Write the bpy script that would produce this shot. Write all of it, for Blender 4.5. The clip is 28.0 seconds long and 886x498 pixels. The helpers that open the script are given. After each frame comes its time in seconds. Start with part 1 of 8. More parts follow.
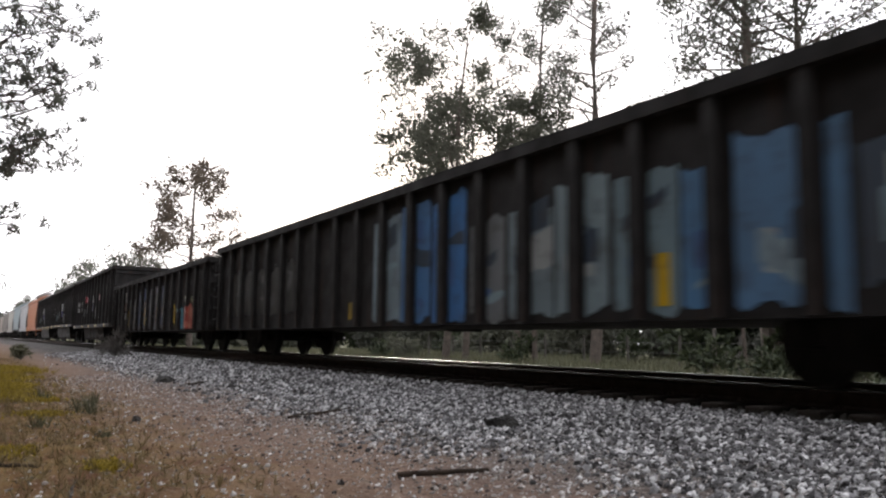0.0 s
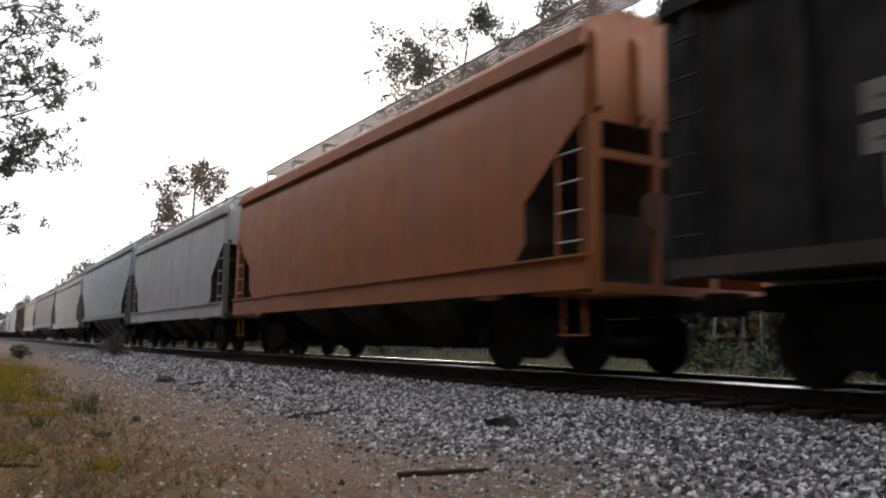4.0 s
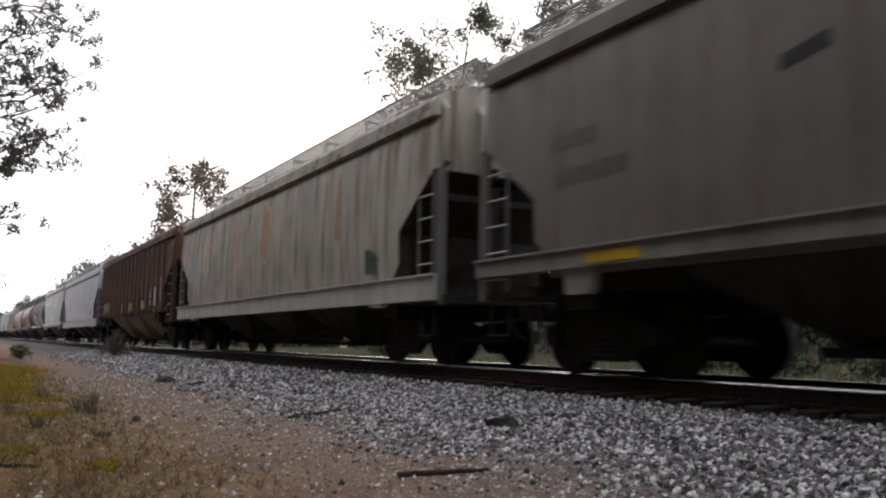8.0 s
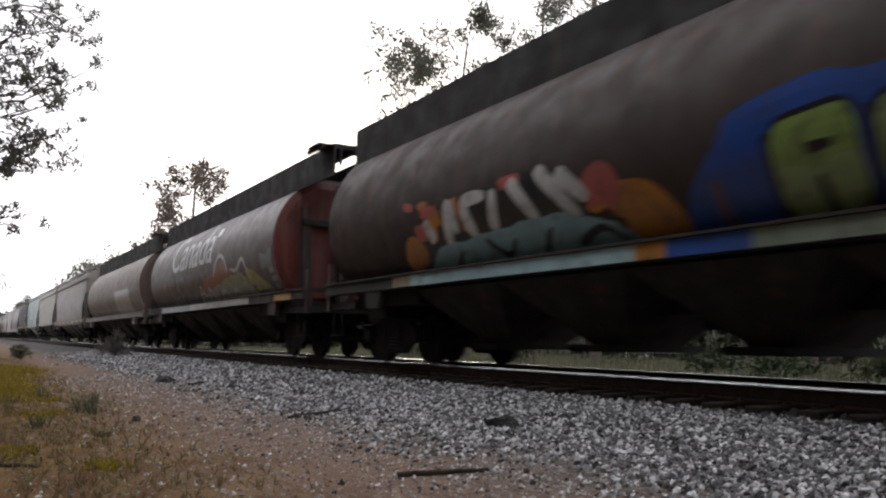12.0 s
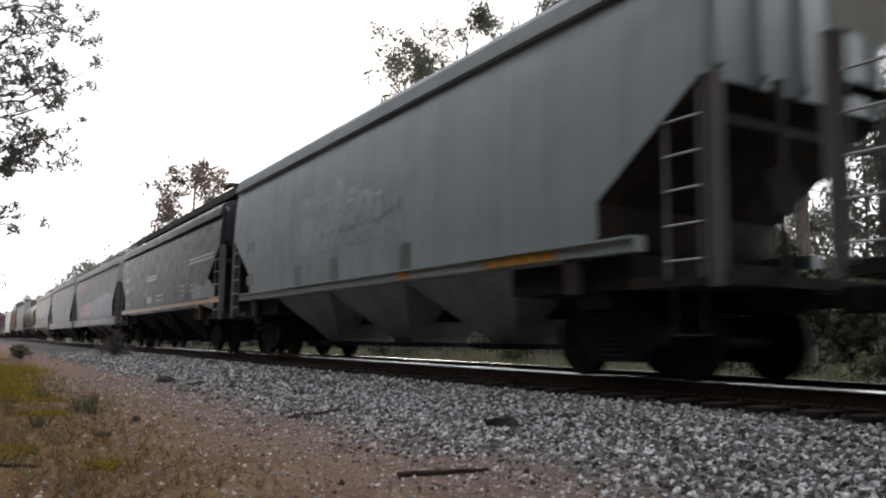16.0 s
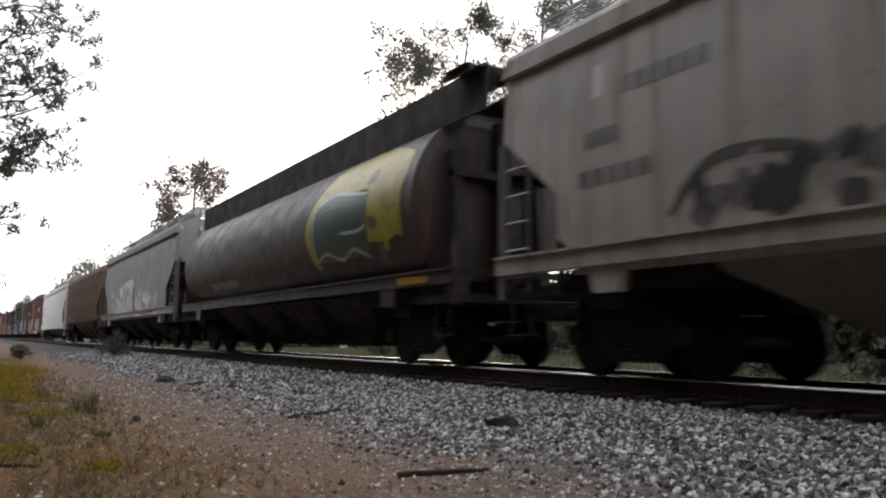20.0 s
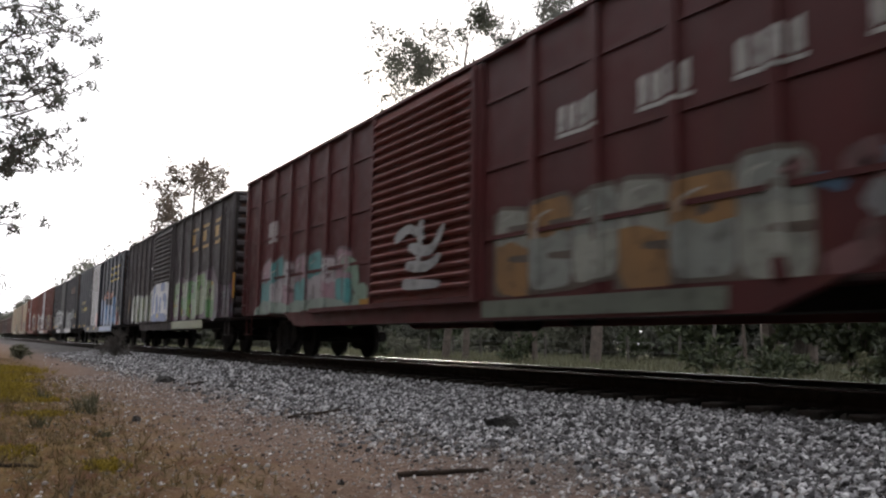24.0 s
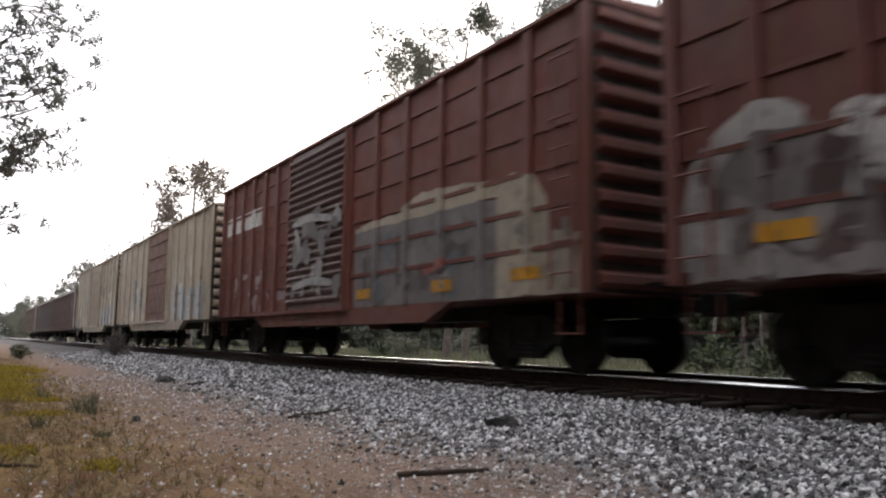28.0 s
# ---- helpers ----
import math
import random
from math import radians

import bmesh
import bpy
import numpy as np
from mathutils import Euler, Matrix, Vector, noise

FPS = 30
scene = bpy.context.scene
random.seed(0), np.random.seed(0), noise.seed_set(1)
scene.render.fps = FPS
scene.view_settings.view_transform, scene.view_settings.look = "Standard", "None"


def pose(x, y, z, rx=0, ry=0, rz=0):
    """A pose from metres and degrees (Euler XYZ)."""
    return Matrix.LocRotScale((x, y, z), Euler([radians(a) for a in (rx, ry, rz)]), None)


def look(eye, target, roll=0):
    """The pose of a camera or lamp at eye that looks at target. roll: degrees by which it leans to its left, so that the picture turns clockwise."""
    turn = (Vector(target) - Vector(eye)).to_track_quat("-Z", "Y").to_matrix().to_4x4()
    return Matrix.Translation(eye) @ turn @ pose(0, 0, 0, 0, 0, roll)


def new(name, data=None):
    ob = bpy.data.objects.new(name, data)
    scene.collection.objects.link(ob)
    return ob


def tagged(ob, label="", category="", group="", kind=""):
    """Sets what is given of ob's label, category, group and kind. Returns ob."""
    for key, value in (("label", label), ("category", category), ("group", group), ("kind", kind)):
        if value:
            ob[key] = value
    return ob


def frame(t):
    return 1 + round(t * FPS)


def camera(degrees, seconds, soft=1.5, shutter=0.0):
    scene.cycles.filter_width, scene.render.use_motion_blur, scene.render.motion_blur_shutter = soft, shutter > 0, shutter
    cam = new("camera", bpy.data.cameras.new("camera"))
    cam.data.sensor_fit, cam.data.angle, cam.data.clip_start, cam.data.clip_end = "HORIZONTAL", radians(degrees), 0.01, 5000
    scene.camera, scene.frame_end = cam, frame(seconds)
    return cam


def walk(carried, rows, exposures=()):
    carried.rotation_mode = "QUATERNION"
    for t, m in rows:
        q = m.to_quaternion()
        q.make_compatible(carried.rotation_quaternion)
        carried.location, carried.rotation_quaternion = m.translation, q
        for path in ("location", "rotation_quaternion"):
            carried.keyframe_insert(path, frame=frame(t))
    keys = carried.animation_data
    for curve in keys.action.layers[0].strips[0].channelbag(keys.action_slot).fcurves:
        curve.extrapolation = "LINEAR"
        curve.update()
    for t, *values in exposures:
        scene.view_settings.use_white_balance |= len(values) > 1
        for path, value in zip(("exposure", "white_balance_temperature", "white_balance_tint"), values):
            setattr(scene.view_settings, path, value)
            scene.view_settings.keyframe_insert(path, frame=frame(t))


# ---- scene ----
# The line of the track runs along x; the train comes from -x and goes to +x; z = 0 is the top of the rails.
TRACK_Y = 7.74
SPEED = 21.5
cam = camera(58.5, 28.0, soft=2.2, shutter=0.22)
EYE = pose(0, 0, 0.372, 96.728, -0.819, 59.063)
walk(cam, [(0, EYE), (28.0, EYE)], [(0.0, 0.5), (0.5, 0.18), (1.0, -0.05), (2.0, -0.17), (3.0, 0.24), (6.0, 0.46), (8.0, 0.44), (10.0, 0.5), (12.0, 0.4), (16.0, 0.45), (17.0, 0.45), (18.0, 0.6), (20.0, 0.42), (21.0, 0.48), (24.0, 0.38), (25.0, 0.55), (27.0, 0.8), (28.0, 0.87)])

# ---- light: a bright overcast sky, the veiled sun low behind the train ----
SUN_AZ, SUN_EL = radians(151.0), radians(13.0)
world = bpy.data.worlds.new("sky")
scene.world = world
world.use_nodes = True
wn, wl = world.node_tree.nodes, world.node_tree.links
wn.clear()
sky = wn.new("ShaderNodeTexSky")
sky.sky_type = "NISHITA"
sky.sun_disc = False
sky.sun_elevation = SUN_EL
sky.sun_rotation = radians(90) - SUN_AZ
sky.dust_density = 5.0
sky_bg, cloud_bg, sky_mix, sky_out = (wn.new(n) for n in ("ShaderNodeBackground", "ShaderNodeBackground", "ShaderNodeMixShader", "ShaderNodeOutputWorld"))
sky_bg.inputs[1].default_value = 0.08
cloud_bg.inputs[0].default_value = (0.99, 0.985, 1.0455, 1.0)
cloud_bg.inputs[1].default_value = 1.45
sky_mix.inputs[0].default_value = 0.88
wl.new(sky.outputs[0], sky_bg.inputs[0])
wl.new(sky_bg.outputs[0], sky_mix.inputs[1])
wl.new(cloud_bg.outputs[0], sky_mix.inputs[2])
wl.new(sky_mix.outputs[0], sky_out.inputs[0])
sun = new("sun", bpy.data.lights.new("sun", "SUN"))
sun.data.energy = 0.8
sun.data.angle = radians(14)
sun.data.color = (1.0, 0.93, 0.84)
sun.matrix_world = look((math.cos(SUN_AZ) * 50, math.sin(SUN_AZ) * 50, 50 * math.tan(SUN_EL)), (0, 0, 0))
scene.view_settings.exposure = 0.0


# ---- materials ----
def nodes_of(name, rough=0.8, metal=0.0):
    m = bpy.data.materials.new(name)
    m.use_nodes = True
    t = m.node_tree
    b = t.nodes["Principled BSDF"]
    b.inputs["Roughness"].default_value = rough
    b.inputs["Metallic"].default_value = metal
    return m, t.nodes, t.links, b


def coords(n, l, scale=(1, 1, 1), space="Object"):
    c, mp = n.new("ShaderNodeTexCoord"), n.new("ShaderNodeMapping")
    mp.inputs["Scale"].default_value = scale
    l.new(c.outputs[space], mp.inputs[0])
    return mp.outputs[0]


def noise_of(n, l, vec, scale, detail=5, low=0.35, high=0.65):
    x, r = n.new("ShaderNodeTexNoise"), n.new("ShaderNodeMapRange")
    x.inputs["Scale"].default_value = scale
    x.inputs["Detail"].default_value = detail
    r.inputs[1].default_value, r.inputs[2].default_value = low, high
    l.new(vec, x.inputs["Vector"])
    l.new(x.outputs[0], r.inputs[0])
    return r.outputs[0]


def mix_of(n, l, fac, a, b, blend="MIX"):
    m = n.new("ShaderNodeMix")
    m.data_type, m.blend_type = "RGBA", blend
    for sock, v in ((m.inputs[0], fac), (m.inputs[6], a), (m.inputs[7], b)):
        if isinstance(v, bpy.types.NodeSocket):
            l.new(v, sock)
        elif isinstance(v, tuple):
            sock.default_value = (*v, 1)
        else:
            sock.default_value = v
    return m.outputs[2]


def times(n, l, a, k):
    m = n.new("ShaderNodeMath")
    m.operation = "MULTIPLY"
    for sock, v in zip(m.inputs, (a, k)):
        if isinstance(v, bpy.types.NodeSocket):
            l.new(v, sock)
        else:
            sock.default_value = v
    return m.outputs[0]


def bump_of(n, l, b, height, strength, dist):
    u = n.new("ShaderNodeBump")
    u.inputs["Strength"].default_value, u.inputs["Distance"].default_value = strength, dist
    l.new(height, u.inputs["Height"])
    l.new(u.outputs[0], b.inputs["Normal"])


PAINTS = {}


def paint(col, dirt=0.45, rust=0.15, rough=0.55, gloss=0.4):
    """Weathered railway paint: blotches, streaks running down, rust patches and grime."""
    key = (col, dirt, rust, rough, gloss)
    if key in PAINTS:
        return PAINTS[key]
    m, n, l, b = nodes_of("car_paint", rough)
    v = coords(n, l)
    down = coords(n, l, (1.6, 1.6, 0.12))
    k = min(1.0, 3 * sum(col) + 0.05)
    grime = tuple(0.35 * c + d for c, d in zip(col, (k * 0.028, k * 0.024, k * 0.02)))
    faded = tuple(min(0.8, 0.8 * c + min(0.05, 0.18 * sum(col) / 3 + 0.002)) for c in col)
    b.inputs["Specular IOR Level"].default_value = gloss
    c = mix_of(n, l, noise_of(n, l, v, 0.55, 4), col, faded)
    c = mix_of(n, l, times(n, l, noise_of(n, l, down, 2.2, 6, 0.45, 0.75), dirt), c, grime)
    c = mix_of(n, l, times(n, l, noise_of(n, l, v, 1.1, 8, 0.5, 0.7), dirt * 0.7), c, grime)
    c = mix_of(n, l, times(n, l, noise_of(n, l, down, 3.1, 7, 0.62 - rust * 0.3, 0.74 - rust * 0.2), min(1, rust * 2.2)), c, (0.13, 0.052, 0.022))
    c = mix_of(n, l, times(n, l, noise_of(n, l, v, 14, 4, 0.66, 0.72), min(1, rust * 2)), c, (0.10, 0.045, 0.022))
    l.new(c, b.inputs["Base Color"])
    r = n.new("ShaderNodeMapRange")
    r.inputs[3].default_value, r.inputs[4].default_value = rough - 0.15 * rough, rough + 0.3 * rough
    l.new(noise_of(n, l, v, 2.5, 5), r.inputs[0])
    l.new(r.outputs[0], b.inputs["Roughness"])
    bump_of(n, l, b, noise_of(n, l, v, 1.1, 2, 0.2, 0.8), 0.12, 0.02)
    PAINTS[key] = m
    return m


def plain(name, a, b2, scale=6.0, rough=0.8, metal=0.0, bump=0.3, dist=0.01, space="Object"):
    m, n, l, b = nodes_of(name, rough, metal)
    b.inputs["Specular IOR Level"].default_value = 0.25
    v = coords(n, l, space=space)
    c = mix_of(n, l, noise_of(n, l, v, scale, 6), a, b2)
    c = mix_of(n, l, times(n, l, noise_of(n, l, v, scale * 7, 4), 0.4), c, tuple(0.5 * x for x in a))
    l.new(c, b.inputs["Base Color"])
    if bump:
        bump_of(n, l, b, noise_of(n, l, v, scale * 5, 4, 0.2, 0.8), bump, dist)
    return m


SPRAYS = {}


def spray(col):
    """Sprayed paint, a little patchy and dusty."""
    if col not in SPRAYS:
        m, n, l, b = nodes_of("spray_paint", 0.32)
        v = coords(n, l)
        c = mix_of(n, l, noise_of(n, l, v, 1.6, 5), col, tuple(0.72 * x + 0.02 for x in col))
        c = mix_of(n, l, times(n, l, noise_of(n, l, v, 5, 6, 0.52, 0.72), 0.55), c, (0.06, 0.052, 0.046))
        l.new(c, b.inputs["Base Color"])
        SPRAYS[col] = m
    return SPRAYS[col]


IRON = plain("cast_iron", (0.009, 0.008, 0.0075), (0.02, 0.017, 0.015), 5, 0.8)
WHEEL_STEEL = plain("wheel_steel", (0.010, 0.009, 0.008), (0.02, 0.016, 0.014), 7, 0.7, 0.1)
RAIL_RUST = plain("rusty_rail", (0.03, 0.018, 0.014), (0.055, 0.034, 0.025), 9, 0.9)
RAIL_HEAD = plain("polished_rail_head", (0.8, 0.8, 0.79), (0.92, 0.92, 0.9), 3, 0.26, 0.9, 0)
TIE_WOOD = plain("creosoted_wood", (0.018, 0.014, 0.012), (0.04, 0.031, 0.025), 4, 0.95)
BARK = plain("pine_bark", (0.09, 0.075, 0.065), (0.16, 0.13, 0.11), 6, 0.95, 0, 0.6, 0.03)
GREY_BARK = plain("grey_bark", (0.11, 0.10, 0.09), (0.2, 0.18, 0.16), 6, 0.95)
STICK_WOOD = plain("dead_wood", (0.025, 0.018, 0.014), (0.06, 0.042, 0.03), 12, 0.95)
POST_WOOD = plain("weathered_post", (0.06, 0.055, 0.048), (0.11, 0.10, 0.09), 8, 0.95)
WIRE = plain("galvanised_wire", (0.09, 0.09, 0.085), (0.15, 0.15, 0.14), 8, 0.5, 0.6, 0)
ROCK = plain("dark_rock", (0.03, 0.028, 0.027), (0.07, 0.066, 0.062), 9, 0.9, 0, 0.8, 0.02)


def leaf_material(name, a, b2, trans=0.25):
    m, n, l, b = nodes_of(name, 0.7)
    g = n.new("ShaderNodeNewGeometry")
    c = mix_of(n, l, g.outputs["Random Per Island"], a, b2)
    l.new(c, b.inputs["Base Color"])
    tr, mx = n.new("ShaderNodeBsdfTranslucent"), n.new("ShaderNodeMixShader")
    l.new(c, tr.inputs[0])
    mx.inputs[0].default_value = trans
    l.new(b.outputs[0], mx.inputs[1])
    l.new(tr.outputs[0], mx.inputs[2])
    l.new(mx.outputs[0], n["Material Output"].inputs[0])
    return m


# veiling sky glare is put into these pale, greyed leaf colours
PINE = leaf_material("pine_needles", (0.085, 0.092, 0.072), (0.125, 0.125, 0.105), 0.5)
OAK = leaf_material("oak_leaves", (0.085, 0.09, 0.065), (0.13, 0.13, 0.1), 0.5)
# the low sun's warm glow is put into this leaf colour too
GLOW_LEAVES = leaf_material("sunlit_leaves", (0.11, 0.09, 0.07), (0.16, 0.125, 0.095), 0.5)
SHRUB = leaf_material("shrub_leaves", (0.022, 0.031, 0.015), (0.062, 0.075, 0.035))
GRASS = leaf_material("grass_blades", (0.07, 0.075, 0.04), (0.13, 0.125, 0.075))
BRUSH = leaf_material("dead_brush", (0.07, 0.062, 0.055), (0.13, 0.115, 0.105))
DRY_GRASS = leaf_material("dry_grass", (0.1, 0.072, 0.03), (0.24, 0.18, 0.09))
MOSS = leaf_material("yellow_moss", (0.17, 0.125, 0.014), (0.40, 0.295, 0.034))
LITTER = leaf_material("leaf_litter", (0.09, 0.045, 0.026), (0.42, 0.3, 0.22), 0.1)


def stone_material(name, a, mid, b2):
    m, n, l, b = nodes_of(name, 0.9)
    b.inputs["Specular IOR Level"].default_value = 0.2
    g, ramp = n.new("ShaderNodeNewGeometry"), n.new("ShaderNodeValToRGB")
    for i, (p, c) in enumerate(((0.0, a), (0.5, mid), (1.0, b2))):
        e = ramp.color_ramp.elements[0] if i == 0 else ramp.color_ramp.elements.new(p) if i == 1 else ramp.color_ramp.elements[-1]
        e.position, e.color = p, (*c, 1)
    l.new(g.outputs["Random Per Island"], ramp.inputs[0])
    v = coords(n, l)
    l.new(mix_of(n, l, times(n, l, noise_of(n, l, v, 45, 4), 0.5), ramp.outputs[0], (0.08, 0.075, 0.07)), b.inputs["Base Color"])
    return m


BALLAST_STONE = stone_material("ballast_stone", (0.025, 0.024, 0.025), (0.22, 0.215, 0.22), (0.9, 0.89, 0.89))
PEBBLE = stone_material("pebble", (0.06, 0.045, 0.04), (0.4, 0.36, 0.33), (0.92, 0.9, 0.88))
# ballast stone again, with the shade under the train in its colour
SHADED_STONE = stone_material("shaded_stone", (0.012, 0.011, 0.010), (0.03, 0.026, 0.023), (0.08, 0.072, 0.066))


def ground_material():
    m, n, l, b = nodes_of("ground_earth_and_gravel", 0.95)
    b.inputs["Specular IOR Level"].default_value = 0.08
    v = coords(n, l)
    sep = n.new("ShaderNodeSeparateXYZ")
    l.new(v, sep.inputs[0])
    # reddish earth with leaf mould, lighter trodden gravel, then broken stone near the track
    earth = mix_of(n, l, noise_of(n, l, v, 0.9, 6), (0.11, 0.057, 0.034), (0.215, 0.128, 0.082))
    earth = mix_of(n, l, times(n, l, noise_of(n, l, v, 22, 5, 0.5, 0.7), 0.55), earth, (0.42, 0.34, 0.27))
    earth = mix_of(n, l, times(n, l, noise_of(n, l, v, 9, 6, 0.52, 0.7), 0.7), earth, (0.06, 0.030, 0.019))
    grav = mix_of(n, l, noise_of(n, l, v, 18, 5, 0.35, 0.65), (0.035, 0.032, 0.03), (0.17, 0.16, 0.155))

    def edge(mid, soft, wob):
        wobble = n.new("ShaderNodeMath")
        wobble.operation = "MULTIPLY_ADD"
        wobble.inputs[1].default_value, wobble.inputs[2].default_value = wob, -wob / 2
        l.new(noise_of(n, l, v, 1.3, 6, 0.2, 0.8), wobble.inputs[0])
        add = n.new("ShaderNodeMath")
        l.new(wobble.outputs[0], add.inputs[0])
        l.new(sep.outputs[1], add.inputs[1])
        r = n.new("ShaderNodeMapRange")
        r.inputs[1].default_value, r.inputs[2].default_value = mid - soft, mid + soft
        l.new(add.outputs[0], r.inputs[0])
        return r.outputs[0]

    grassy = mix_of(n, l, noise_of(n, l, v, 2.4, 6), (0.122, 0.066, 0.031), (0.185, 0.118, 0.048))
    grassy = mix_of(n, l, times(n, l, noise_of(n, l, v, 3.3, 7, 0.5, 0.62), 0.75), grassy, (0.095, 0.038, 0.02))
    grassy = mix_of(n, l, times(n, l, noise_of(n, l, v, 5.1, 6, 0.54, 0.64), 0.6), grassy, (0.12, 0.1, 0.03))
    c = mix_of(n, l, edge(2.0, 0.8, 1.4), grassy, earth)
    c = mix_of(n, l, times(n, l, edge(2.4, 1.2, 0.9), 0.62), c, (0.185, 0.152, 0.135))
    c = mix_of(n, l, edge(3.6, 0.6, 1.0), c, grav)
    # shade below the cars is painted into the bed between the rails
    bed_shade = n.new("ShaderNodeMath")
    bed_shade.operation = "SUBTRACT"
    l.new(edge(6.5, 0.15, 0.2), bed_shade.inputs[0])
    l.new(edge(9.3, 0.3, 0.3), bed_shade.inputs[1])
    c = mix_of(n, l, times(n, l, bed_shade.outputs[0], 0.85), c, (0.022, 0.019, 0.017))
    chips = n.new("ShaderNodeTexVoronoi")
    chips.inputs["Scale"].default_value = 34
    l.new(v, chips.inputs["Vector"])
    small = n.new("ShaderNodeMapRange")
    small.inputs[1].default_value, small.inputs[2].default_value, small.inputs[3].default_value, small.inputs[4].default_value = 0.16, 0.24, 1.0, 0.0
    l.new(chips.outputs["Distance"], small.inputs[0])
    c = mix_of(n, l, times(n, l, times(n, l, small.outputs[0], noise_of(n, l, v, 4.0, 4, 0.4, 0.6)), 0.85), c, (0.52, 0.47, 0.43))
    c = mix_of(n, l, times(n, l, noise_of(n, l, v, 38, 3, 0.58, 0.66), 0.6), c, (0.04, 0.025, 0.018))
    far = mix_of(n, l, noise_of(n, l, v, 0.5, 6), (0.05, 0.055, 0.028), (0.10, 0.095, 0.055))
    c = mix_of(n, l, edge(12.5, 0.6, 1.2), c, far)
    l.new(c, b.inputs["Base Color"])
    bump_of(n, l, b, noise_of(n, l, v, 16, 5, 0.2, 0.8), 0.7, 0.04)
    return m


# ---- shapes ----
def box(bm, x0, x1, y0, y1, z0, z1):
    v = [bm.verts.new((x, y, z)) for x in (x0, x1) for y in (y0, y1) for z in (z0, z1)]
    for f in ((0, 1, 3, 2), (4, 6, 7, 5), (0, 4, 5, 1), (2, 3, 7, 6), (0, 2, 6, 4), (1, 5, 7, 3)):
        bm.faces.new([v[i] for i in f])


def tube(bm, a, b, ra, rb=None, n=8, caps=True):
    a, b = Vector(a), Vector(b)
    rb = ra if rb is None else rb
    q = (b - a).to_track_quat("Z", "Y")
    ring = [[bm.verts.new(p + q @ Vector((r * math.cos(2 * math.pi * i / n), r * math.sin(2 * math.pi * i / n), 0))) for i in range(n)] for p, r in ((a, ra), (b, rb))]
    for i in range(n):
        bm.faces.new((ring[0][i], ring[0][(i + 1) % n], ring[1][(i + 1) % n], ring[1][i]))
    if caps:
        bm.faces.new(ring[0][::-1])
        bm.faces.new(ring[1])


def prism(bm, outline, y0, y1):
    """A plate with an outline in x and z, from y0 to y1."""
    a = [bm.verts.new((x, y0, z)) for x, z in outline]
    b = [bm.verts.new((x, y1, z)) for x, z in outline]
    bm.faces.new(a)
    bm.faces.new(b[::-1])
    for i in range(len(a)):
        j = (i + 1) % len(a)
        bm.faces.new((a[i], b[i], b[j], a[j]))


def beam(bm, outline, x0, x1):
    """A beam along x with an outline in y and z."""
    a = [bm.verts.new((x0, y, z)) for y, z in outline]
    b = [bm.verts.new((x1, y, z)) for y, z in outline]
    bm.faces.new(a)
    bm.faces.new(b[::-1])
    for i in range(len(a)):
        j = (i + 1) % len(a)
        bm.faces.new((a[i], b[i], b[j], a[j]))


def stack(bm, levels):
    """A body made of rectangular rings (z, half width, half length) one above the other."""
    rings = [[bm.verts.new((sx * e, sy * w, z)) for sx, sy in ((-1, -1), (1, -1), (1, 1), (-1, 1))] for z, w, e in levels]
    for r, s in zip(rings, rings[1:]):
        for i in range(4):
            j = (i + 1) % 4
            bm.faces.new((r[i], r[j], s[j], s[i]))
    bm.faces.new(rings[0][::-1])
    bm.faces.new(rings[-1])


def mesh_of(name, bm, material, smooth=0.0):
    bmesh.ops.recalc_face_normals(bm, faces=bm.faces)
    me = bpy.data.meshes.new(name)
    bm.to_mesh(me)
    bm.free()
    me.materials.append(material)
    if smooth:
        for p in me.polygons:
            p.use_smooth = True
        me.set_sharp_from_angle(angle=radians(smooth))
    return me


def part(name, bm, material, parent, label="", smooth=0.0):
    return piece(name, mesh_of(name, bm, material, smooth), parent, label)


def piece(name, me, parent, label="", at=(0, 0, 0), turn=0.0):
    ob = new(name, me)
    ob.parent = parent
    ob.location = at
    if turn:
        ob.rotation_euler[2] = turn
    return tagged(ob, label)


def thing(name, label, category, group="", at=(0, 0, 0)):
    ob = new(name)
    ob.empty_display_size = 0.2
    ob.location = at
    return tagged(ob, label, category, group)


def cloud_mesh(name, verts, faces, material):
    me = bpy.data.meshes.new(name)
    me.from_pydata(verts, [], faces)
    me.materials.append(material)
    return me


# ---- ground, track bed and rails ----
def bed(y):
    """The height of the ground across the track."""
    return float(np.interp(y, (-300, -40, 0, 2.5, 3.2, 6.25, 6.6, 8.9, 9.2, 11.4, 14, 40, 400),
                           (1.0, -0.2, -0.55, -0.56, -0.53, -0.285, -0.25, -0.25, -0.285, -0.62, -0.72, -0.7, 0.5)))


def rough(x, y):
    near = 1.0 if -2 < y < 6.2 and x > -60 else 0.4
    k = noise.noise((x * 0.8, y * 0.8, 0)) * 0.035 + noise.noise((x * 3.1, y * 3.1, 4)) * 0.014
    return k * near if not 6.2 < y < 9.3 else 0.0


def ground_at(x, y):
    return bed(y) + rough(x, y)


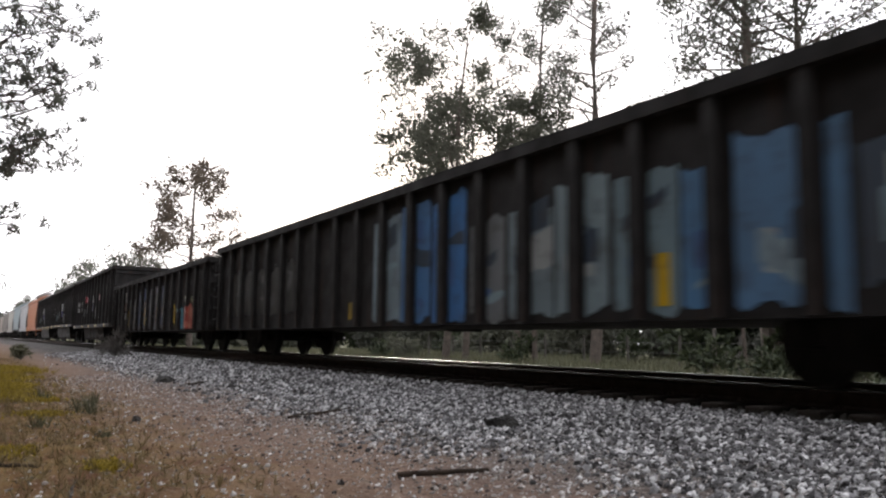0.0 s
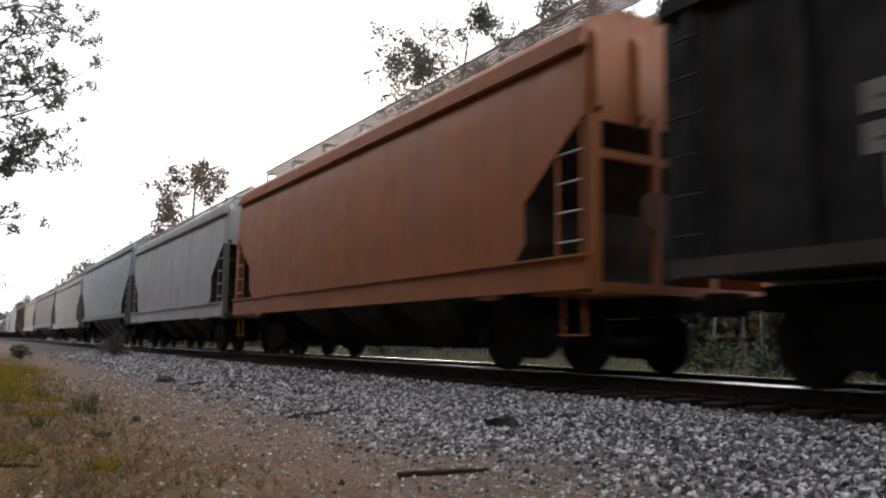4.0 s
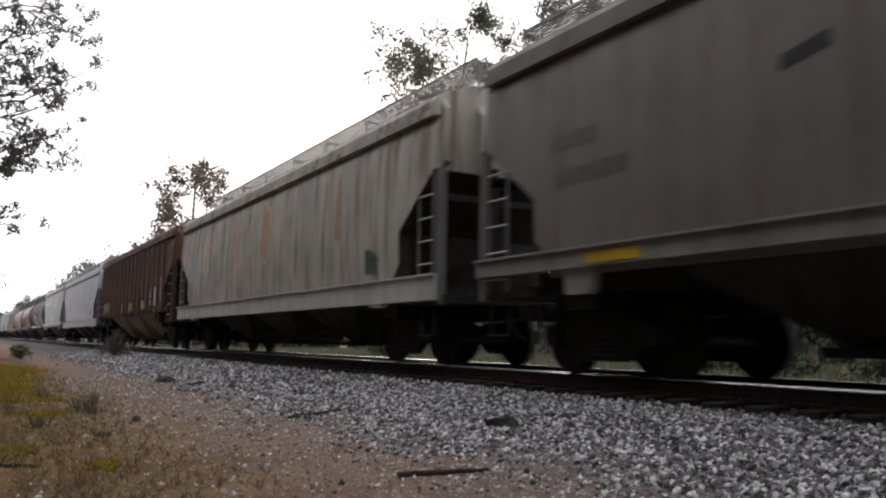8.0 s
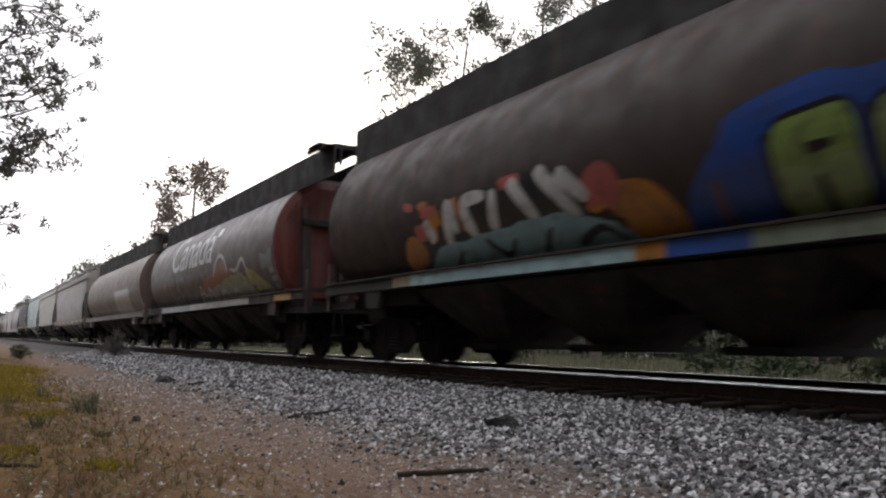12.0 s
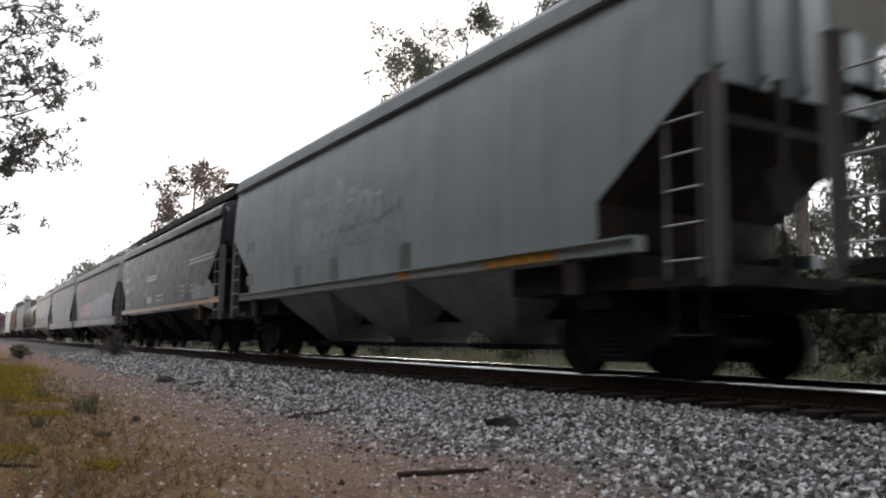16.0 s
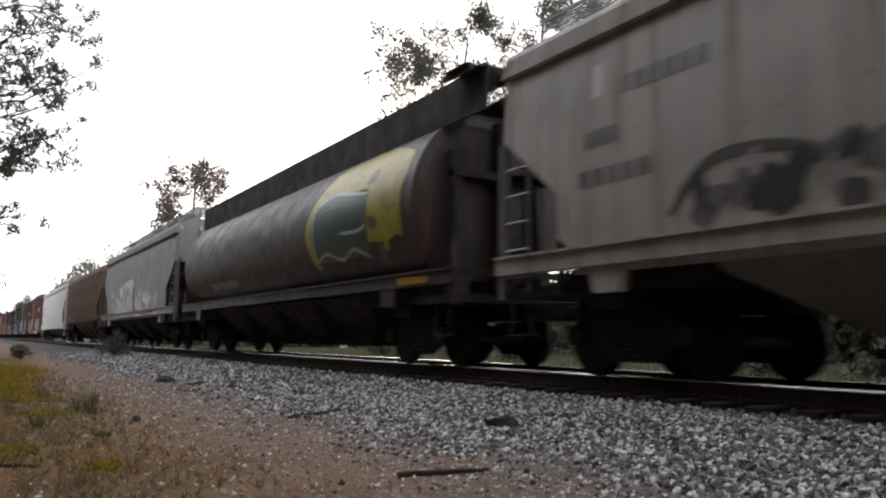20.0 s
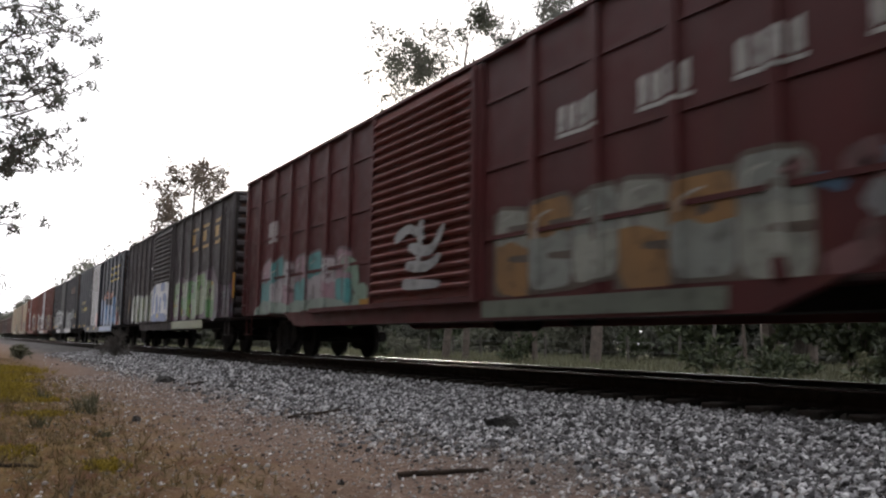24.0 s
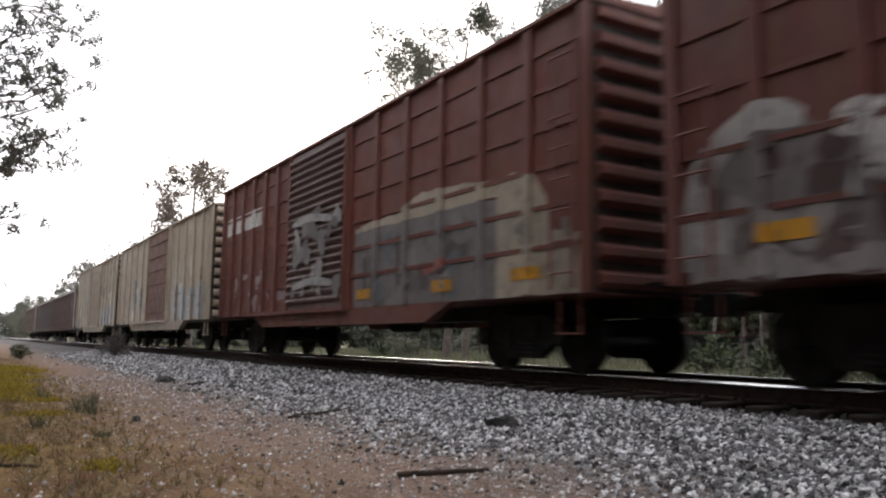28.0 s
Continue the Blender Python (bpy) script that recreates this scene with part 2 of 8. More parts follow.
def build_ground():
    xs = np.concatenate([np.linspace(-2000, -200, 16), np.linspace(-190, -40, 26), np.arange(-38, -16, 0.7), np.arange(-16, 3, 0.22), np.linspace(4, 40, 10), np.linspace(60, 600, 8)])
    ys = np.concatenate([np.linspace(-900, -60, 8), np.linspace(-40, -4, 9), np.arange(-3, 9.4, 0.22), np.linspace(9.6, 16, 12), np.linspace(19, 60, 9), np.linspace(90, 1200, 8)])
    verts = [(x, y, ground_at(x, y)) for y in ys for x in xs]
    w = len(xs)
    faces = [(j * w + i, j * w + i + 1, (j + 1) * w + i + 1, (j + 1) * w + i) for j in range(len(ys) - 1) for i in range(w - 1)]
    me = cloud_mesh("ground", verts, faces, ground_material())
    for p in me.polygons:
        p.use_smooth = True
    tagged(new("ground", me), "reddish earth beside a grey stone track bed", "ground", kind="structure")


build_ground()

RAIL_FOOT = [(-0.07, -0.185), (0.07, -0.185), (0.07, -0.172), (0.012, -0.155), (0.009, -0.05), (0.036, -0.035), (0.036, -0.018), (-0.036, -0.018), (-0.036, -0.035), (-0.009, -0.05), (-0.012, -0.155), (-0.07, -0.172)]


def build_rails():
    track = tagged(new("railway_track"), "single railway track with rusty rails on wooden ties", "track", kind="structure")
    track.location = (0, TRACK_Y, 0)
    for side in (-0.755, 0.755):
        bm = bmesh.new()
        beam(bm, [(y + side, z) for y, z in RAIL_FOOT], -1500, 400)
        rail = part("rail", bm, RAIL_RUST, track, "rusty steel rail with a bright worn head")
        bm = bmesh.new()
        beam(bm, [(side - 0.038, -0.022), (side + 0.038, -0.022), (side + 0.026, -0.002), (side + 0.02, 0.0), (side - 0.02, 0.0), (side - 0.026, -0.002)], -1500, 400)
        part("rail_head", bm, RAIL_HEAD, rail, "polished steel rail head")
    bm = bmesh.new()
    box(bm, -0.115, 0.115, -1.3, 1.3, -0.36, -0.187)
    bmesh.ops.bevel(bm, geom=bm.edges[:], offset=0.012, segments=1, affect="EDGES")
    tie = mesh_of("tie", bm, TIE_WOOD)
    bm = bmesh.new()
    box(bm, -0.09, 0.09, -0.17, 0.17, -0.19, -0.176)
    for sx, sy in ((-0.05, -0.1), (0.05, 0.1), (0.05, -0.1), (-0.05, 0.1)):
        box(bm, sx - 0.012, sx + 0.012, sy - 0.02, sy + 0.02, -0.18, -0.15)
    plate = mesh_of("tie_plate", bm, RAIL_RUST)
    rnd = random.Random(3)
    for i in range(250):
        ob = piece("tie", tie, track, "dark creosoted wooden tie" if i == 0 else "", (2.5 - 0.5 * i + rnd.uniform(-0.03, 0.03), rnd.uniform(-0.04, 0.04), rnd.uniform(-0.006, 0)), rnd.uniform(-0.012, 0.012))
        if i < 70:
            for side in (-0.755, 0.755):
                piece("tie_plate", plate, ob, "", (0, side, 0))
    verts, faces = [], []
    for i in range(600):
        x, k = 2.5 - 0.5 * (250 + i), len(verts)
        verts += [(x + a, b, c) for a in (-0.115, 0.115) for b in (-1.3, 1.3) for c in (-0.3, -0.19)]
        faces += [tuple(k + j for j in f) for f in ((0, 1, 3, 2), (4, 6, 7, 5), (0, 4, 5, 1), (2, 3, 7, 6), (1, 5, 7, 3))]
    far = piece("far_ties", cloud_mesh("far_ties", verts, faces, TIE_WOOD), track)
    tagged(far, kind="stuff")


build_rails()

PHI = (1 + 5 ** 0.5) / 2
ICO_V = np.array([(-1, PHI, 0), (1, PHI, 0), (-1, -PHI, 0), (1, -PHI, 0), (0, -1, PHI), (0, 1, PHI), (0, -1, -PHI), (0, 1, -PHI), (PHI, 0, -1), (PHI, 0, 1), (-PHI, 0, -1), (-PHI, 0, 1)]) / 1.9
ICO_F = np.array([(0, 11, 5), (0, 5, 1), (0, 1, 7), (0, 7, 10), (0, 10, 11), (1, 5, 9), (5, 11, 4), (11, 10, 2), (10, 7, 6), (7, 1, 8), (3, 9, 4), (3, 4, 2), (3, 2, 6), (3, 6, 8), (3, 8, 9), (4, 9, 5), (2, 4, 11), (6, 2, 10), (8, 6, 7), (9, 8, 1)])


def scatter_stones(name, label, material, spots, sizes, seed, sink=0.2, flat=0.75):
    """Angular stones, one joined mesh."""
    rng = np.random.default_rng(seed)
    n = len(spots)
    shape = ICO_V[None] * (1 + rng.uniform(-0.5, 0.5, (n, 12, 1))) + rng.uniform(-0.16, 0.16, (n, 12, 3))
    shape *= rng.uniform(0.6, 1.4, (n, 1, 3)) * np.array([1, 1, flat])
    a = rng.uniform(0, 2 * np.pi, (n, 3))
    for k, (i, j) in enumerate(((0, 1), (1, 2), (0, 2))):
        c, s = np.cos(a[:, k])[:, None], np.sin(a[:, k])[:, None]
        if k:
            c, s = np.cos(a[:, k] * 0.12)[:, None], np.sin(a[:, k] * 0.12)[:, None]
        p, q = shape[:, :, i].copy(), shape[:, :, j].copy()
        shape[:, :, i], shape[:, :, j] = c * p - s * q, s * p + c * q
    shape *= (sizes / 2)[:, None, None]
    z = np.array([ground_at(x, y) for x, y in spots]) + sizes * sink
    shape += np.column_stack([spots, z])[:, None, :]
    verts = shape.reshape(-1, 3)
    faces = (ICO_F[None] + (np.arange(n) * 12)[:, None, None]).reshape(-1, 3)
    ob = new(name, cloud_mesh(name, verts.tolist(), faces.tolist(), material))
    return tagged(ob, label, "stones", kind="stuff")


def build_stones():
    rng = np.random.default_rng(5)
    near = np.column_stack([rng.uniform(-10.5, -0.6, 36000), rng.uniform(1.9, 6.5, 36000)])
    keep = rng.uniform(0, 1, len(near)) < np.clip((near[:, 1] - 2.9 + 0.25 * np.sin(near[:, 0] * 1.7)) / 1.35, 0.03, 1) ** 1.6
    near = near[keep]
    scatter_stones("ballast", "grey crushed stone ballast along the track", BALLAST_STONE, near, 0.022 + 0.036 * rng.uniform(0, 1, len(near)) ** 1.4, 6)
    mid = np.column_stack([-10.5 - 34 * rng.uniform(0, 1, 21000) ** 1.15, rng.uniform(2.2, 6.5, 21000)])
    mid = mid[rng.uniform(0, 1, len(mid)) < np.clip((mid[:, 1] - 3.0) / 1.2, 0.02, 1) ** 1.5]
    scatter_stones("far_ballast", "grey crushed stone ballast along the track", BALLAST_STONE, mid, rng.uniform(0.035, 0.075, len(mid)), 7)
    crib = np.column_stack([rng.uniform(-14, 0, 4200), rng.uniform(6.4, 10.6, 4200)])
    scatter_stones("crib_ballast", "crushed stone between the wooden ties, coloured dark for shade", SHADED_STONE, crib, rng.uniform(0.05, 0.09, len(crib)), 8, 0.1)
    dirt = np.column_stack([-1.5 - 20 * rng.uniform(0, 1, 42000) ** 1.35, rng.uniform(-0.3, 4.6, 42000)])
    dirt = dirt[rng.uniform(0, 1, len(dirt)) < np.clip(0.06 + 0.94 * (dirt[:, 1] / 3.6) ** 2 * np.sign(dirt[:, 1]), 0.03, 1)]
    scatter_stones("pebbles", "scattered pale pebbles on trodden earth", PEBBLE, dirt, 0.011 + 0.028 * rng.uniform(0, 1, len(dirt)) ** 2.4, 9, 0.12)
    past = np.column_stack([-0.6 + 13 * rng.uniform(0, 1, 16000), rng.uniform(2.6, 6.5, 16000)])
    past = past[rng.uniform(0, 1, len(past)) < np.clip((past[:, 1] - 2.9) / 1.35, 0.03, 1) ** 1.6]
    scatter_stones("ballast", "grey crushed stone ballast along the track", BALLAST_STONE, past, 0.03 + 0.04 * rng.uniform(0, 1, len(past)) ** 1.4, 10)


build_stones()


def blades(rng, centres, count, length, width, up=0.5, loose=0.0):
    """Thin triangular blades fanning out of each centre: vertices and faces."""
    n = len(centres) * count
    c = np.repeat(np.asarray(centres, float), count, 0)
    c = c + rng.normal(0, loose * length, c.shape)
    d = rng.normal(0, 1, (n, 3))
    d[:, 2] = np.abs(d[:, 2]) * up * 2 if up > 0.8 else d[:, 2] + up
    d /= np.linalg.norm(d, axis=1)[:, None]
    s = np.cross(d, rng.normal(0, 1, (n, 3)))
    s /= np.linalg.norm(s, axis=1)[:, None] + 1e-9
    ln = length * rng.uniform(0.5, 1.2, n)[:, None]
    w = width * rng.uniform(0.6, 1.3, n)[:, None]
    tip = c + d * ln
    mid = c + d * ln * 0.45
    v = np.stack([c, mid - s * w / 2, tip, mid + s * w / 2], 1).reshape(-1, 3)
    f = np.arange(n * 4).reshape(-1, 4)
    return v.tolist(), f.tolist()


def limb(verts, faces, pts, r0, r1, n=6):
    """A bent tapering limb through pts."""
    k0 = len(verts)
    for i, p in enumerate(pts):
        r = r0 + (r1 - r0) * i / (len(pts) - 1)
        a = pts[min(i + 1, len(pts) - 1)] - pts[max(i - 1, 0)]
        q = Vector(a).to_track_quat("Z", "Y")
        for j in range(n):
            t = 2 * math.pi * j / n
            verts.append(tuple(Vector(p) + q @ Vector((r * math.cos(t), r * math.sin(t), 0))))
    for i in range(len(pts) - 1):
        for j in range(n):
            a, b = k0 + i * n + j, k0 + i * n + (j + 1) % n
            faces.append((a, b, b + n, a + n))
    faces.append(tuple(range(k0 + (len(pts) - 1) * n, k0 + len(pts) * n)))


def tree(name, label, x, y, height, spread, low, seed, leaf=None, bark=None, limbs=26, tufts=4, tuft_size=0.42, per=26, radius=0.17, lean=0.0, shape="round", width=0.07, group="trees behind the track", twigs=True, reach=(), away=None, wide=1.3, loose=0.5, fan=0.1, flat=0.7, up=0.15, pairs=True):
    """A trunk with bent limbs and twigs, and a crown of small tufts at their ends."""
    rng = np.random.default_rng(seed)
    bark = bark or BARK
    z0 = ground_at(x, y) - 0.1
    root = thing(name, label, "tree", group, (x, y, z0))
    steps = 9
    wob = np.cumsum(rng.normal(0, 0.012 * height, (steps, 2)), 0) * 0.5
    trunk = [np.array([wob[i, 0] + lean * height * i / (steps - 1), wob[i, 1], height * i / (steps - 1)]) for i in range(steps)]
    tv, tf = [], []
    limb(tv, tf, trunk, radius, radius * 0.22, 8)
    bv, bf, ends = [], [], []
    for i in range(limbs + len(reach)):
        u = low + (0.98 - low) * (((i + rng.uniform(0, 1)) / limbs) if i < limbs else 0.3)
        k = u * (steps - 1)
        a = int(k)
        base = trunk[a] + (trunk[min(a + 1, steps - 1)] - trunk[a]) * (k - a)
        w = (u - low) / (1 - low)
        prof = {"round": math.sqrt(max(0.05, 1 - (1.65 * w - 0.65) ** 2)), "cone": 1.05 - 0.85 * w, "top": 0.45 + 0.7 * w if w < 0.7 else 1.3 - 0.75 * w}[shape]
        ln = spread * prof * rng.uniform(0.55, 1.1)
        az = rng.uniform(0, 2 * math.pi) if away is None else away + rng.uniform(-wide, wide)
        rise = rng.uniform(0.05, 0.7)
        d = np.array([math.cos(az), math.sin(az), rise])
        bend = rng.normal(0, 0.16 * ln, 3)
        pts = [base, base + d * ln * 0.35 + bend * 0.4, base + d * ln * 0.7 + bend * 0.9, base + d * ln * np.array([1, 1, 1.1]) + bend]
        if i >= limbs:
            end = np.array(reach[i - limbs])
            base = trunk[0] + (trunk[-1] - trunk[0]) * max(0.1, (end[2] - 1.2) / height)
            ln = float(np.linalg.norm(end - base))
            pts = [base, base * 0.62 + end * 0.38 + rng.normal(0, 0.1, 3), base * 0.3 + end * 0.7 + rng.normal(0, 0.1, 3), end]
        r = max(0.012, radius * 0.3 * (1.1 - u) + 0.012)
        limb(bv, bf, pts, r, 0.01, 5)
        for j in range(tufts):
            s = rng.uniform(0.35, 1.0) ** 0.7
            at = pts[1] * (1 - s) + pts[3] * s
            tw = at + rng.normal(0, min(0.55, fan * ln + 0.14) if fan < 0.15 else fan * ln, 3) * np.array([1, 1, flat])
            if twigs:
                limb(bv, bf, [at, (at + tw) / 2 + rng.normal(0, 0.07, 3), tw], 0.016, 0.006, 3)
            ends.append(tw)
            if pairs:
                ends.append(tw + rng.normal(0, tuft_size * 0.55, 3))
        ends.append(pts[3])
    trunk_ob = piece("trunk", cloud_mesh("trunk", tv, tf, bark), root)
    piece("branchwork", cloud_mesh("branchwork", bv, bf, bark), trunk_ob)
    if leaf:
        v, f = blades(rng, ends, per, tuft_size, width, up, loose)
        piece("crown", cloud_mesh("crown", v, f, leaf), root)
    return root


# ends of the near pine's long limbs, from its foot
REACH = ((0.9, 2.3, 5.8), (0.6, 2.2, 7.0), (-0.6, 2.2, 7.8), (1.1, 2.2, 6.0), (-0.3, 1.9, 6.7), (0.7, 1.6, 6.9), (0.2, 2.2, 4.9),
         (0.1, 1.9, 4.5), (-0.5, 1.8, 5.3), (-0.8, 1.7, 4.6), (-0.7, 2.4, 5.9), (-0.9, 1.5, 3.4))


def build_trees():
    def open_crown(limbs, tufts, per, size, width, loose, fan=0.24):
        """Clumps of leaves set apart on long side twigs, with sky between them."""
        return dict(limbs=limbs, tufts=tufts, per=per, tuft_size=size, width=width, loose=loose, fan=fan, pairs=False)

    leafy, needly = open_crown(34, 6, 52, 0.16, 0.11, 1.2, 0.2), open_crown(30, 6, 52, 0.18, 0.08, 1.0, 0.2)
    tree("pine_tree", "lone pine with a round airy crown against the glow", -61.2, 14.3, 14.2, 3.1, 0.28, 11, GLOW_LEAVES, radius=0.24, shape="round", **open_crown(36, 5, 40, 0.26, 0.16, 1.0, 0.17))
    tree("oak_tree", "slender tree with an open leafy crown", -30.9, 18.5, 15.0, 4.5, 0.4, 12, OAK, radius=0.19, shape="round", lean=0.09, away=-2.2, wide=2.2, **open_crown(46, 6, 54, 0.16, 0.11, 1.2, 0.19))
    tree("oak_tree", "smaller leafy tree beside taller ones", -32.2, 20.7, 12.6, 2.9, 0.5, 13, OAK, **leafy)
    tree("oak_tree", "smaller leafy tree beside taller ones", -30.8, 22.9, 12.4, 2.9, 0.5, 14, OAK, **leafy)
    tree("pine_tree", "tall pine with a high crown", -29.9, 23.2, 20.5, 3.0, 0.56, 15, PINE, radius=0.16, **needly)
    tree("pine_tree", "tall bare-stemmed pine with thin side branches", -24.5, 21.8, 21.0, 3.0, 0.42, 16, PINE, radius=0.24, shape="cone", **open_crown(40, 4, 30, 0.17, 0.07, 0.9, 0.2))
    tree("bare_tree", "thin leafless young tree", -23.3, 27.7, 15.0, 1.3, 0.55, 18, None, GREY_BARK, limbs=16, tufts=3, radius=0.08)
    # tall stems close together at the edge of the wood
    dense = open_crown(34, 5, 36, 0.18, 0.1, 1.2, 0.2)
    tree("pine_tree", "tall dark stem with a broad crown high up", -17.9, 24.0, 17.5, 3.8, 0.58, 17, PINE, radius=0.36, **dense)
    tree("pine_tree", "tall dark stem with a broad crown high up", -16.9, 24.6, 18.5, 3.4, 0.55, 19, PINE, radius=0.3, **dense)
    for i, (x, y, h) in enumerate(((-19.9, 25.5, 12.0), (-15.0, 24.0, 12.0))):
        tree("bare_tree", "thin leafless tree among dark stems", x, y, h, 1.9, 0.2, 22 + i, None, BARK, limbs=20, tufts=4, radius=0.09, fan=0.22)
    rng = random.Random(7)
    for i in range(11):
        tree("wood_tree", "tree of the mixed wood beyond the field", -44 + 5.2 * i + rng.uniform(-1, 1), 44 + rng.uniform(-4, 12), rng.uniform(8.5, 12.0) if i < 5 else rng.uniform(12, 15.5), 2.8, 0.25, 40 + i, (OAK, PINE)[i % 2], limbs=22, tufts=4, per=16, tuft_size=0.5, width=0.12)
    for i in range(30):
        tree("thicket_tree", "low dense tree in the thicket beyond the field", -86 + 3.6 * i + rng.uniform(-1.2, 1.2), 37 + rng.uniform(-2, 7), rng.uniform(3.8, 5.2), 2.6, 0.03, 400 + i, (OAK, SHRUB, PINE)[i % 3], limbs=22, tufts=5, per=20, tuft_size=0.5, width=0.24, loose=0.8, radius=0.1, twigs=False)
    for i in range(14):
        tree("thicket_tree", "low dense tree in the thicket beyond the field", -38 + 3.6 * i + rng.uniform(-1, 1), 47 + rng.uniform(-2, 3), rng.uniform(4.5, 5.5), 2.9, 0.02, 460 + i, (OAK, PINE)[i % 2], limbs=20, tufts=5, per=9, tuft_size=0.8, width=0.45, radius=0.1, twigs=False)
    for i in range(5):
        tree("wood_tree", "tree of the wood behind the field's corner", -23.2 + 1.5 * i + rng.uniform(-0.3, 0.3), 37 + rng.uniform(0, 3), rng.uniform(12, 16), 2.6, 0.08, 480 + i, (OAK, PINE)[i % 2], limbs=30, tufts=5, per=8, tuft_size=0.4, width=0.2, radius=0.14, loose=0.9, twigs=False)
    for i in range(52):
        tree("thicket_tree", "low dense tree in the thicket beyond the field", -84 - 4.6 * i + rng.uniform(-2, 2), 30 + rng.uniform(-3, 6) + 0.3 * i, rng.uniform(4.5, 6.5), 3.6, 0.02, 600 + i, (OAK, SHRUB, PINE)[i % 3], limbs=18, tufts=4, per=8, tuft_size=1.1, width=0.6, radius=0.1, group="distant trees", twigs=False)
    # a pine on the near side reaches over the line
    tree("pine_tree", "near pine with drooping feathery branches", -17.2, -1.1, 11.0, 2.9, 0.3, 21, PINE, limbs=18, tufts=14, tuft_size=0.12, per=36, loose=0.42, radius=0.16, shape="round", width=0.04, group="trees on the near side", away=-1.9, fan=0.17, flat=0.4, up=0.7, pairs=False,
         reach=REACH)
    # unseen trees added behind the camera to cut sky light on the car sides
    for i in range(30):
        tree("wood_tree", "unseen tree added behind the clearing to hold back sky light", -70 + 3.9 * i + rng.uniform(-1, 1), -6.5 - 3.5 * (i % 3) - rng.uniform(0, 1.5), rng.uniform(13, 17), 3.6, 0.06, 60 + i, (OAK, PINE)[i % 2], limbs=28, tufts=4, per=7, tuft_size=1.4, width=0.8, group="trees on the near side", twigs=False)
    # taller unseen trees added to darken the nearest cars further
    for i in range(5):
        tree("wood_tree", "unseen tall tree added behind the clearing to darken the cars", -6 + 7.0 * i + rng.uniform(-1, 1), -5.6 - rng.uniform(0, 1.0), rng.uniform(16, 19), 3.8, 0.08, 700 + i, (OAK, PINE)[i % 2], limbs=36, tufts=5, per=8, tuft_size=1.2, width=0.7, group="trees on the near side", twigs=False)
    # the far wood along the line
    for i in range(16):
        x = -95 - 13 * i + rng.uniform(-4, 4)
        tree("wood_tree", "distant tree of the wood along the line", x, 13.5 + rng.uniform(0, 9), rng.uniform(8, 12), 3.2, 0.2, 80 + i, (OAK, PINE, OAK)[i % 3], limbs=22, tufts=4, per=6, tuft_size=0.8, width=0.25, group="distant trees", twigs=False)
    for i in range(3):
        tree("bare_tree", "leafless twiggy tree in the distance", -80 - 9 * i, 14 + 2 * i, 11.5 + i, 2.6, 0.4, 110 + i, None, GREY_BARK, limbs=26, tufts=5, radius=0.1, group="distant trees")
    for i in range(9):
        tree("wood_tree", "distant tree of the wood along the line", -120 - 24 * i, -1.0 - i * 1.5 + rng.uniform(-2, 1), rng.uniform(8, 12), 3.4, 0.1, 130 + i, (OAK, PINE)[i % 2], limbs=24, tufts=4, per=12, tuft_size=0.8, width=0.25, group="distant trees", twigs=False)
    for i in range(16):
        tree("wood_tree", "far tree where the line vanishes", -400 - rng.uniform(0, 60), -30 + 6 * i, rng.uniform(9, 14), 4.5, 0.02, 500 + i, (OAK, PINE)[i % 2], limbs=22, tufts=4, per=9, tuft_size=1.8, width=0.9, group="distant trees", twigs=False)
    tree("bare_tree", "slanting leafless sapling beside the line", -46, -0.9, 4.6, 1.2, 0.3, 151, None, GREY_BARK, limbs=10, tufts=2, radius=0.03, lean=0.25, group="trees on the near side")


build_trees()


def bush(name, label, x, y, height, spread, seed, leaf, per=14, count=70, size=0.22, width=0.06, group="shrubs beyond the track"):
    rng = np.random.default_rng(seed)
    root = thing(name, label, "shrub", group, (x, y, ground_at(x, y) - 0.03))
    bv, bf, ends = [], [], []
    for i in range(max(8, count // 6)):
        az, r = rng.uniform(0, 2 * math.pi), spread * rng.uniform(0.1, 1.0)
        top = np.array([r * math.cos(az), r * math.sin(az), height * rng.uniform(0.5, 1.0) * (1.15 - 0.5 * r / spread)])
        limb(bv, bf, [np.zeros(3), top * np.array([0.35, 0.35, 0.55]), top], 0.02, 0.006, 4)
        for j in range(6):
            ends.append(top * rng.uniform(0.45, 1.02) + rng.normal(0, 0.13 * spread, 3) * np.array([1, 1, 0.6]))
    ends = [e for e in ends if e[2] > 0.05]
    piece("stemwork", cloud_mesh("stemwork", bv, bf, GREY_BARK), root)
    v, f = blades(rng, ends, per, size, width, 0.3)
    piece("foliage", cloud_mesh("foliage", v, f, leaf), root)
    return root


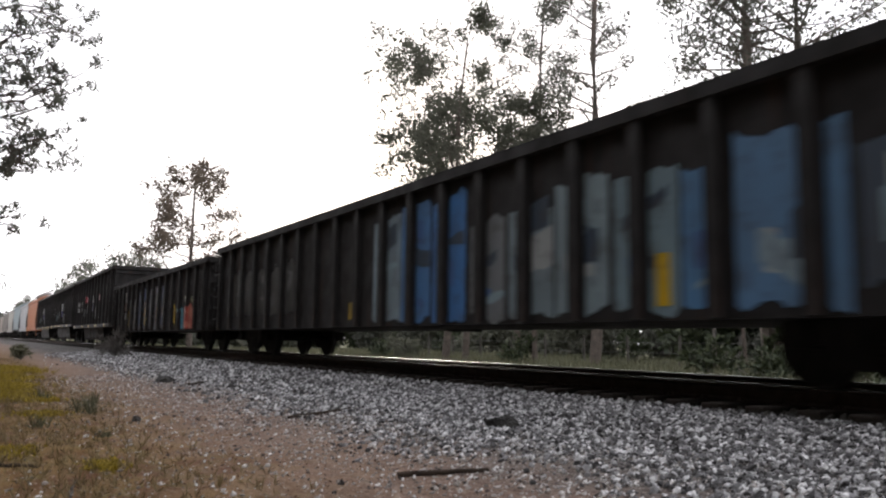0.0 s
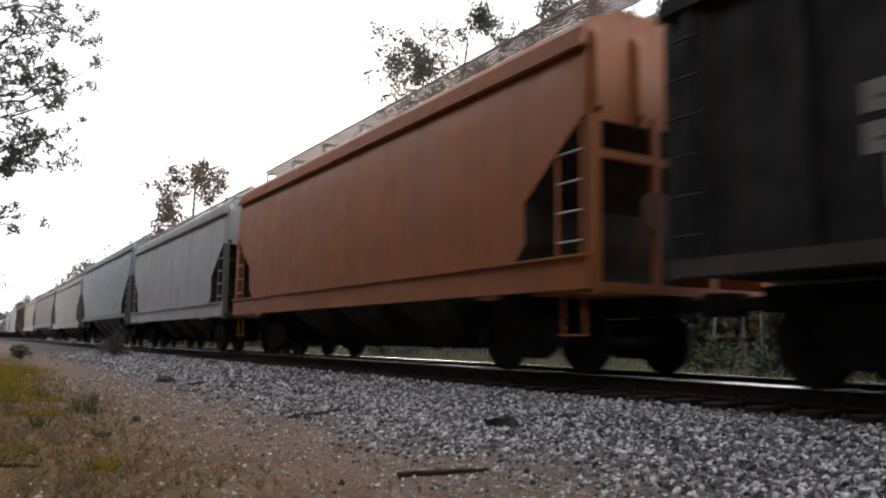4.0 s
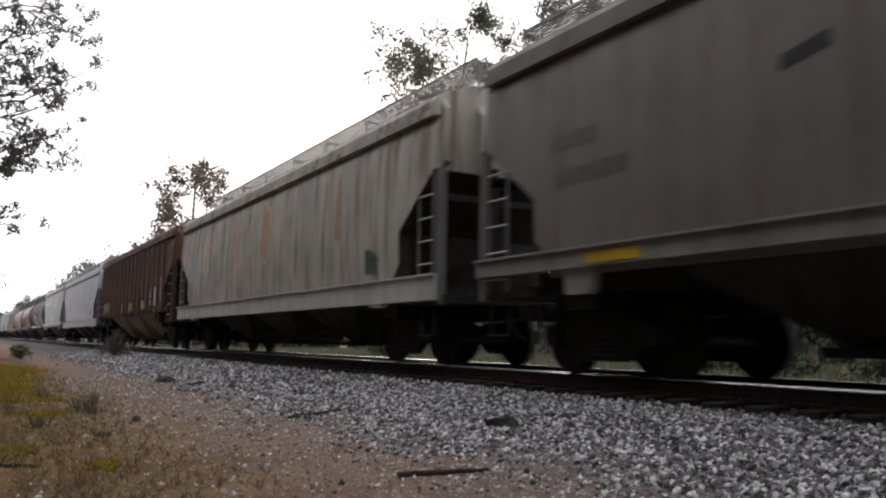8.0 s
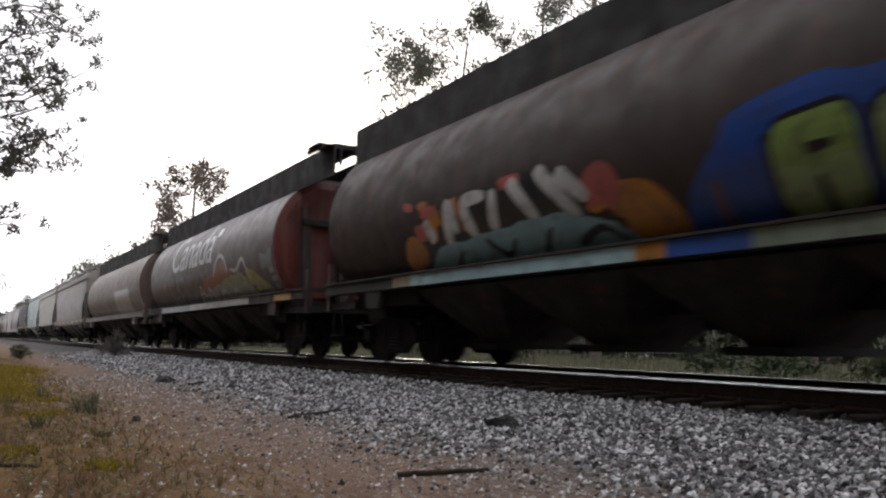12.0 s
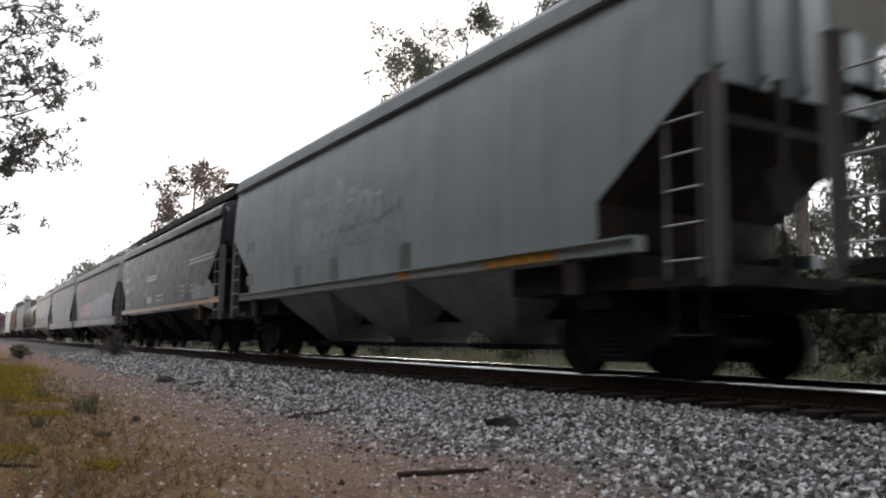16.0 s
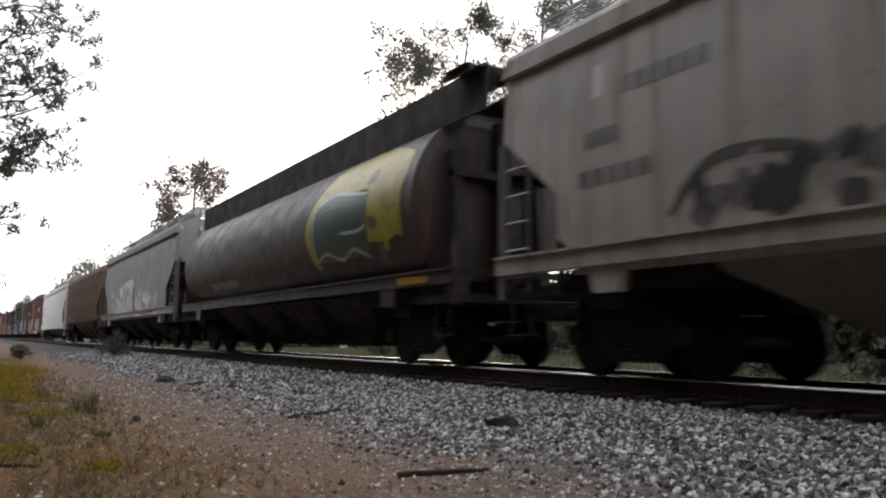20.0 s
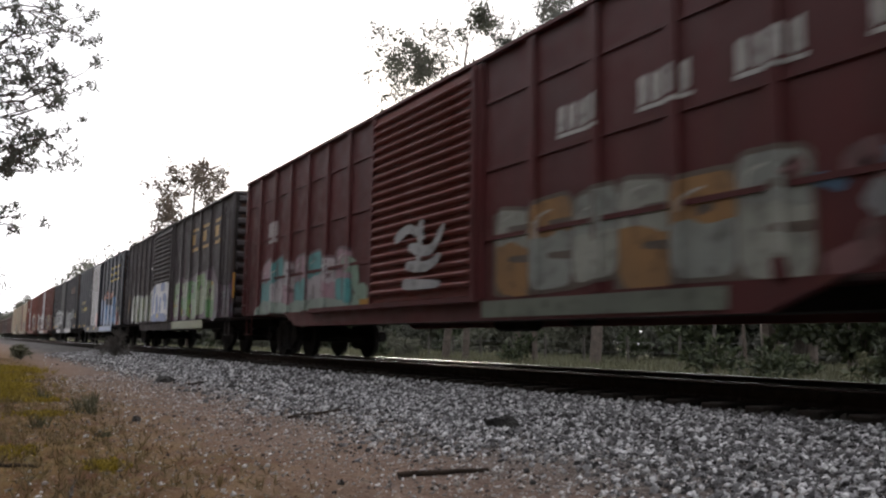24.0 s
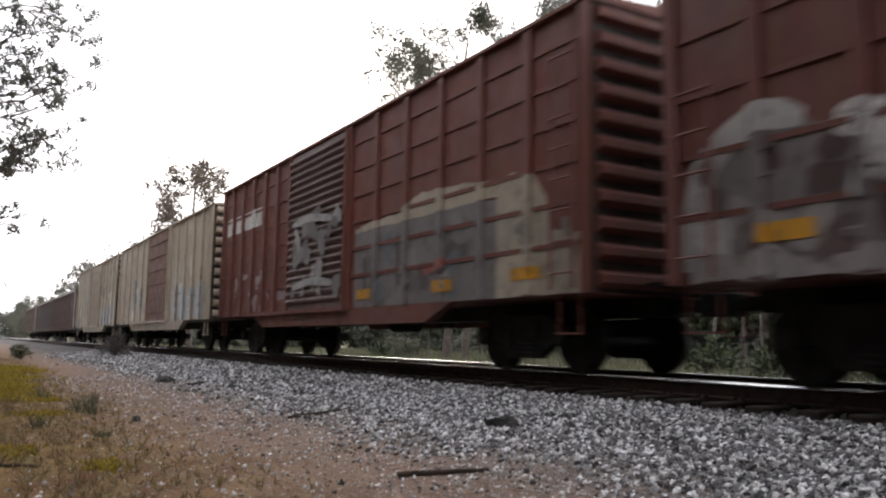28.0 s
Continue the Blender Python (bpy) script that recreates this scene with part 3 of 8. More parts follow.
def build_low_growth():
    rng = random.Random(21)
    for i in range(15):
        x = -52 + 4.0 * i + rng.uniform(-0.8, 0.8)
        y = rng.uniform(19, 33)
        bush("bush", "green bush in the rough grass beyond the track", x, y, rng.uniform(0.5, 1.5), rng.uniform(0.7, 1.5), 200 + i, (SHRUB, OAK, SHRUB)[i % 3], per=12, size=0.26, width=0.1)
    bush("bush", "green bush close behind the track", -8.2, 14.4, 1.3, 0.9, 240, SHRUB, per=16)
    bush("bush", "green bush close behind the track", -12.5, 16.5, 1.2, 0.9, 241, SHRUB, per=16)
    bush("bush", "tall green bush in front of the thicket", -30.7, 30.0, 2.4, 1.6, 242, SHRUB, per=16, size=0.3, width=0.12)
    for i in range(8):
        bush("bush", "low bush at the foot of the wood", -13.2 + 1.2 * i + rng.uniform(-0.3, 0.3), 19.5 + rng.uniform(-1.2, 1.5), rng.uniform(0.7, 1.5), 1.0, 260 + i, (SHRUB, GRASS, OAK)[i % 3], per=16, count=60, size=0.26, width=0.1)
    bush("bush", "tall dark evergreen bush among the stems", -16.4, 23.4, 5.2, 1.5, 280, SHRUB, per=20, count=160, size=0.3, width=0.16)
    bush("bush", "tall dark evergreen bush among the stems", -13.2, 21.8, 4.4, 1.7, 281, SHRUB, per=20, count=160, size=0.3, width=0.16)
    bush("dry_bush", "grey-brown dead brush beside the ballast", -33.5, 5.1, 0.85, 0.8, 250, BRUSH, per=16, size=0.3, width=0.03, group="weeds on the near side")
    bush("weed", "tall green weed on the verge", -35.5, 1.9, 0.8, 0.4, 251, GRASS, per=7, size=0.25, width=0.04, group="weeds on the near side")
    g = np.random.default_rng(31)
    # rough grass beyond the track
    c = np.column_stack([g.uniform(-70, 6, 9000), 12.2 + 22 * g.uniform(0, 1, 9000) ** 1.2, np.zeros(9000)])
    c[:, 2] = [ground_at(a, b) for a, b in c[:, :2]]
    v, f = blades(g, c, 7, 0.55, 0.05, 1.2)
    tagged(new("rough_grass", cloud_mesh("rough_grass", v, f, GRASS)), "rough green and straw grass beyond the track", "grass", kind="stuff")
    # short grass, dry stalks and litter on the near verge
    c = np.column_stack([-3.5 - 34 * g.uniform(0, 1, 5200) ** 1.3, g.normal(0.2, 0.85, 5200), np.zeros(5200)])
    c = c[(c[:, 1] < 1.9)]
    c[:, 2] = [ground_at(a, b) for a, b in c[:, :2]]
    v, f = blades(g, c, 6, 0.09, 0.008, 1.1)
    tagged(new("dry_grass", cloud_mesh("dry_grass", v, f, DRY_GRASS)), "short dry grass on the near verge", "grass", kind="stuff")
    c = np.column_stack([-2.6 - 17 * g.uniform(0, 1, 4200) ** 1.25, g.normal(1.2, 1.0, 4200), np.zeros(4200)])
    c = c[(c[:, 1] < 3.2) & (c[:, 1] > -2)]
    c[:, 2] = [ground_at(a, b) + 0.006 for a, b in c[:, :2]]
    v, f = blades(g, c, 1, 0.035, 0.016, 0.05)
    tagged(new("leaf_litter", cloud_mesh("leaf_litter", v, f, LITTER)), "brown fallen leaves and bark flakes", "leaves", kind="stuff")


build_low_growth()


def moss_patch(x, y, r, seed, n=260, leaf=None, size=0.045, label="yellow-green moss cushion on bare earth"):
    rng = np.random.default_rng(seed)
    p = rng.normal(0, 1, (n, 2)) * np.array([r * 1.6, r]) * 0.5
    c = [(a, b, ground_at(x + a, y + b) - ground_at(x, y) + 0.004) for a, b in p]
    v, f = blades(rng, c, 8, size, 0.012, 1.0)
    ob = new("moss", cloud_mesh("moss", v, f, leaf or MOSS))
    ob.location = (x, y, ground_at(x, y))
    return tagged(ob, label, "moss", "moss patches")


def grass_tuft(x, y, h, seed, n=5, leaf=None):
    rng = np.random.default_rng(seed)
    c = [(a, b, 0) for a, b in rng.normal(0, 0.05, (n, 2))]
    v, f = blades(rng, c, 14, h, 0.009, 1.6)
    ob = new("grass_tuft", cloud_mesh("grass_tuft", v, f, leaf or SHRUB))
    ob.location = (x, y, ground_at(x, y) - 0.005)
    return tagged(ob, "small tuft of green grass", "grass", "grass tufts")


def fallen_stick(name, label, a, b, r, seed, material=None, cat="stick"):
    rng = np.random.default_rng(seed)
    pa, pb = (np.array([x, y, ground_at(x, y) + r * 0.8]) for x, y in (a, b))
    n = 6
    pts = [(pa + (pb - pa) * i / n) + np.append(rng.normal(0, r * 0.7, 2), abs(rng.normal(0, r * 0.3))) for i in range(n + 1)]
    v, f = [], []
    limb(v, f, pts, r, r * 0.6, 7)
    f.append(tuple(range(6, -1, -1)))
    return tagged(new(name, cloud_mesh(name, v, f, material or STICK_WOOD)), label, cat, "fallen sticks")


def lump(name, label, x, y, sx, sy, sz, seed, material, cat, turn=0.0):
    bm = bmesh.new()
    bmesh.ops.create_icosphere(bm, subdivisions=3, radius=1)
    for v in bm.verts:
        k = 1 + 0.6 * noise.noise(v.co * 1.4 + Vector((seed, 0, 0))) + 0.25 * noise.noise(v.co * 4 + Vector((0, seed, 0)))
        v.co = Vector((v.co.x * sx * k, v.co.y * sy * k, max(-0.3, v.co.z) * sz * k))
    ob = new(name, mesh_of(name, bm, material, 40))
    ob.location = (x, y, ground_at(x, y) + 0.1 * sz)
    ob.rotation_euler[2] = turn
    return tagged(ob, label, cat)


def build_verge_details():
    for i, (x, y, r, n, h) in enumerate(((-14.2, 0.5, 0.5, 520, 0.09), (-16.5, 0.6, 0.55, 520, 0.11), (-19.5, 0.6, 0.7, 520, 0.14), (-13.0, 0.95, 0.28, 200, 0.07), (-23.5, 1.0, 0.8, 400, 0.18))):
        moss_patch(x, y, r, 20 + i, n, MOSS, h, "yellow-green weeds in a thick low mound")
    moss_patch(-10.6, 0.8, 0.3, 3, 260)
    moss_patch(-6.3, 0.93, 0.13, 4, 160)
    moss_patch(-7.2, 0.35, 0.2, 5, 130)
    moss_patch(-13.5, 0.6, 0.4, 6, 260)
    for i, (x, y, h) in enumerate(((-10.4, 1.37, 0.3), (-10.6, 1.3, 0.26), (-13, 1.0, 0.2), (-9.0, 0.7, 0.16), (-12.2, 1.6, 0.18), (-8.1, 1.2, 0.1))):
        grass_tuft(x, y, h, 300 + i, 5, GRASS)
    fallen_stick("fallen_branch", "short dark broken branch lying on gravel", (-4.9, 2.58), (-4.62, 3.16), 0.022, 1)
    fallen_stick("fallen_branch", "long thin dark stick at the edge of the gravel", (-8.87, 3.26), (-9.0, 4.11), 0.02, 2)
    fallen_stick("fallen_branch", "dark stick on bare earth", (-6.59, 0.1), (-6.39, 0.51), 0.018, 3)
    fallen_stick("fallen_branch", "thin stick on the gravel edge", (-15.25, 3.62), (-15.5, 4.06), 0.022, 4)
    fallen_stick("fallen_branch", "thin stick leaning on ballast", (-21.5, 5.6), (-23.0, 6.2), 0.03, 5)
    fallen_stick("pale_twig", "pale bleached twig on the earth", (-5.2, 0.58), (-5.8, 0.68), 0.009, 6, POST_WOOD)
    fallen_stick("pale_twig", "pale bleached twig on the gravel", (-6.5, 3.5), (-6.4, 3.75), 0.012, 7, POST_WOOD)
    lump("dark_rock", "dark jagged rock lying on the pale ballast", -6.35, 4.5, 0.17, 0.07, 0.1, 3, ROCK, "rock", 0.9)
    lump("bark_chunk", "dark lump of wood at the gravel edge", -16.8, 3.5, 0.2, 0.16, 0.1, 8, ROCK, "wood", 0.5)
    lump("bark_chunk", "dark lump of wood at the gravel edge", -13.5, 3.95, 0.13, 0.08, 0.07, 9, ROCK, "wood", 1.5)
    lump("clod", "small dark clod of earth", -9.6, 1.72, 0.06, 0.05, 0.05, 10, ROCK, "clod")
    lump("clod", "small dark clod of earth", -4.9, 2.18, 0.022, 0.02, 0.03, 11, ROCK, "clod")


build_verge_details()


def build_fence():
    rng = random.Random(4)
    fence = thing("wire_fence", "old wire fence on weathered wooden posts", "fence", at=(0, 26.5, 0))
    for i in range(16):
        x = -46 + 3.1 * i
        bm = bmesh.new()
        tube(bm, (x, 0, bed(26.5) - 0.1), (x + rng.uniform(-0.05, 0.05), rng.uniform(-0.06, 0.06), bed(26.5) + 1.5), 0.07, 0.06, 8)
        part("fence_post", bm, POST_WOOD, fence)
    for z in (0.35, 0.75, 1.2):
        bm = bmesh.new()
        tube(bm, (-46, -0.07, bed(26.5) + z), (0.5, -0.07, bed(26.5) + z), 0.008, n=4)
        part("wire", bm, WIRE, fence)


build_fence()


# ---- the train: parts that all cars share ----
def shared_meshes():
    out = {}
    bm = bmesh.new()
    box(bm, -0.22, 0.22, -0.98, 0.98, 0.42, 0.68)
    tube(bm, (0, 0, 0.66), (0, 0, 0.78), 0.2, n=14)
    out["bolster"] = mesh_of("truck", bm, IRON)
    bm = bmesh.new()
    prism(bm, [(-1.12, 0.36), (-1.12, 0.6), (-0.72, 0.62), (-0.5, 0.76), (0.5, 0.76), (0.72, 0.62), (1.12, 0.6), (1.12, 0.36), (0.68, 0.4), (0.36, 0.17), (-0.36, 0.17), (-0.68, 0.4)], -0.06, 0.06)
    box(bm, -0.34, -0.28, -0.075, 0.075, 0.2, 0.72)
    box(bm, 0.28, 0.34, -0.075, 0.075, 0.2, 0.72)
    out["side_frame"] = mesh_of("side_frame", bm, IRON)
    bm = bmesh.new()
    rings = []
    for k in range(9):
        r = 0.085 if k % 2 else 0.062
        rings.append([bm.verts.new((0.17 * sx + r * math.cos(t), r * math.sin(t), 0.2 + 0.033 * k)) for sx, t in ((-1, 1.9), (-1, 3.14), (-1, 4.4), (1, 5.0), (1, 0.0), (1, 1.25))])
    for p, q in zip(rings, rings[1:]):
        for i in range(6):
            bm.faces.new((p[i], p[(i + 1) % 6], q[(i + 1) % 6], q[i]))
    out["spring"] = mesh_of("spring_nest", bm, IRON)
    bm = bmesh.new()
    tube(bm, (0, -1.0, 0), (0, 1.0, 0), 0.075, n=12)
    for s in (-1, 1):
        tube(bm, (0, s * 0.69, 0), (0, s * 0.715, 0), 0.455, n=32)
        tube(bm, (0, s * 0.715, 0), (0, s * 0.825, 0), 0.43, 0.418, n=32)
        tube(bm, (0, s * 0.825, 0), (0, s * 0.832, 0), 0.12, n=16)
        for k in range(3):
            a = 2 * math.pi * k / 3
            tube(bm, (0.27 * math.cos(a), s * 0.82, 0.27 * math.sin(a)), (0.27 * math.cos(a), s * 0.829, 0.27 * math.sin(a)), 0.045, n=8)
    out["wheelset"] = mesh_of("wheelset", bm, WHEEL_STEEL, 35)
    bm = bmesh.new()
    tube(bm, (0, -0.09, 0), (0, 0.09, 0), 0.13, n=14)
    for k in range(3):
        a = 2 * math.pi * k / 3 + 0.4
        tube(bm, (0.07 * math.cos(a), -0.105, 0.07 * math.sin(a)), (0.07 * math.cos(a), -0.08, 0.07 * math.sin(a)), 0.02, n=6)
    out["journal"] = mesh_of("bearing_cap", bm, IRON)
    bm = bmesh.new()
    box(bm, -0.5, 0.1, -0.09, 0.09, 0.78, 0.94)
    box(bm, 0.06, 0.3, -0.17, 0.14, 0.72, 1.0)
    bmesh.ops.bevel(bm, geom=bm.edges[:], offset=0.02, segments=1, affect="EDGES")
    out["coupler"] = mesh_of("coupler", bm, IRON)
    bm = bmesh.new()
    tube(bm, (0, 0, 0.8), (0.25, 0.02, 0.5), 0.022, n=6)
    tube(bm, (0.25, 0.02, 0.5), (0.5, 0.0, 0.42), 0.022, n=6)
    out["hose"] = mesh_of("air_hose", bm, IRON)
    return out


SHARED = shared_meshes()
LADDERS = {}
RUNG_STEEL = plain("worn_steel", (0.32, 0.32, 0.31), (0.5, 0.5, 0.49), 6, 0.5, 0.3, 0)


def ladder(car, at, turn, height, rungs, wide, material, steel=None):
    """Two stiles with separate rungs."""
    key = (round(height, 2), wide, material.name)
    if key not in LADDERS:
        bm = bmesh.new()
        for s in (-1, 1):
            box(bm, s * wide / 2 - 0.02, s * wide / 2 + 0.02, -0.03, 0.0, 0, height)
        stiles = mesh_of("ladder", bm, material)
        bm = bmesh.new()
        tube(bm, (-wide / 2, 0, 0), (wide / 2, 0, 0), 0.014, n=6)
        LADDERS[key] = stiles, mesh_of("rung", bm, steel or material)
    stiles, rung = LADDERS[key]
    lad = piece("ladder", stiles, car, "", at, turn)
    for k in range(rungs if not turn else 0):
        piece("rung", rung, lad, "", (0, -0.035, height * (k + 0.5) / rungs))


WHEELSETS = []


def running_gear(car, length, centre=2.55):
    """Two trucks with wheels, couplers and air hoses, the centre sill between them."""
    for sx in (-1, 1):
        x = sx * (length / 2 - centre)
        truck = piece("truck", SHARED["bolster"], car, "cast iron truck with two axles", (x, 0, 0))
        for sy in (-1, 1):
            piece("side_frame", SHARED["side_frame"], truck, "", (0, sy * 1.0, 0))
            piece("spring_nest", SHARED["spring"], truck, "", (0, sy * 1.0, 0))
        for sw in (-1, 1):
            w = piece("wheelset", SHARED["wheelset"], truck, "worn steel wheels on an axle", (sw * 0.89, 0, 0.425))
            WHEELSETS.append((w, car, sw * 0.89))
            for sy in (-1, 1):
                piece("bearing_cap", SHARED["journal"], truck, "", (sw * 0.89, sy * 1.08, 0.48), 0 if sy < 0 else math.pi)
        c = piece("coupler", SHARED["coupler"], car, "", (sx * (length / 2 - 0.29), 0, 0))
        h = piece("air_hose", SHARED["hose"], car, "", (sx * (length / 2 - 0.5), -0.3 * sx, 0))
        if sx < 0:
            c.rotation_euler[2] = h.rotation_euler[2] = math.pi
    bm = bmesh.new()
    box(bm, -length / 2 + 0.75, length / 2 - 0.75, -0.33, 0.33, 0.74, 1.02)
    part("centre_sill", bm, IRON, car)


def brake_gear(car, length, end_z, material):
    bm = bmesh.new()
    x = length / 2 - 0.62
    tube(bm, (x, -0.5, end_z), (x + 0.05, -0.5, end_z), 0.27, 0.27, 18)
    tube(bm, (x - 0.2, -0.5, end_z), (x, -0.5, end_z), 0.03, n=6)
    part("brake_wheel", bm, material, car, "round hand brake wheel")
    bm = bmesh.new()
    tube(bm, (-1.4, 0.75, 0.78), (-0.4, 0.75, 0.78), 0.2, n=14)
    part("brake_cylinder", bm, IRON, car)
    bm = bmesh.new()
    tube(bm, (0.6, 0.8, 0.8), (1.0, 0.8, 0.8), 0.14, n=12)
    part("air_tank", bm, IRON, car)


class Side:
    """The shape of a car's side: its half width at a height, and what stands proud of it."""

    def __init__(self, half, ribs=(), zlow=0.0, rows=3, bare=False):
        self.half, self.ribs, self.zlow, self.rows, self.bare = half, ribs, zlow, rows, bare

    def skips(self, x):
        return self.bare and any(x0 - 0.045 < x < x1 + 0.045 for x0, x1, _ in self.ribs)

    def y(self, x, z):
        out = self.half(z)
        for x0, x1, p in self.ribs:
            if x0 <= x <= x1 and z > self.zlow:
                out = max(out, self.half(z) + p)
        return -out

    def columns(self, x0, x1, step):
        xs = list(np.linspace(x0, x1, max(2, int((x1 - x0) / step) + 2)))
        for a, b, _ in self.ribs:
            m = 0.05 if self.bare else 0.004
            xs += [v for v in (a - m, a + 0.001, b - 0.001, b + m) if x0 < v < x1]
        return sorted(xs)


MARKS = [0.6]


def drape(bm, side, x0, x1, low, high, lift, step=0.12, rows=3):
    """A skin of paint between the lines low(x) and high(x) on a car's side; x counts from 0.6 m behind the middle."""
    prev = None
    rows = max(rows, side.rows)
    for x in side.columns(x0 + MARKS[0], x1 + MARKS[0], step):
        a, b = low(x - MARKS[0]), high(x - MARKS[0])
        col = [bm.verts.new((x, side.y(x, a + (b - a) * k / rows) - lift, a + (b - a) * k / rows)) for k in range(rows + 1)] if b > a + 0.002 and not side.skips(x) else None
        if prev and col:
            for k in range(rows):
                bm.faces.new((prev[k], col[k], col[k + 1], prev[k + 1]))
        prev = col


def stencil(car, side, x0, x1, z0, z1, col, name="stencil", label="", lift=0.006, rows=3, slant=0.0, ragged=0.0):
    bm = bmesh.new()

    def wobble(x, k):
        return ragged * (noise.noise((x * 2.3, k, z0)) + 0.5 * noise.noise((x * 9.0, k, z1)))

    drape(bm, side, x0, x1, lambda x: z0 + slant * (x - x0) + wobble(x, 0.0), lambda x: z1 + slant * (x - x0) + wobble(x, 5.0), lift, 0.08 if ragged else 0.5, rows)
    return part(name, bm, spray(col), car, label)


def lettering(car, side, x0, x1, z0, z1, n, col, name="lettering", label="row of painted marks", gap=0.3):
    """Unreadable or company lettering as plain bars."""
    bm = bmesh.new()
    w = (x1 - x0) / n
    for i in range(n):
        a = x0 + w * i
        drape(bm, side, a, a + w * (1 - gap), lambda x: z0, lambda x: z1, 0.006, 0.5, 2)
    return part(name, bm, spray(col), car, label)


def graffiti(car, side, x0, x1, z0, z1, n, fills, edge, accents, seed, label, taper=0.25, lift=0.007):
    """Bulging sprayed letters that cannot be read: an outline, fat bodies, strokes and highlights."""
    rng = random.Random(seed)
    w = (x1 - x0) / n
    shapes = []
    for i in range(n):
        c = x0 + w * (i + 0.5) + rng.uniform(-0.05, 0.05) * w
        hw = w * rng.uniform(0.5, 0.62)
        top = z1 - (z1 - z0) * rng.uniform(0, taper)
        bot = z0 + (z1 - z0) * rng.uniform(0, taper * 0.4)
        ph, k = rng.uniform(0, 6), rng.choice((2.0, 2.6, 3.2)) if n < 3 else rng.choice((2.4, 3.6, 6.0))
        wob = (top - bot) * 0.1

        def span(x, c=c, hw=hw, top=top, bot=bot, ph=ph, k=k, wob=wob, grow=0.0):
            u = (x - c) / (hw + grow)
            r = max(0.0, 1 - abs(u) ** k) ** (1 / k)
            m, h = (top + bot) / 2, (top - bot) / 2 + grow
            return m - h * r + wob * 0.5 * math.sin(5 * u + ph), m + h * r + wob * math.sin(4 * u + ph)

        shapes.append((c, hw, top, bot, span))
    if n < 3:
        for c, hw, top, bot, span in shapes:
            g = 0.07
            outline = bmesh.new()
            drape(outline, side, c - hw - g, c + hw + g, lambda x: span(x, grow=g)[0], lambda x: span(x, grow=g)[1], lift - 0.003, 0.1)
            part("graffiti_outline", outline, spray(edge), car)
    else:
        # a ragged cloud of paint behind the letters
        u, h = seed * 1.7, z1 - z0

        def ragged(x, k):
            return noise.noise((x * 2.1, k, u)) + 0.6 * noise.noise((x * 6.3, k, u))

        back = bmesh.new()
        drape(back, side, x0 - 0.12, x1 + 0.12, lambda x: max(z0 - 0.02, z0 + h * 0.09 * ragged(x, 0.0)), lambda x: z1 - h * (0.14 + 0.6 * taper) + h * 0.24 * ragged(x, 3.0), lift - 0.003, 0.1)
        part("graffiti_background", back, spray(edge), car)
    for i, (c, hw, top, bot, span) in enumerate(shapes):
        bm = bmesh.new()
        drape(bm, side, c - hw * (0.92 if n > 2 else 1), c + hw * (0.92 if n > 2 else 1), lambda x: span(x)[0], lambda x: span(x)[1], lift, 0.09)
        part("graffiti_letter", bm, spray(fills[i % len(fills)]), car, label if i == 0 else "")
        h = top - bot
        if n < 3:
            for k in range(rng.choice((2, 3))):
                bm = bmesh.new()
                cx, cz = c + rng.uniform(-0.45, 0.45) * hw, bot + h * rng.uniform(0.2, 0.85)
                rw, rh = hw * rng.uniform(0.18, 0.42), h * rng.uniform(0.1, 0.3)
                drape(bm, side, cx - rw, cx + rw, lambda x: cz - rh * math.sqrt(max(0, 1 - ((x - cx) / rw) ** 2)), lambda x: cz + rh * math.sqrt(max(0, 1 - ((x - cx) / rw) ** 2)), lift + 0.003 + 0.002 * k, 0.07)
                part("graffiti_stroke", bm, spray(accents[(i + k) % len(accents)]), car)
            continue
        # crossing strokes: upright, slanting and level, tapering to points
        for k in range(5):
            bm = bmesh.new()
            col = accents[(i + k) % len(accents)] if k % 2 == 0 else edge if k == 1 else fills[(i + 1) % len(fills)]
            cx, cz = c + rng.uniform(-0.7, 0.7) * hw, bot + h * rng.uniform(0.25, 0.8)
            if k in (0, 3):
                rw, rh, sl = hw * rng.uniform(0.12, 0.24), h * rng.uniform(0.22, 0.42), rng.uniform(-0.8, 0.8) * h
            elif k == 4:
                rw, rh, sl = hw * rng.uniform(0.4, 0.75), h * rng.uniform(0.03, 0.06), rng.uniform(-0.25, 0.25)
            else:
                rw, rh, sl = hw * rng.uniform(0.25, 0.5), h * rng.uniform(0.08, 0.16), rng.uniform(-0.9, 0.9)
            q, sharp = rng.uniform(-1, 1), rng.uniform(0.5, 1.0)

            def rim(x, s):
                t = min(1.0, abs((x - cx) / rw))
                return min(z1 + 0.1, max(z0, cz + sl * (x - cx) + s * rh * (1 - t ** 3) ** sharp * (1 + 0.35 * q * s * (x - cx) / rw)))

            drape(bm, side, cx - rw, cx + rw, lambda x: rim(x, -1), lambda x: rim(x, 1), lift + 0.003 + 0.002 * k, 0.06)
            if bm.faces:
                part("graffiti_stroke", bm, spray(col), car)
            else:
                bm.free()
        cx, cz = c - hw * 0.3, top - h * rng.uniform(0.15, 0.3)
        shine = bmesh.new()
        drape(shine, side, cx - hw * 0.3, cx + hw * 0.2, lambda x: cz, lambda x: cz + 0.04, lift + 0.015, 0.1, 1)
        part("graffiti_highlight", shine, spray(tuple(min(0.6, 1.5 * q + 0.05) for q in fills[i % len(fills)])), car)


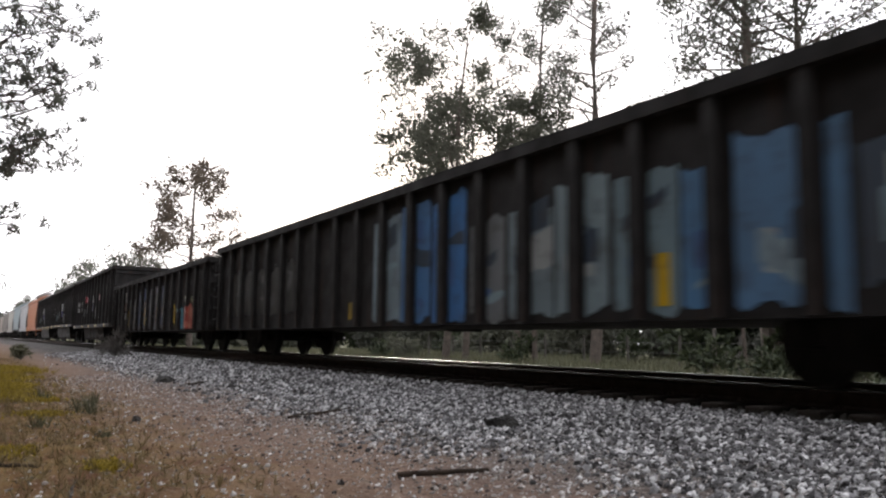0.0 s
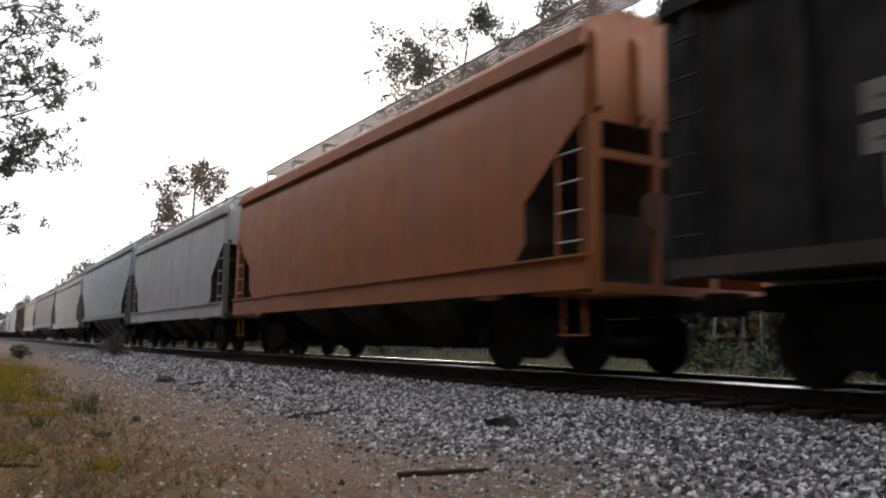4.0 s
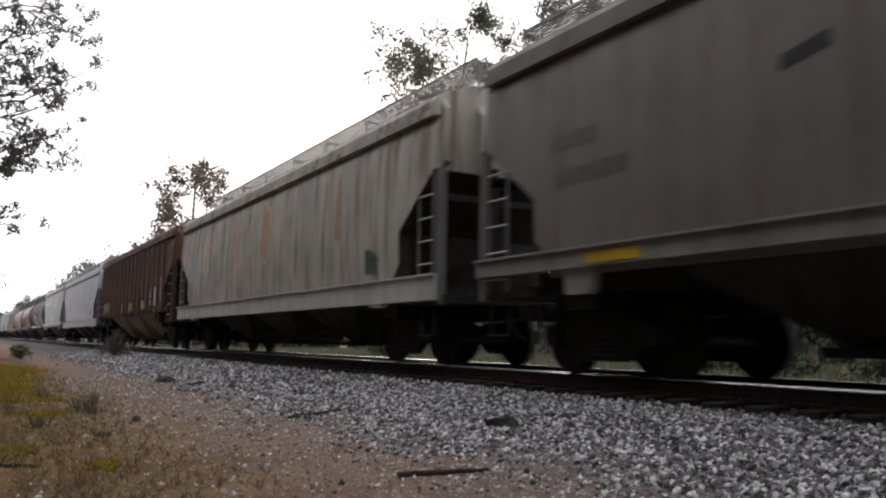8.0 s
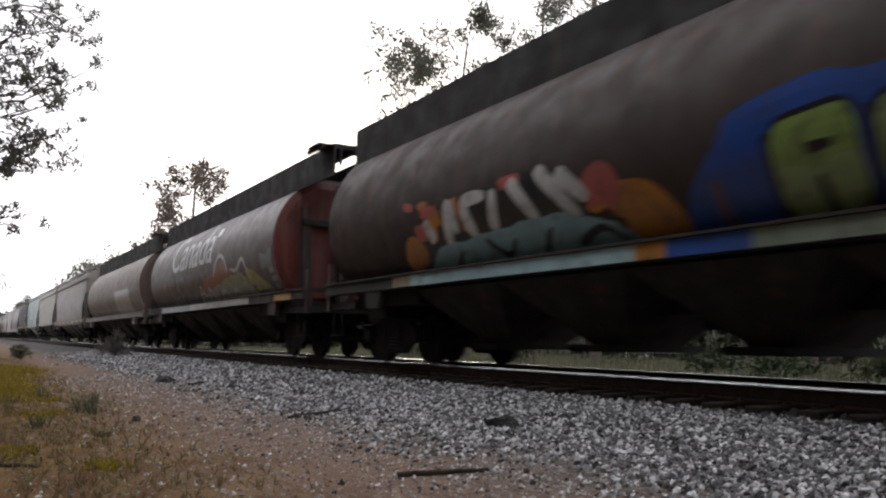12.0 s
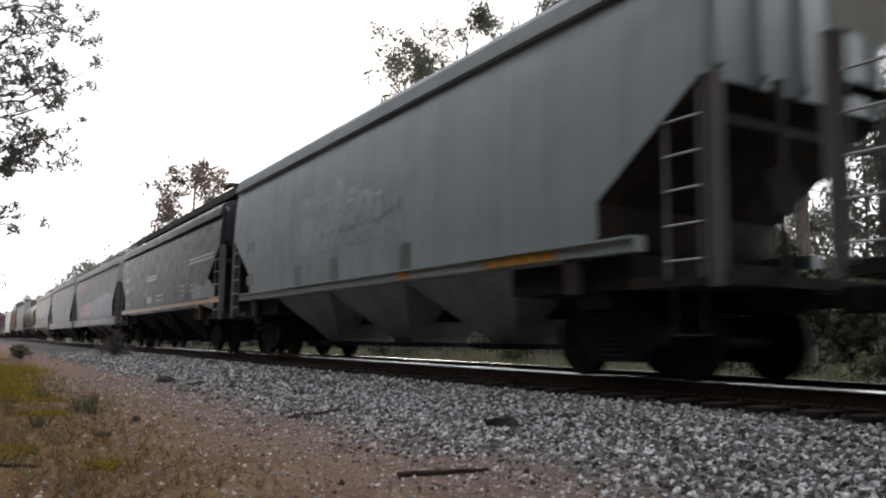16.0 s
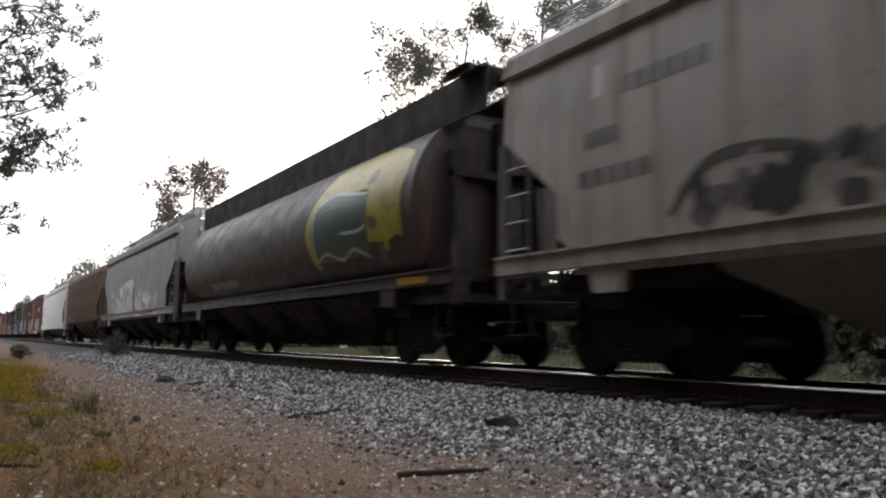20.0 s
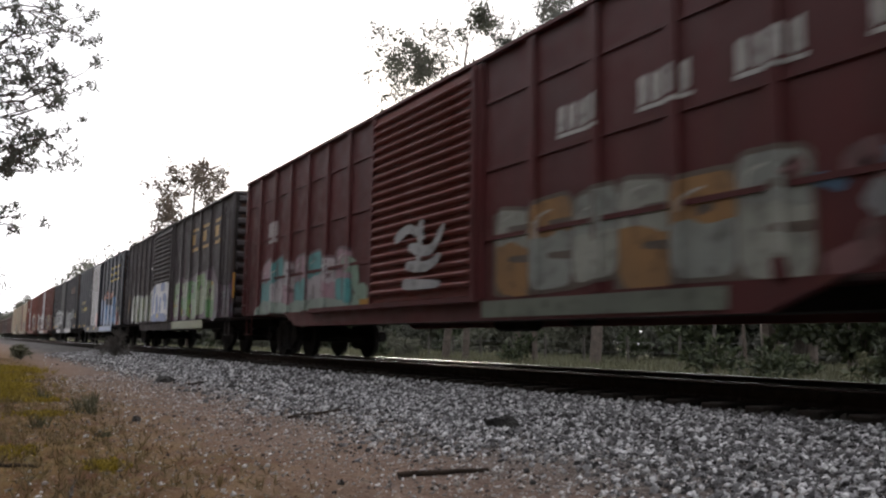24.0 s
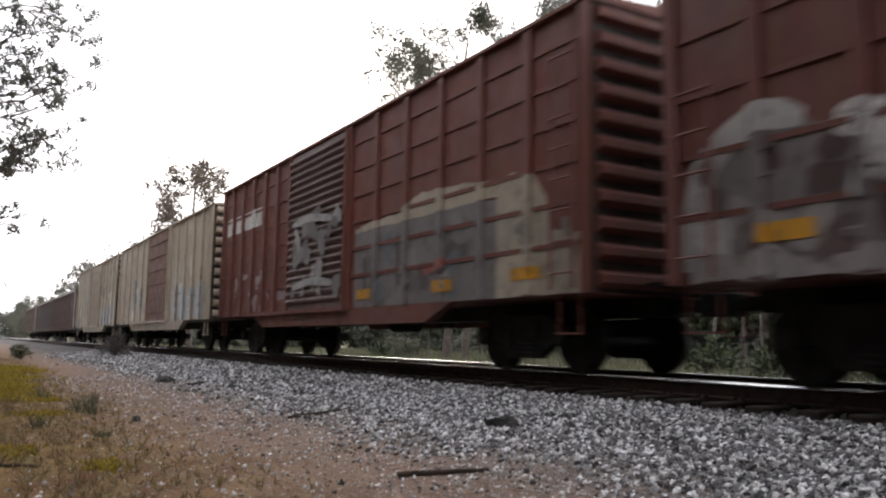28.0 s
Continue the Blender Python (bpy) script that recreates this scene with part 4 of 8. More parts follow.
def stroke(bm, side, pts, width, lift=0.012, taper=0.0):
    """One sprayed line through a few points (x, z) on a car's side, rounded between them."""
    rail = []
    n = 8
    for i in range(len(pts) - 1):
        p0, p1, p2, p3 = (np.array(pts[max(0, min(len(pts) - 1, i + k))], float) for k in (-1, 0, 1, 2))
        for k in range(n + (i == len(pts) - 2)):
            t = k / n
            rail.append(0.5 * (2 * p1 + (p2 - p0) * t + (2 * p0 - 5 * p1 + 4 * p2 - p3) * t * t + (3 * p1 - p0 - 3 * p2 + p3) * t ** 3))
    prev = None
    for i, p in enumerate(rail):
        d = rail[min(i + 1, len(rail) - 1)] - rail[max(i - 1, 0)]
        d = d / (np.linalg.norm(d) + 1e-9)
        u = i / (len(rail) - 1)
        w = width / 2 * (1 - taper * u) * (0.55 + 0.45 * min(1.0, 6 * u, 6 * (1 - u)))
        row = []
        for q in (-1, 0, 1):
            x, z = p[0] - d[1] * w * q + MARKS[0], p[1] + d[0] * w * q
            row.append(bm.verts.new((x, side.y(x, z) - lift, z)))
        if prev:
            for k in (0, 1):
                bm.faces.new((prev[k], row[k], row[k + 1], prev[k + 1]))
        prev = row


def strokes(car, side, lines, width, col, name="graffiti_stroke", label="", lift=0.012, taper=0.0):
    for i, pts in enumerate(lines):
        bm = bmesh.new()
        stroke(bm, side, pts, width, lift + 0.0004 * i, taper)
        part(name, bm, spray(col), car, label if i == 0 else "")


def cloud(car, side, tops, z0, col, label="", lift=0.006, wave=0.08, seed=0.0):
    """A field of sprayed colour between a ragged line near z0 and a top line through a few (x, z)."""
    xs, zs = [p[0] for p in tops], [p[1] for p in tops]
    bm = bmesh.new()

    def rag(x, k):
        return wave * (noise.noise((x * 1.9, k, seed)) + 0.5 * noise.noise((x * 5.7, k, seed)))

    drape(bm, side, xs[0], xs[-1], lambda x: z0 + 0.4 * rag(x, 0.0), lambda x: float(np.interp(x, xs, zs)) + rag(x, 4.0), lift, 0.08, 6)
    return part("graffiti_background", bm, spray(col), car, label)


def block_letters(car, side, x0, x1, z0, z1, n, fills, edge, seed, label, uneven=0.12, lift=0.009, gap=0.06, shine=None):
    """Fat sprayed blocks with rounded corners, dark edges, slits and a second tone: letters that cannot be read."""
    rng = random.Random(seed)
    w, h = (x1 - x0) / n, z1 - z0
    for i in range(n):
        a, b = x0 + w * (i + gap), x0 + w * (i + 1 - gap * 0.5)
        top, bot, tilt = z1 - h * uneven * rng.random(), z0 + h * uneven * 0.4 * rng.random(), rng.uniform(-0.15, 0.15) * h / w
        r = 0.22 * min(b - a, h)

        def edge_in(x):
            d = min(x - a, b - x)
            return r - math.sqrt(max(0.0, r * r - (r - d) ** 2)) if d < r else 0.0

        bm = bmesh.new()
        drape(bm, side, a - 0.09, b + 0.03, lambda x: bot - 0.05 + tilt * (x - a), lambda x: top + 0.06 + tilt * (x - a) - 0.7 * edge_in(min(max(x, a), b)), lift - 0.003 + 0.0002 * (i % 2), 0.07)
        part("graffiti_outline", bm, spray(edge), car)
        for k, hi in enumerate((1.0, 0.45 + 0.2 * rng.random())):
            bm = bmesh.new()
            drape(bm, side, a, b, lambda x: bot + tilt * (x - a) + edge_in(x), lambda x: bot + (top - bot) * hi + tilt * (x - a) - (edge_in(x) if k == 0 else 0.08 * h * noise.noise((x * 3, seed, 0))), lift + 0.0015 * k, 0.06)
            part("graffiti_letter", bm, spray(fills[(i + k) % len(fills)]), car, label if i + k == 0 else "")
        kind, c, sw = rng.randrange(5), (a + b) / 2 + rng.uniform(-0.08, 0.08) * w, 0.15 * (b - a)
        lines = []
        if kind in (0, 1):
            lines.append([(c, top + 0.03), (c + 0.05 * w, top - 0.45 * h)])
        if kind in (0, 2):
            lines.append([(c, bot - 0.02), (c - 0.05 * w, bot + 0.4 * h)])
        if kind in (2, 3):
            lines.append([(c - 0.12 * w, top - 0.3 * h), (c + 0.14 * w, top - 0.27 * h)])
        if kind == 4:
            lines += [[(b + 0.02, bot + v * h), (c - 0.1 * w, bot + v * h + 0.03)] for v in (0.33, 0.66)]
        strokes(car, side, lines, sw, edge, lift=lift + 0.004, taper=0.4)
        if shine:
            strokes(car, side, [[(a + 0.12 * w, bot + 0.55 * h), (a + 0.16 * w, top - 0.16 * h), (c, top - 0.1 * h)]], 0.05, shine, "graffiti_highlight", lift=lift + 0.006, taper=0.5)


def patches(car, side, x0, x1, z0, z1, count, cols, seed, lift=0.01, big=0.8, tall=False):
    """Overlapping dabs of several colours."""
    rng = random.Random(seed)
    for i in range(count):
        x, z = rng.uniform(x0, x1), rng.uniform(z0, z1)
        a = rng.uniform(0, math.pi) if not tall else rng.uniform(1.1, 2.0)
        ln = big * rng.uniform(0.25, 0.7)
        p = [(min(x1, max(x0, x + ln * u * math.cos(a) + 0.1 * rng.uniform(-1, 1))), min(z1, max(z0, z + ln * u * math.sin(a)))) for u in (-0.5, 0.0, 0.5)]
        bm = bmesh.new()
        stroke(bm, side, p, big * rng.uniform(0.18, 0.4), lift + 0.00015 * i)
        part("graffiti_patch", bm, spray(cols[i % len(cols)]), car)


def words(car, side, text, x0, x1, z, col):
    """Painted words, with the built-in letters, laid on the side of a car."""
    cu = bpy.data.curves.new("words", "FONT")
    cu.body, cu.extrude = text, 0.003
    ob = bpy.data.objects.new("words", cu)
    scene.collection.objects.link(ob)
    dg = bpy.context.evaluated_depsgraph_get()
    me = bpy.data.meshes.new_from_object(ob.evaluated_get(dg))
    bpy.data.objects.remove(ob)
    xs = [v.co.x for v in me.vertices]
    k = (x1 - x0) / (max(xs) - min(xs))
    bm = bmesh.new()
    bm.from_mesh(me)
    for i in range(1, 10):
        bmesh.ops.bisect_plane(bm, geom=bm.verts[:] + bm.edges[:] + bm.faces[:], plane_co=(0, -0.2 + 0.11 * i, 0), plane_no=(0, 1, 0))
    bm.to_mesh(me)
    bm.free()
    for v in me.vertices:
        x, zz = x0 + MARKS[0] + (v.co.x - min(xs)) * k, z + v.co.y * k
        v.co = (x, side.y(x, zz) - 0.008 - v.co.z, zz)
    me.materials.clear()
    me.materials.append(spray(col))
    return piece("painted_word", me, car, "painted word " + text)


def end_rail_ladders(car, length, inset, z0, z1, material, posts, y=1.5, rungs=6):
    """Corner posts, ladders on the sides and the end, steps below."""
    for sx in (-1, 1):
        e = length / 2 - 0.62
        for sy in (-1, 1):
            bm = bmesh.new()
            box(bm, sx * e - 0.06, sx * e + 0.06, sy * y - 0.06, sy * y + 0.06, 0.95, z1)
            part("corner_post", bm, posts, car)
            if rungs:
                ladder(car, (sx * (e - 0.38), sy * (y + 0.04), z0 - 0.1), 0 if sy < 0 else math.pi, z1 - z0 + 0.25, rungs, 0.46, posts, RUNG_STEEL)
            bm = bmesh.new()
            for dx in (-0.2, 0.2):
                tube(bm, (sx * (e - 0.38) + dx, sy * y, 1.0), (sx * (e - 0.38) + dx, sy * y, 0.48), 0.015, n=5)
            box(bm, sx * (e - 0.38) - 0.22, sx * (e - 0.38) + 0.22, sy * y - 0.06, sy * y + 0.06, 0.47, 0.49)
            part("step", bm, material, car)
        bm = bmesh.new()
        box(bm, min(sx * (e - inset), sx * (e + 0.08)), max(sx * (e - inset), sx * (e + 0.08)), -y, y, 0.98, 1.1)
        part("end_platform", bm, material, car)
        bm = bmesh.new()
        box(bm, sx * e - 0.03, sx * e + 0.03, -y, y, z1 - 0.5, z1 - 0.4)
        for yy in (-0.5, 0.5):
            box(bm, sx * e - 0.04, sx * e + 0.04, yy - 0.05, yy + 0.05, 1.0, z1 + 0.1)
        part("end_frame", bm, material, car)


def roof_deck(car, half, z, material, skirt=0.24):
    """The wide dark walkway that covers the top of a car, with a platform across each end."""
    for sy in (-1, 1):
        bm = bmesh.new()
        beam(bm, [(sy * 0.22, z), (sy * 1.02, z), (sy * 1.02, z - skirt), (sy * 0.98, z - skirt), (sy * 0.98, z - 0.03), (sy * 0.22, z - 0.03)], -half, half)
        for i in range(14):
            x = -half + 0.05 + (2 * half - 0.1) * i / 13
            box(bm, x - 0.03, x + 0.03, min(sy * 0.25, sy * 0.98), max(sy * 0.25, sy * 0.98), z - 0.1, z - 0.03)
            box(bm, x - 0.02, x + 0.02, sy * 0.85 - 0.02, sy * 0.85 + 0.02, z - 0.5, z - 0.03)
        part("roof_walk", bm, material, car, "dark steel walkway along the roof")
    bm = bmesh.new()
    box(bm, half - 0.75, half, -1.4, 1.4, z - 0.045, z - 0.035)
    for y in (-1.3, -0.5, 0.5, 1.3):
        box(bm, half - 0.9, half, y - 0.03, y + 0.03, z - 0.14, z - 0.045)
    part("end_deck", bm, material, car, "dark steel platform across the roof end")
    bm = bmesh.new()
    for y in (-0.95, 0.95):
        tube(bm, (-half - 0.02, y, z - 0.75), (-half - 0.02, y, z + 0.02), 0.022, n=6)
    tube(bm, (-half - 0.02, -0.95, z), (-half - 0.02, 0.95, z), 0.022, n=6)
    part("grab_rail", bm, material, car, "thin steel grab rail at the roof end")


def roof_walk(car, half, z, legs_z, material, width=0.62):
    bm = bmesh.new()
    for sy in (-1, 1):
        for k in range(10):
            y = sy * (0.25 + width * k / 9)
            box(bm, -half, half, y - 0.02, y + 0.02, z, z + (0.012 if k < 9 else 0.045))
    n = max(4, int(half))
    for i in range(n + 1):
        x = -half + 2 * half * i / n
        box(bm, x - 0.025, x + 0.025, -0.22 - width, 0.22 + width, z - 0.035, z)
        for sy in (-1, 1):
            box(bm, x - 0.02, x + 0.02, sy * 0.8 - 0.02, sy * 0.8 + 0.02, legs_z, z - 0.03)
    tagged(part("roof_walk", bm, material, car), "galvanised grating walkway on the roof", kind="stuff")


# ---- covered hopper cars ----
GALVANISED = plain("galvanised_grating", (0.2, 0.2, 0.2), (0.32, 0.32, 0.31), 4, 0.6, 0.2)
# under-car shade is put into this near-black colour of bays and pads
UNDER_SHADE_PAINT = paint((0.034, 0.029, 0.026), 0.5, 0.2, 0.85)


POST_PAINT = paint((0.12, 0.118, 0.115), 0.5, 0.15, 0.7)
DECK = paint((0.03, 0.028, 0.028), 0.4, 0.1, 0.8)
# near-black paint with the car ends' shade in its colour; dark braces share it
END_SHADE_PAINT = paint((0.03, 0.026, 0.024), 0.5, 0.2, 0.85)


def covered_hopper(label, length, body, eave=3.95, peak=4.55, sill="heavy", dark=None, roof=None, bays=3, ribs=0, sill_colour=None, round_side=False, gear=None, walk_z=None, cut=(2.2, 3.1, 1.25), bay_colour=None, lower=0.0, nose=1.3, walk_up=0.42, gap_fill=False):
    car = thing("covered_hopper_car", label, "train car", "cars of the train")
    dark = dark or paint((0.022, 0.02, 0.019), 0.6, 0.2, 0.8)
    roof = roof or body
    posts = gear or (dark if round_side else POST_PAINT)
    gear = gear or dark
    e = length / 2 - 0.62
    z0 = 1.36 if sill == "thin" else 1.2
    if round_side:
        def half(z):
            return math.sqrt(max(0.2, 1.61 ** 2 - (0.93 * (z - 2.68)) ** 2))
        hl = e - 0.03 - nose / 2
        lv = [(z, half(z), hl) for z in np.linspace(1.25, 4.3, 19)] + [(4.36, 0.3, hl)]
        end = dark
    else:
        def half(z):
            return 1.6 - 0.05 * ((z - 2.5) / 1.4) ** 2 - (0.0 if z < eave - 0.25 else 0.5 * (z - eave + 0.25) ** 2)
        ca, cb, ci = cut
        zs = sorted(set(list(np.linspace(z0, eave, 13)) + [ca, cb]))
        lv = [(z, half(z), e - ci - (0.25 if z < 1.5 else 0.0) if z <= ca else e - ci + (ci - 0.1) * (z - ca) / (cb - ca) if z < cb else e - 0.1) for z in zs]
        end = None
    bm = bmesh.new()
    stack(bm, lv)
    if end:
        for v in bm.verts:
            v.co.x -= nose / 2 - 0.03
        part("tank_body", bm, body, car, smooth=50)
        for sx in (-1, 1):
            bm = bmesh.new()
            x = e - nose if sx > 0 else -e + 0.06
            ring = [bm.verts.new((x + sx * 0.006, sy * (half(z) - 0.02), z)) for sy, zs in ((-1, np.linspace(1.27, 4.27, 16)), (1, np.linspace(4.27, 1.27, 16))) for z in zs]
            inner = [bm.verts.new((x + sx * 0.09, v.co.y * 0.9, 2.68 + (v.co.z - 2.68) * 0.9)) for v in ring]
            for i in range(len(ring)):
                j = (i + 1) % len(ring)
                bm.faces.new((ring[i], ring[j], inner[j], inner[i]))
            bm.faces.new(inner)
            part("end_bulkhead", bm, dark, car, "dull end wall of the hopper body")
    else:
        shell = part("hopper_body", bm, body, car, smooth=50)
        # shade under the end slopes is put into their near-black paint
        shell.data.materials.append(END_SHADE_PAINT)
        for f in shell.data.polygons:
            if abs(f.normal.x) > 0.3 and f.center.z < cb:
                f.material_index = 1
    rl = []
    if ribs:
        bm = bmesh.new()
        ln = 2 * (e - cut[2] - 0.1)
        box(bm, -0.05, 0.05, -0.07, 0.0, 1.3, eave - 0.05)
        rib = mesh_of("rib", bm, body)
        for i in range(ribs):
            x = -ln / 2 + ln * i / (ribs - 1)
            rl.append((x - 0.05, x + 0.05, 0.075))
            for sy in (-1, 1):
                piece("rib", rib, car, "", (x, sy * 1.595, 0), 0 if sy < 0 else math.pi)
    # roof with its eave rail
    if not round_side:
        bm = bmesh.new()
        w = half(eave)
        rim = [(w + 0.02, eave + 0.3), (w - 0.05, eave + 0.37), (0.9, peak), (0, peak + 0.02)]
        beam(bm, [(-w + 0.02, eave), (w - 0.02, eave)] + rim + [(-y, z) for y, z in rim[-2::-1]], -e + 0.1, e - 0.1)
        part("roof", bm, roof, car)
        for sy in (-1, 1):
            bm = bmesh.new()
            beam(bm, [(sy * (w - 0.03), eave - 0.01), (sy * (w + 0.11), eave - 0.01), (sy * (w + 0.11), eave + 0.1), (sy * (w + 0.065), eave + 0.115), (sy * (w + 0.065), eave + 0.24), (sy * (w + 0.03), eave + 0.31), (sy * (w - 0.03), eave + 0.31)], -e + 0.08, e - 0.08)
            part("top_chord", bm, roof, car)
        # upright stiffeners on the end sheets
        bm = bmesh.new()
        prism(bm, [(0.0, cb - 0.02), (0.12, cb + 0.12), (0.12, eave + 0.1), (0.0, eave + 0.28)], -0.055, 0.055)
        stiff = mesh_of("end_stiffener", bm, body)
        for sx in (-1, 1):
            for y in (-1.42, -0.72, 0.0, 0.72, 1.42):
                piece("end_stiffener", stiff, car, "", (sx * (e - 0.1), y, 0), 0 if sx > 0 else math.pi)
    bm = bmesh.new()
    tube(bm, (0, 0, 0), (0, 0, 0.2), 0.42, 0.38, 16)
    tube(bm, (0, 0, 0.2), (0, 0, 0.25), 0.38, 0.2, 16)
    box(bm, -0.47, 0.47, -0.03, 0.03, 0.2, 0.27)
    hatch = mesh_of("hatch", bm, roof)
    top = 4.3 if round_side else peak - 0.02
    for i in range(8):
        for sy in (-1, 1):
            piece("hatch", hatch, car, "", (-e + 1.6 + (2 * e - 3.2 - (nose if round_side else 0)) * i / 7, sy * 0.55, top - 0.04))
    if round_side:
        roof_deck(car, e + 0.05, 4.74, DECK, 0.72)
    else:
        if walk_z:
            roof_deck(car, e, walk_z, DECK)
        else:
            roof_walk(car, e, peak + walk_up, top - 0.1, GALVANISED, 0.6)
    # side sills
    sc = sill_colour or body
    for sy in (-1, 1):
        bm = bmesh.new()
        if sill == "heavy":
            ya, yb, za, zb = (1.4, 1.62, 1.26, 1.46) if round_side else (1.5, 1.62, 1.02, 1.4)
        elif sill == "thin":
            ya, yb, za, zb = 1.48, 1.63, 1.38 - lower, 1.52 - lower
        else:
            ya, yb, za, zb = 1.5, 1.66, 1.27, 1.48
        se = e - 1.0 if sill == "thin" else e
        box(bm, -se, se, min(sy * ya, sy * yb), max(sy * ya, sy * yb), za, zb)
        box(bm, -se, se, min(sy * ya, sy * (yb + 0.05)), max(sy * ya, sy * (yb + 0.05)), zb, zb + 0.03)
        part("side_sill", bm, sc, car)
    # discharge bays
    span = 2 * (e - 3.3)
    bm = bmesh.new()
    pitch = span / bays
    stack(bm, [(0.36, 0.55, 0.3), (0.44, 0.62, 0.36), (z0 + 0.02, 1.45, pitch / 2 - 0.02)])
    bay = mesh_of("hopper_bay", bm, bay_colour or UNDER_SHADE_PAINT)
    bm = bmesh.new()
    box(bm, -0.4, 0.4, -0.85, 0.85, 0.28, 0.37)
    tube(bm, (-0.3, -1.0, 0.33), (-0.3, 1.0, 0.33), 0.035, n=6)
    gate = mesh_of("outlet_gate", bm, IRON)
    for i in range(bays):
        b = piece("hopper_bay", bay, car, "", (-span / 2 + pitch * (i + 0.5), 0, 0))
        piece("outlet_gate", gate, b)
    for sx in (-1, 1):
        bm = bmesh.new()
        box(bm, min(sx * (e - 3.5), sx * (e - 1.25)), max(sx * (e - 3.5), sx * (e - 1.25)), -1.44, 1.44, 0.99, za + 0.005)
        x = sx * (length / 2 - 2.55)
        box(bm, x - 0.3, x + 0.3, -1.4, 1.4, 0.79, 0.985)
        part("underframe", bm, IRON, car, "dark bolster and shear plate above the truck")
        for sy in (-1, 1):
            bm = bmesh.new()
            x, wide = sx * (e - 2.1), 0.16 if sill == "thin" else 0.3
            prism(bm, [(x - wide, max(1.1, za)), (x + wide, max(1.1, za)), (x + wide * 0.7, 0.96), (x - wide * 0.7, 0.96)], min(sy * 1.47, sy * 1.6), max(sy * 1.47, sy * 1.6))
            part("jacking_pad", bm, UNDER_SHADE_PAINT if sill == "thin" else sc, car)
        # plates added to shut out the sky below the slope sheets, shade-dark
        if gap_fill or sill == "thin":
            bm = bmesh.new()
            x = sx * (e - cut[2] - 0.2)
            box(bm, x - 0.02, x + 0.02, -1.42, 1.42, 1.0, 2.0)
            part("gap_plate", bm, END_SHADE_PAINT, car, "dark plate added to close the gap under the slope sheet")
    if round_side:
        # tapered uprights and a cross bar brace the dished front end
        for sx in (1,):
            xe = e - nose
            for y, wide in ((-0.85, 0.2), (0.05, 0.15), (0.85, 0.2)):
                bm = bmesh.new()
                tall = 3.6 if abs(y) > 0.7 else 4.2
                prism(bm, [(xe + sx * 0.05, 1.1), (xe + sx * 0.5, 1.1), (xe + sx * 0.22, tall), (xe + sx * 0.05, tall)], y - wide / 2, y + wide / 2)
                part("end_brace", bm, END_SHADE_PAINT, car, "dark tapered brace on the car's end")
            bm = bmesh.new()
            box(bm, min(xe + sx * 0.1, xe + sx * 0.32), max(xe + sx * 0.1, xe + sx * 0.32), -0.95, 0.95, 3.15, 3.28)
            part("end_bar", bm, END_SHADE_PAINT, car)
    end_rail_ladders(car, length, 1.2, 1.15, cut[1] if not round_side else 1.9, END_SHADE_PAINT if round_side else gear, posts, rungs=0 if round_side else 6)
    running_gear(car, length)
    brake_gear(car, length, 1.62 if round_side else 2.0, IRON if round_side else dark)
    return car, Side(half, rl, 1.3, 10 if round_side else 3), e


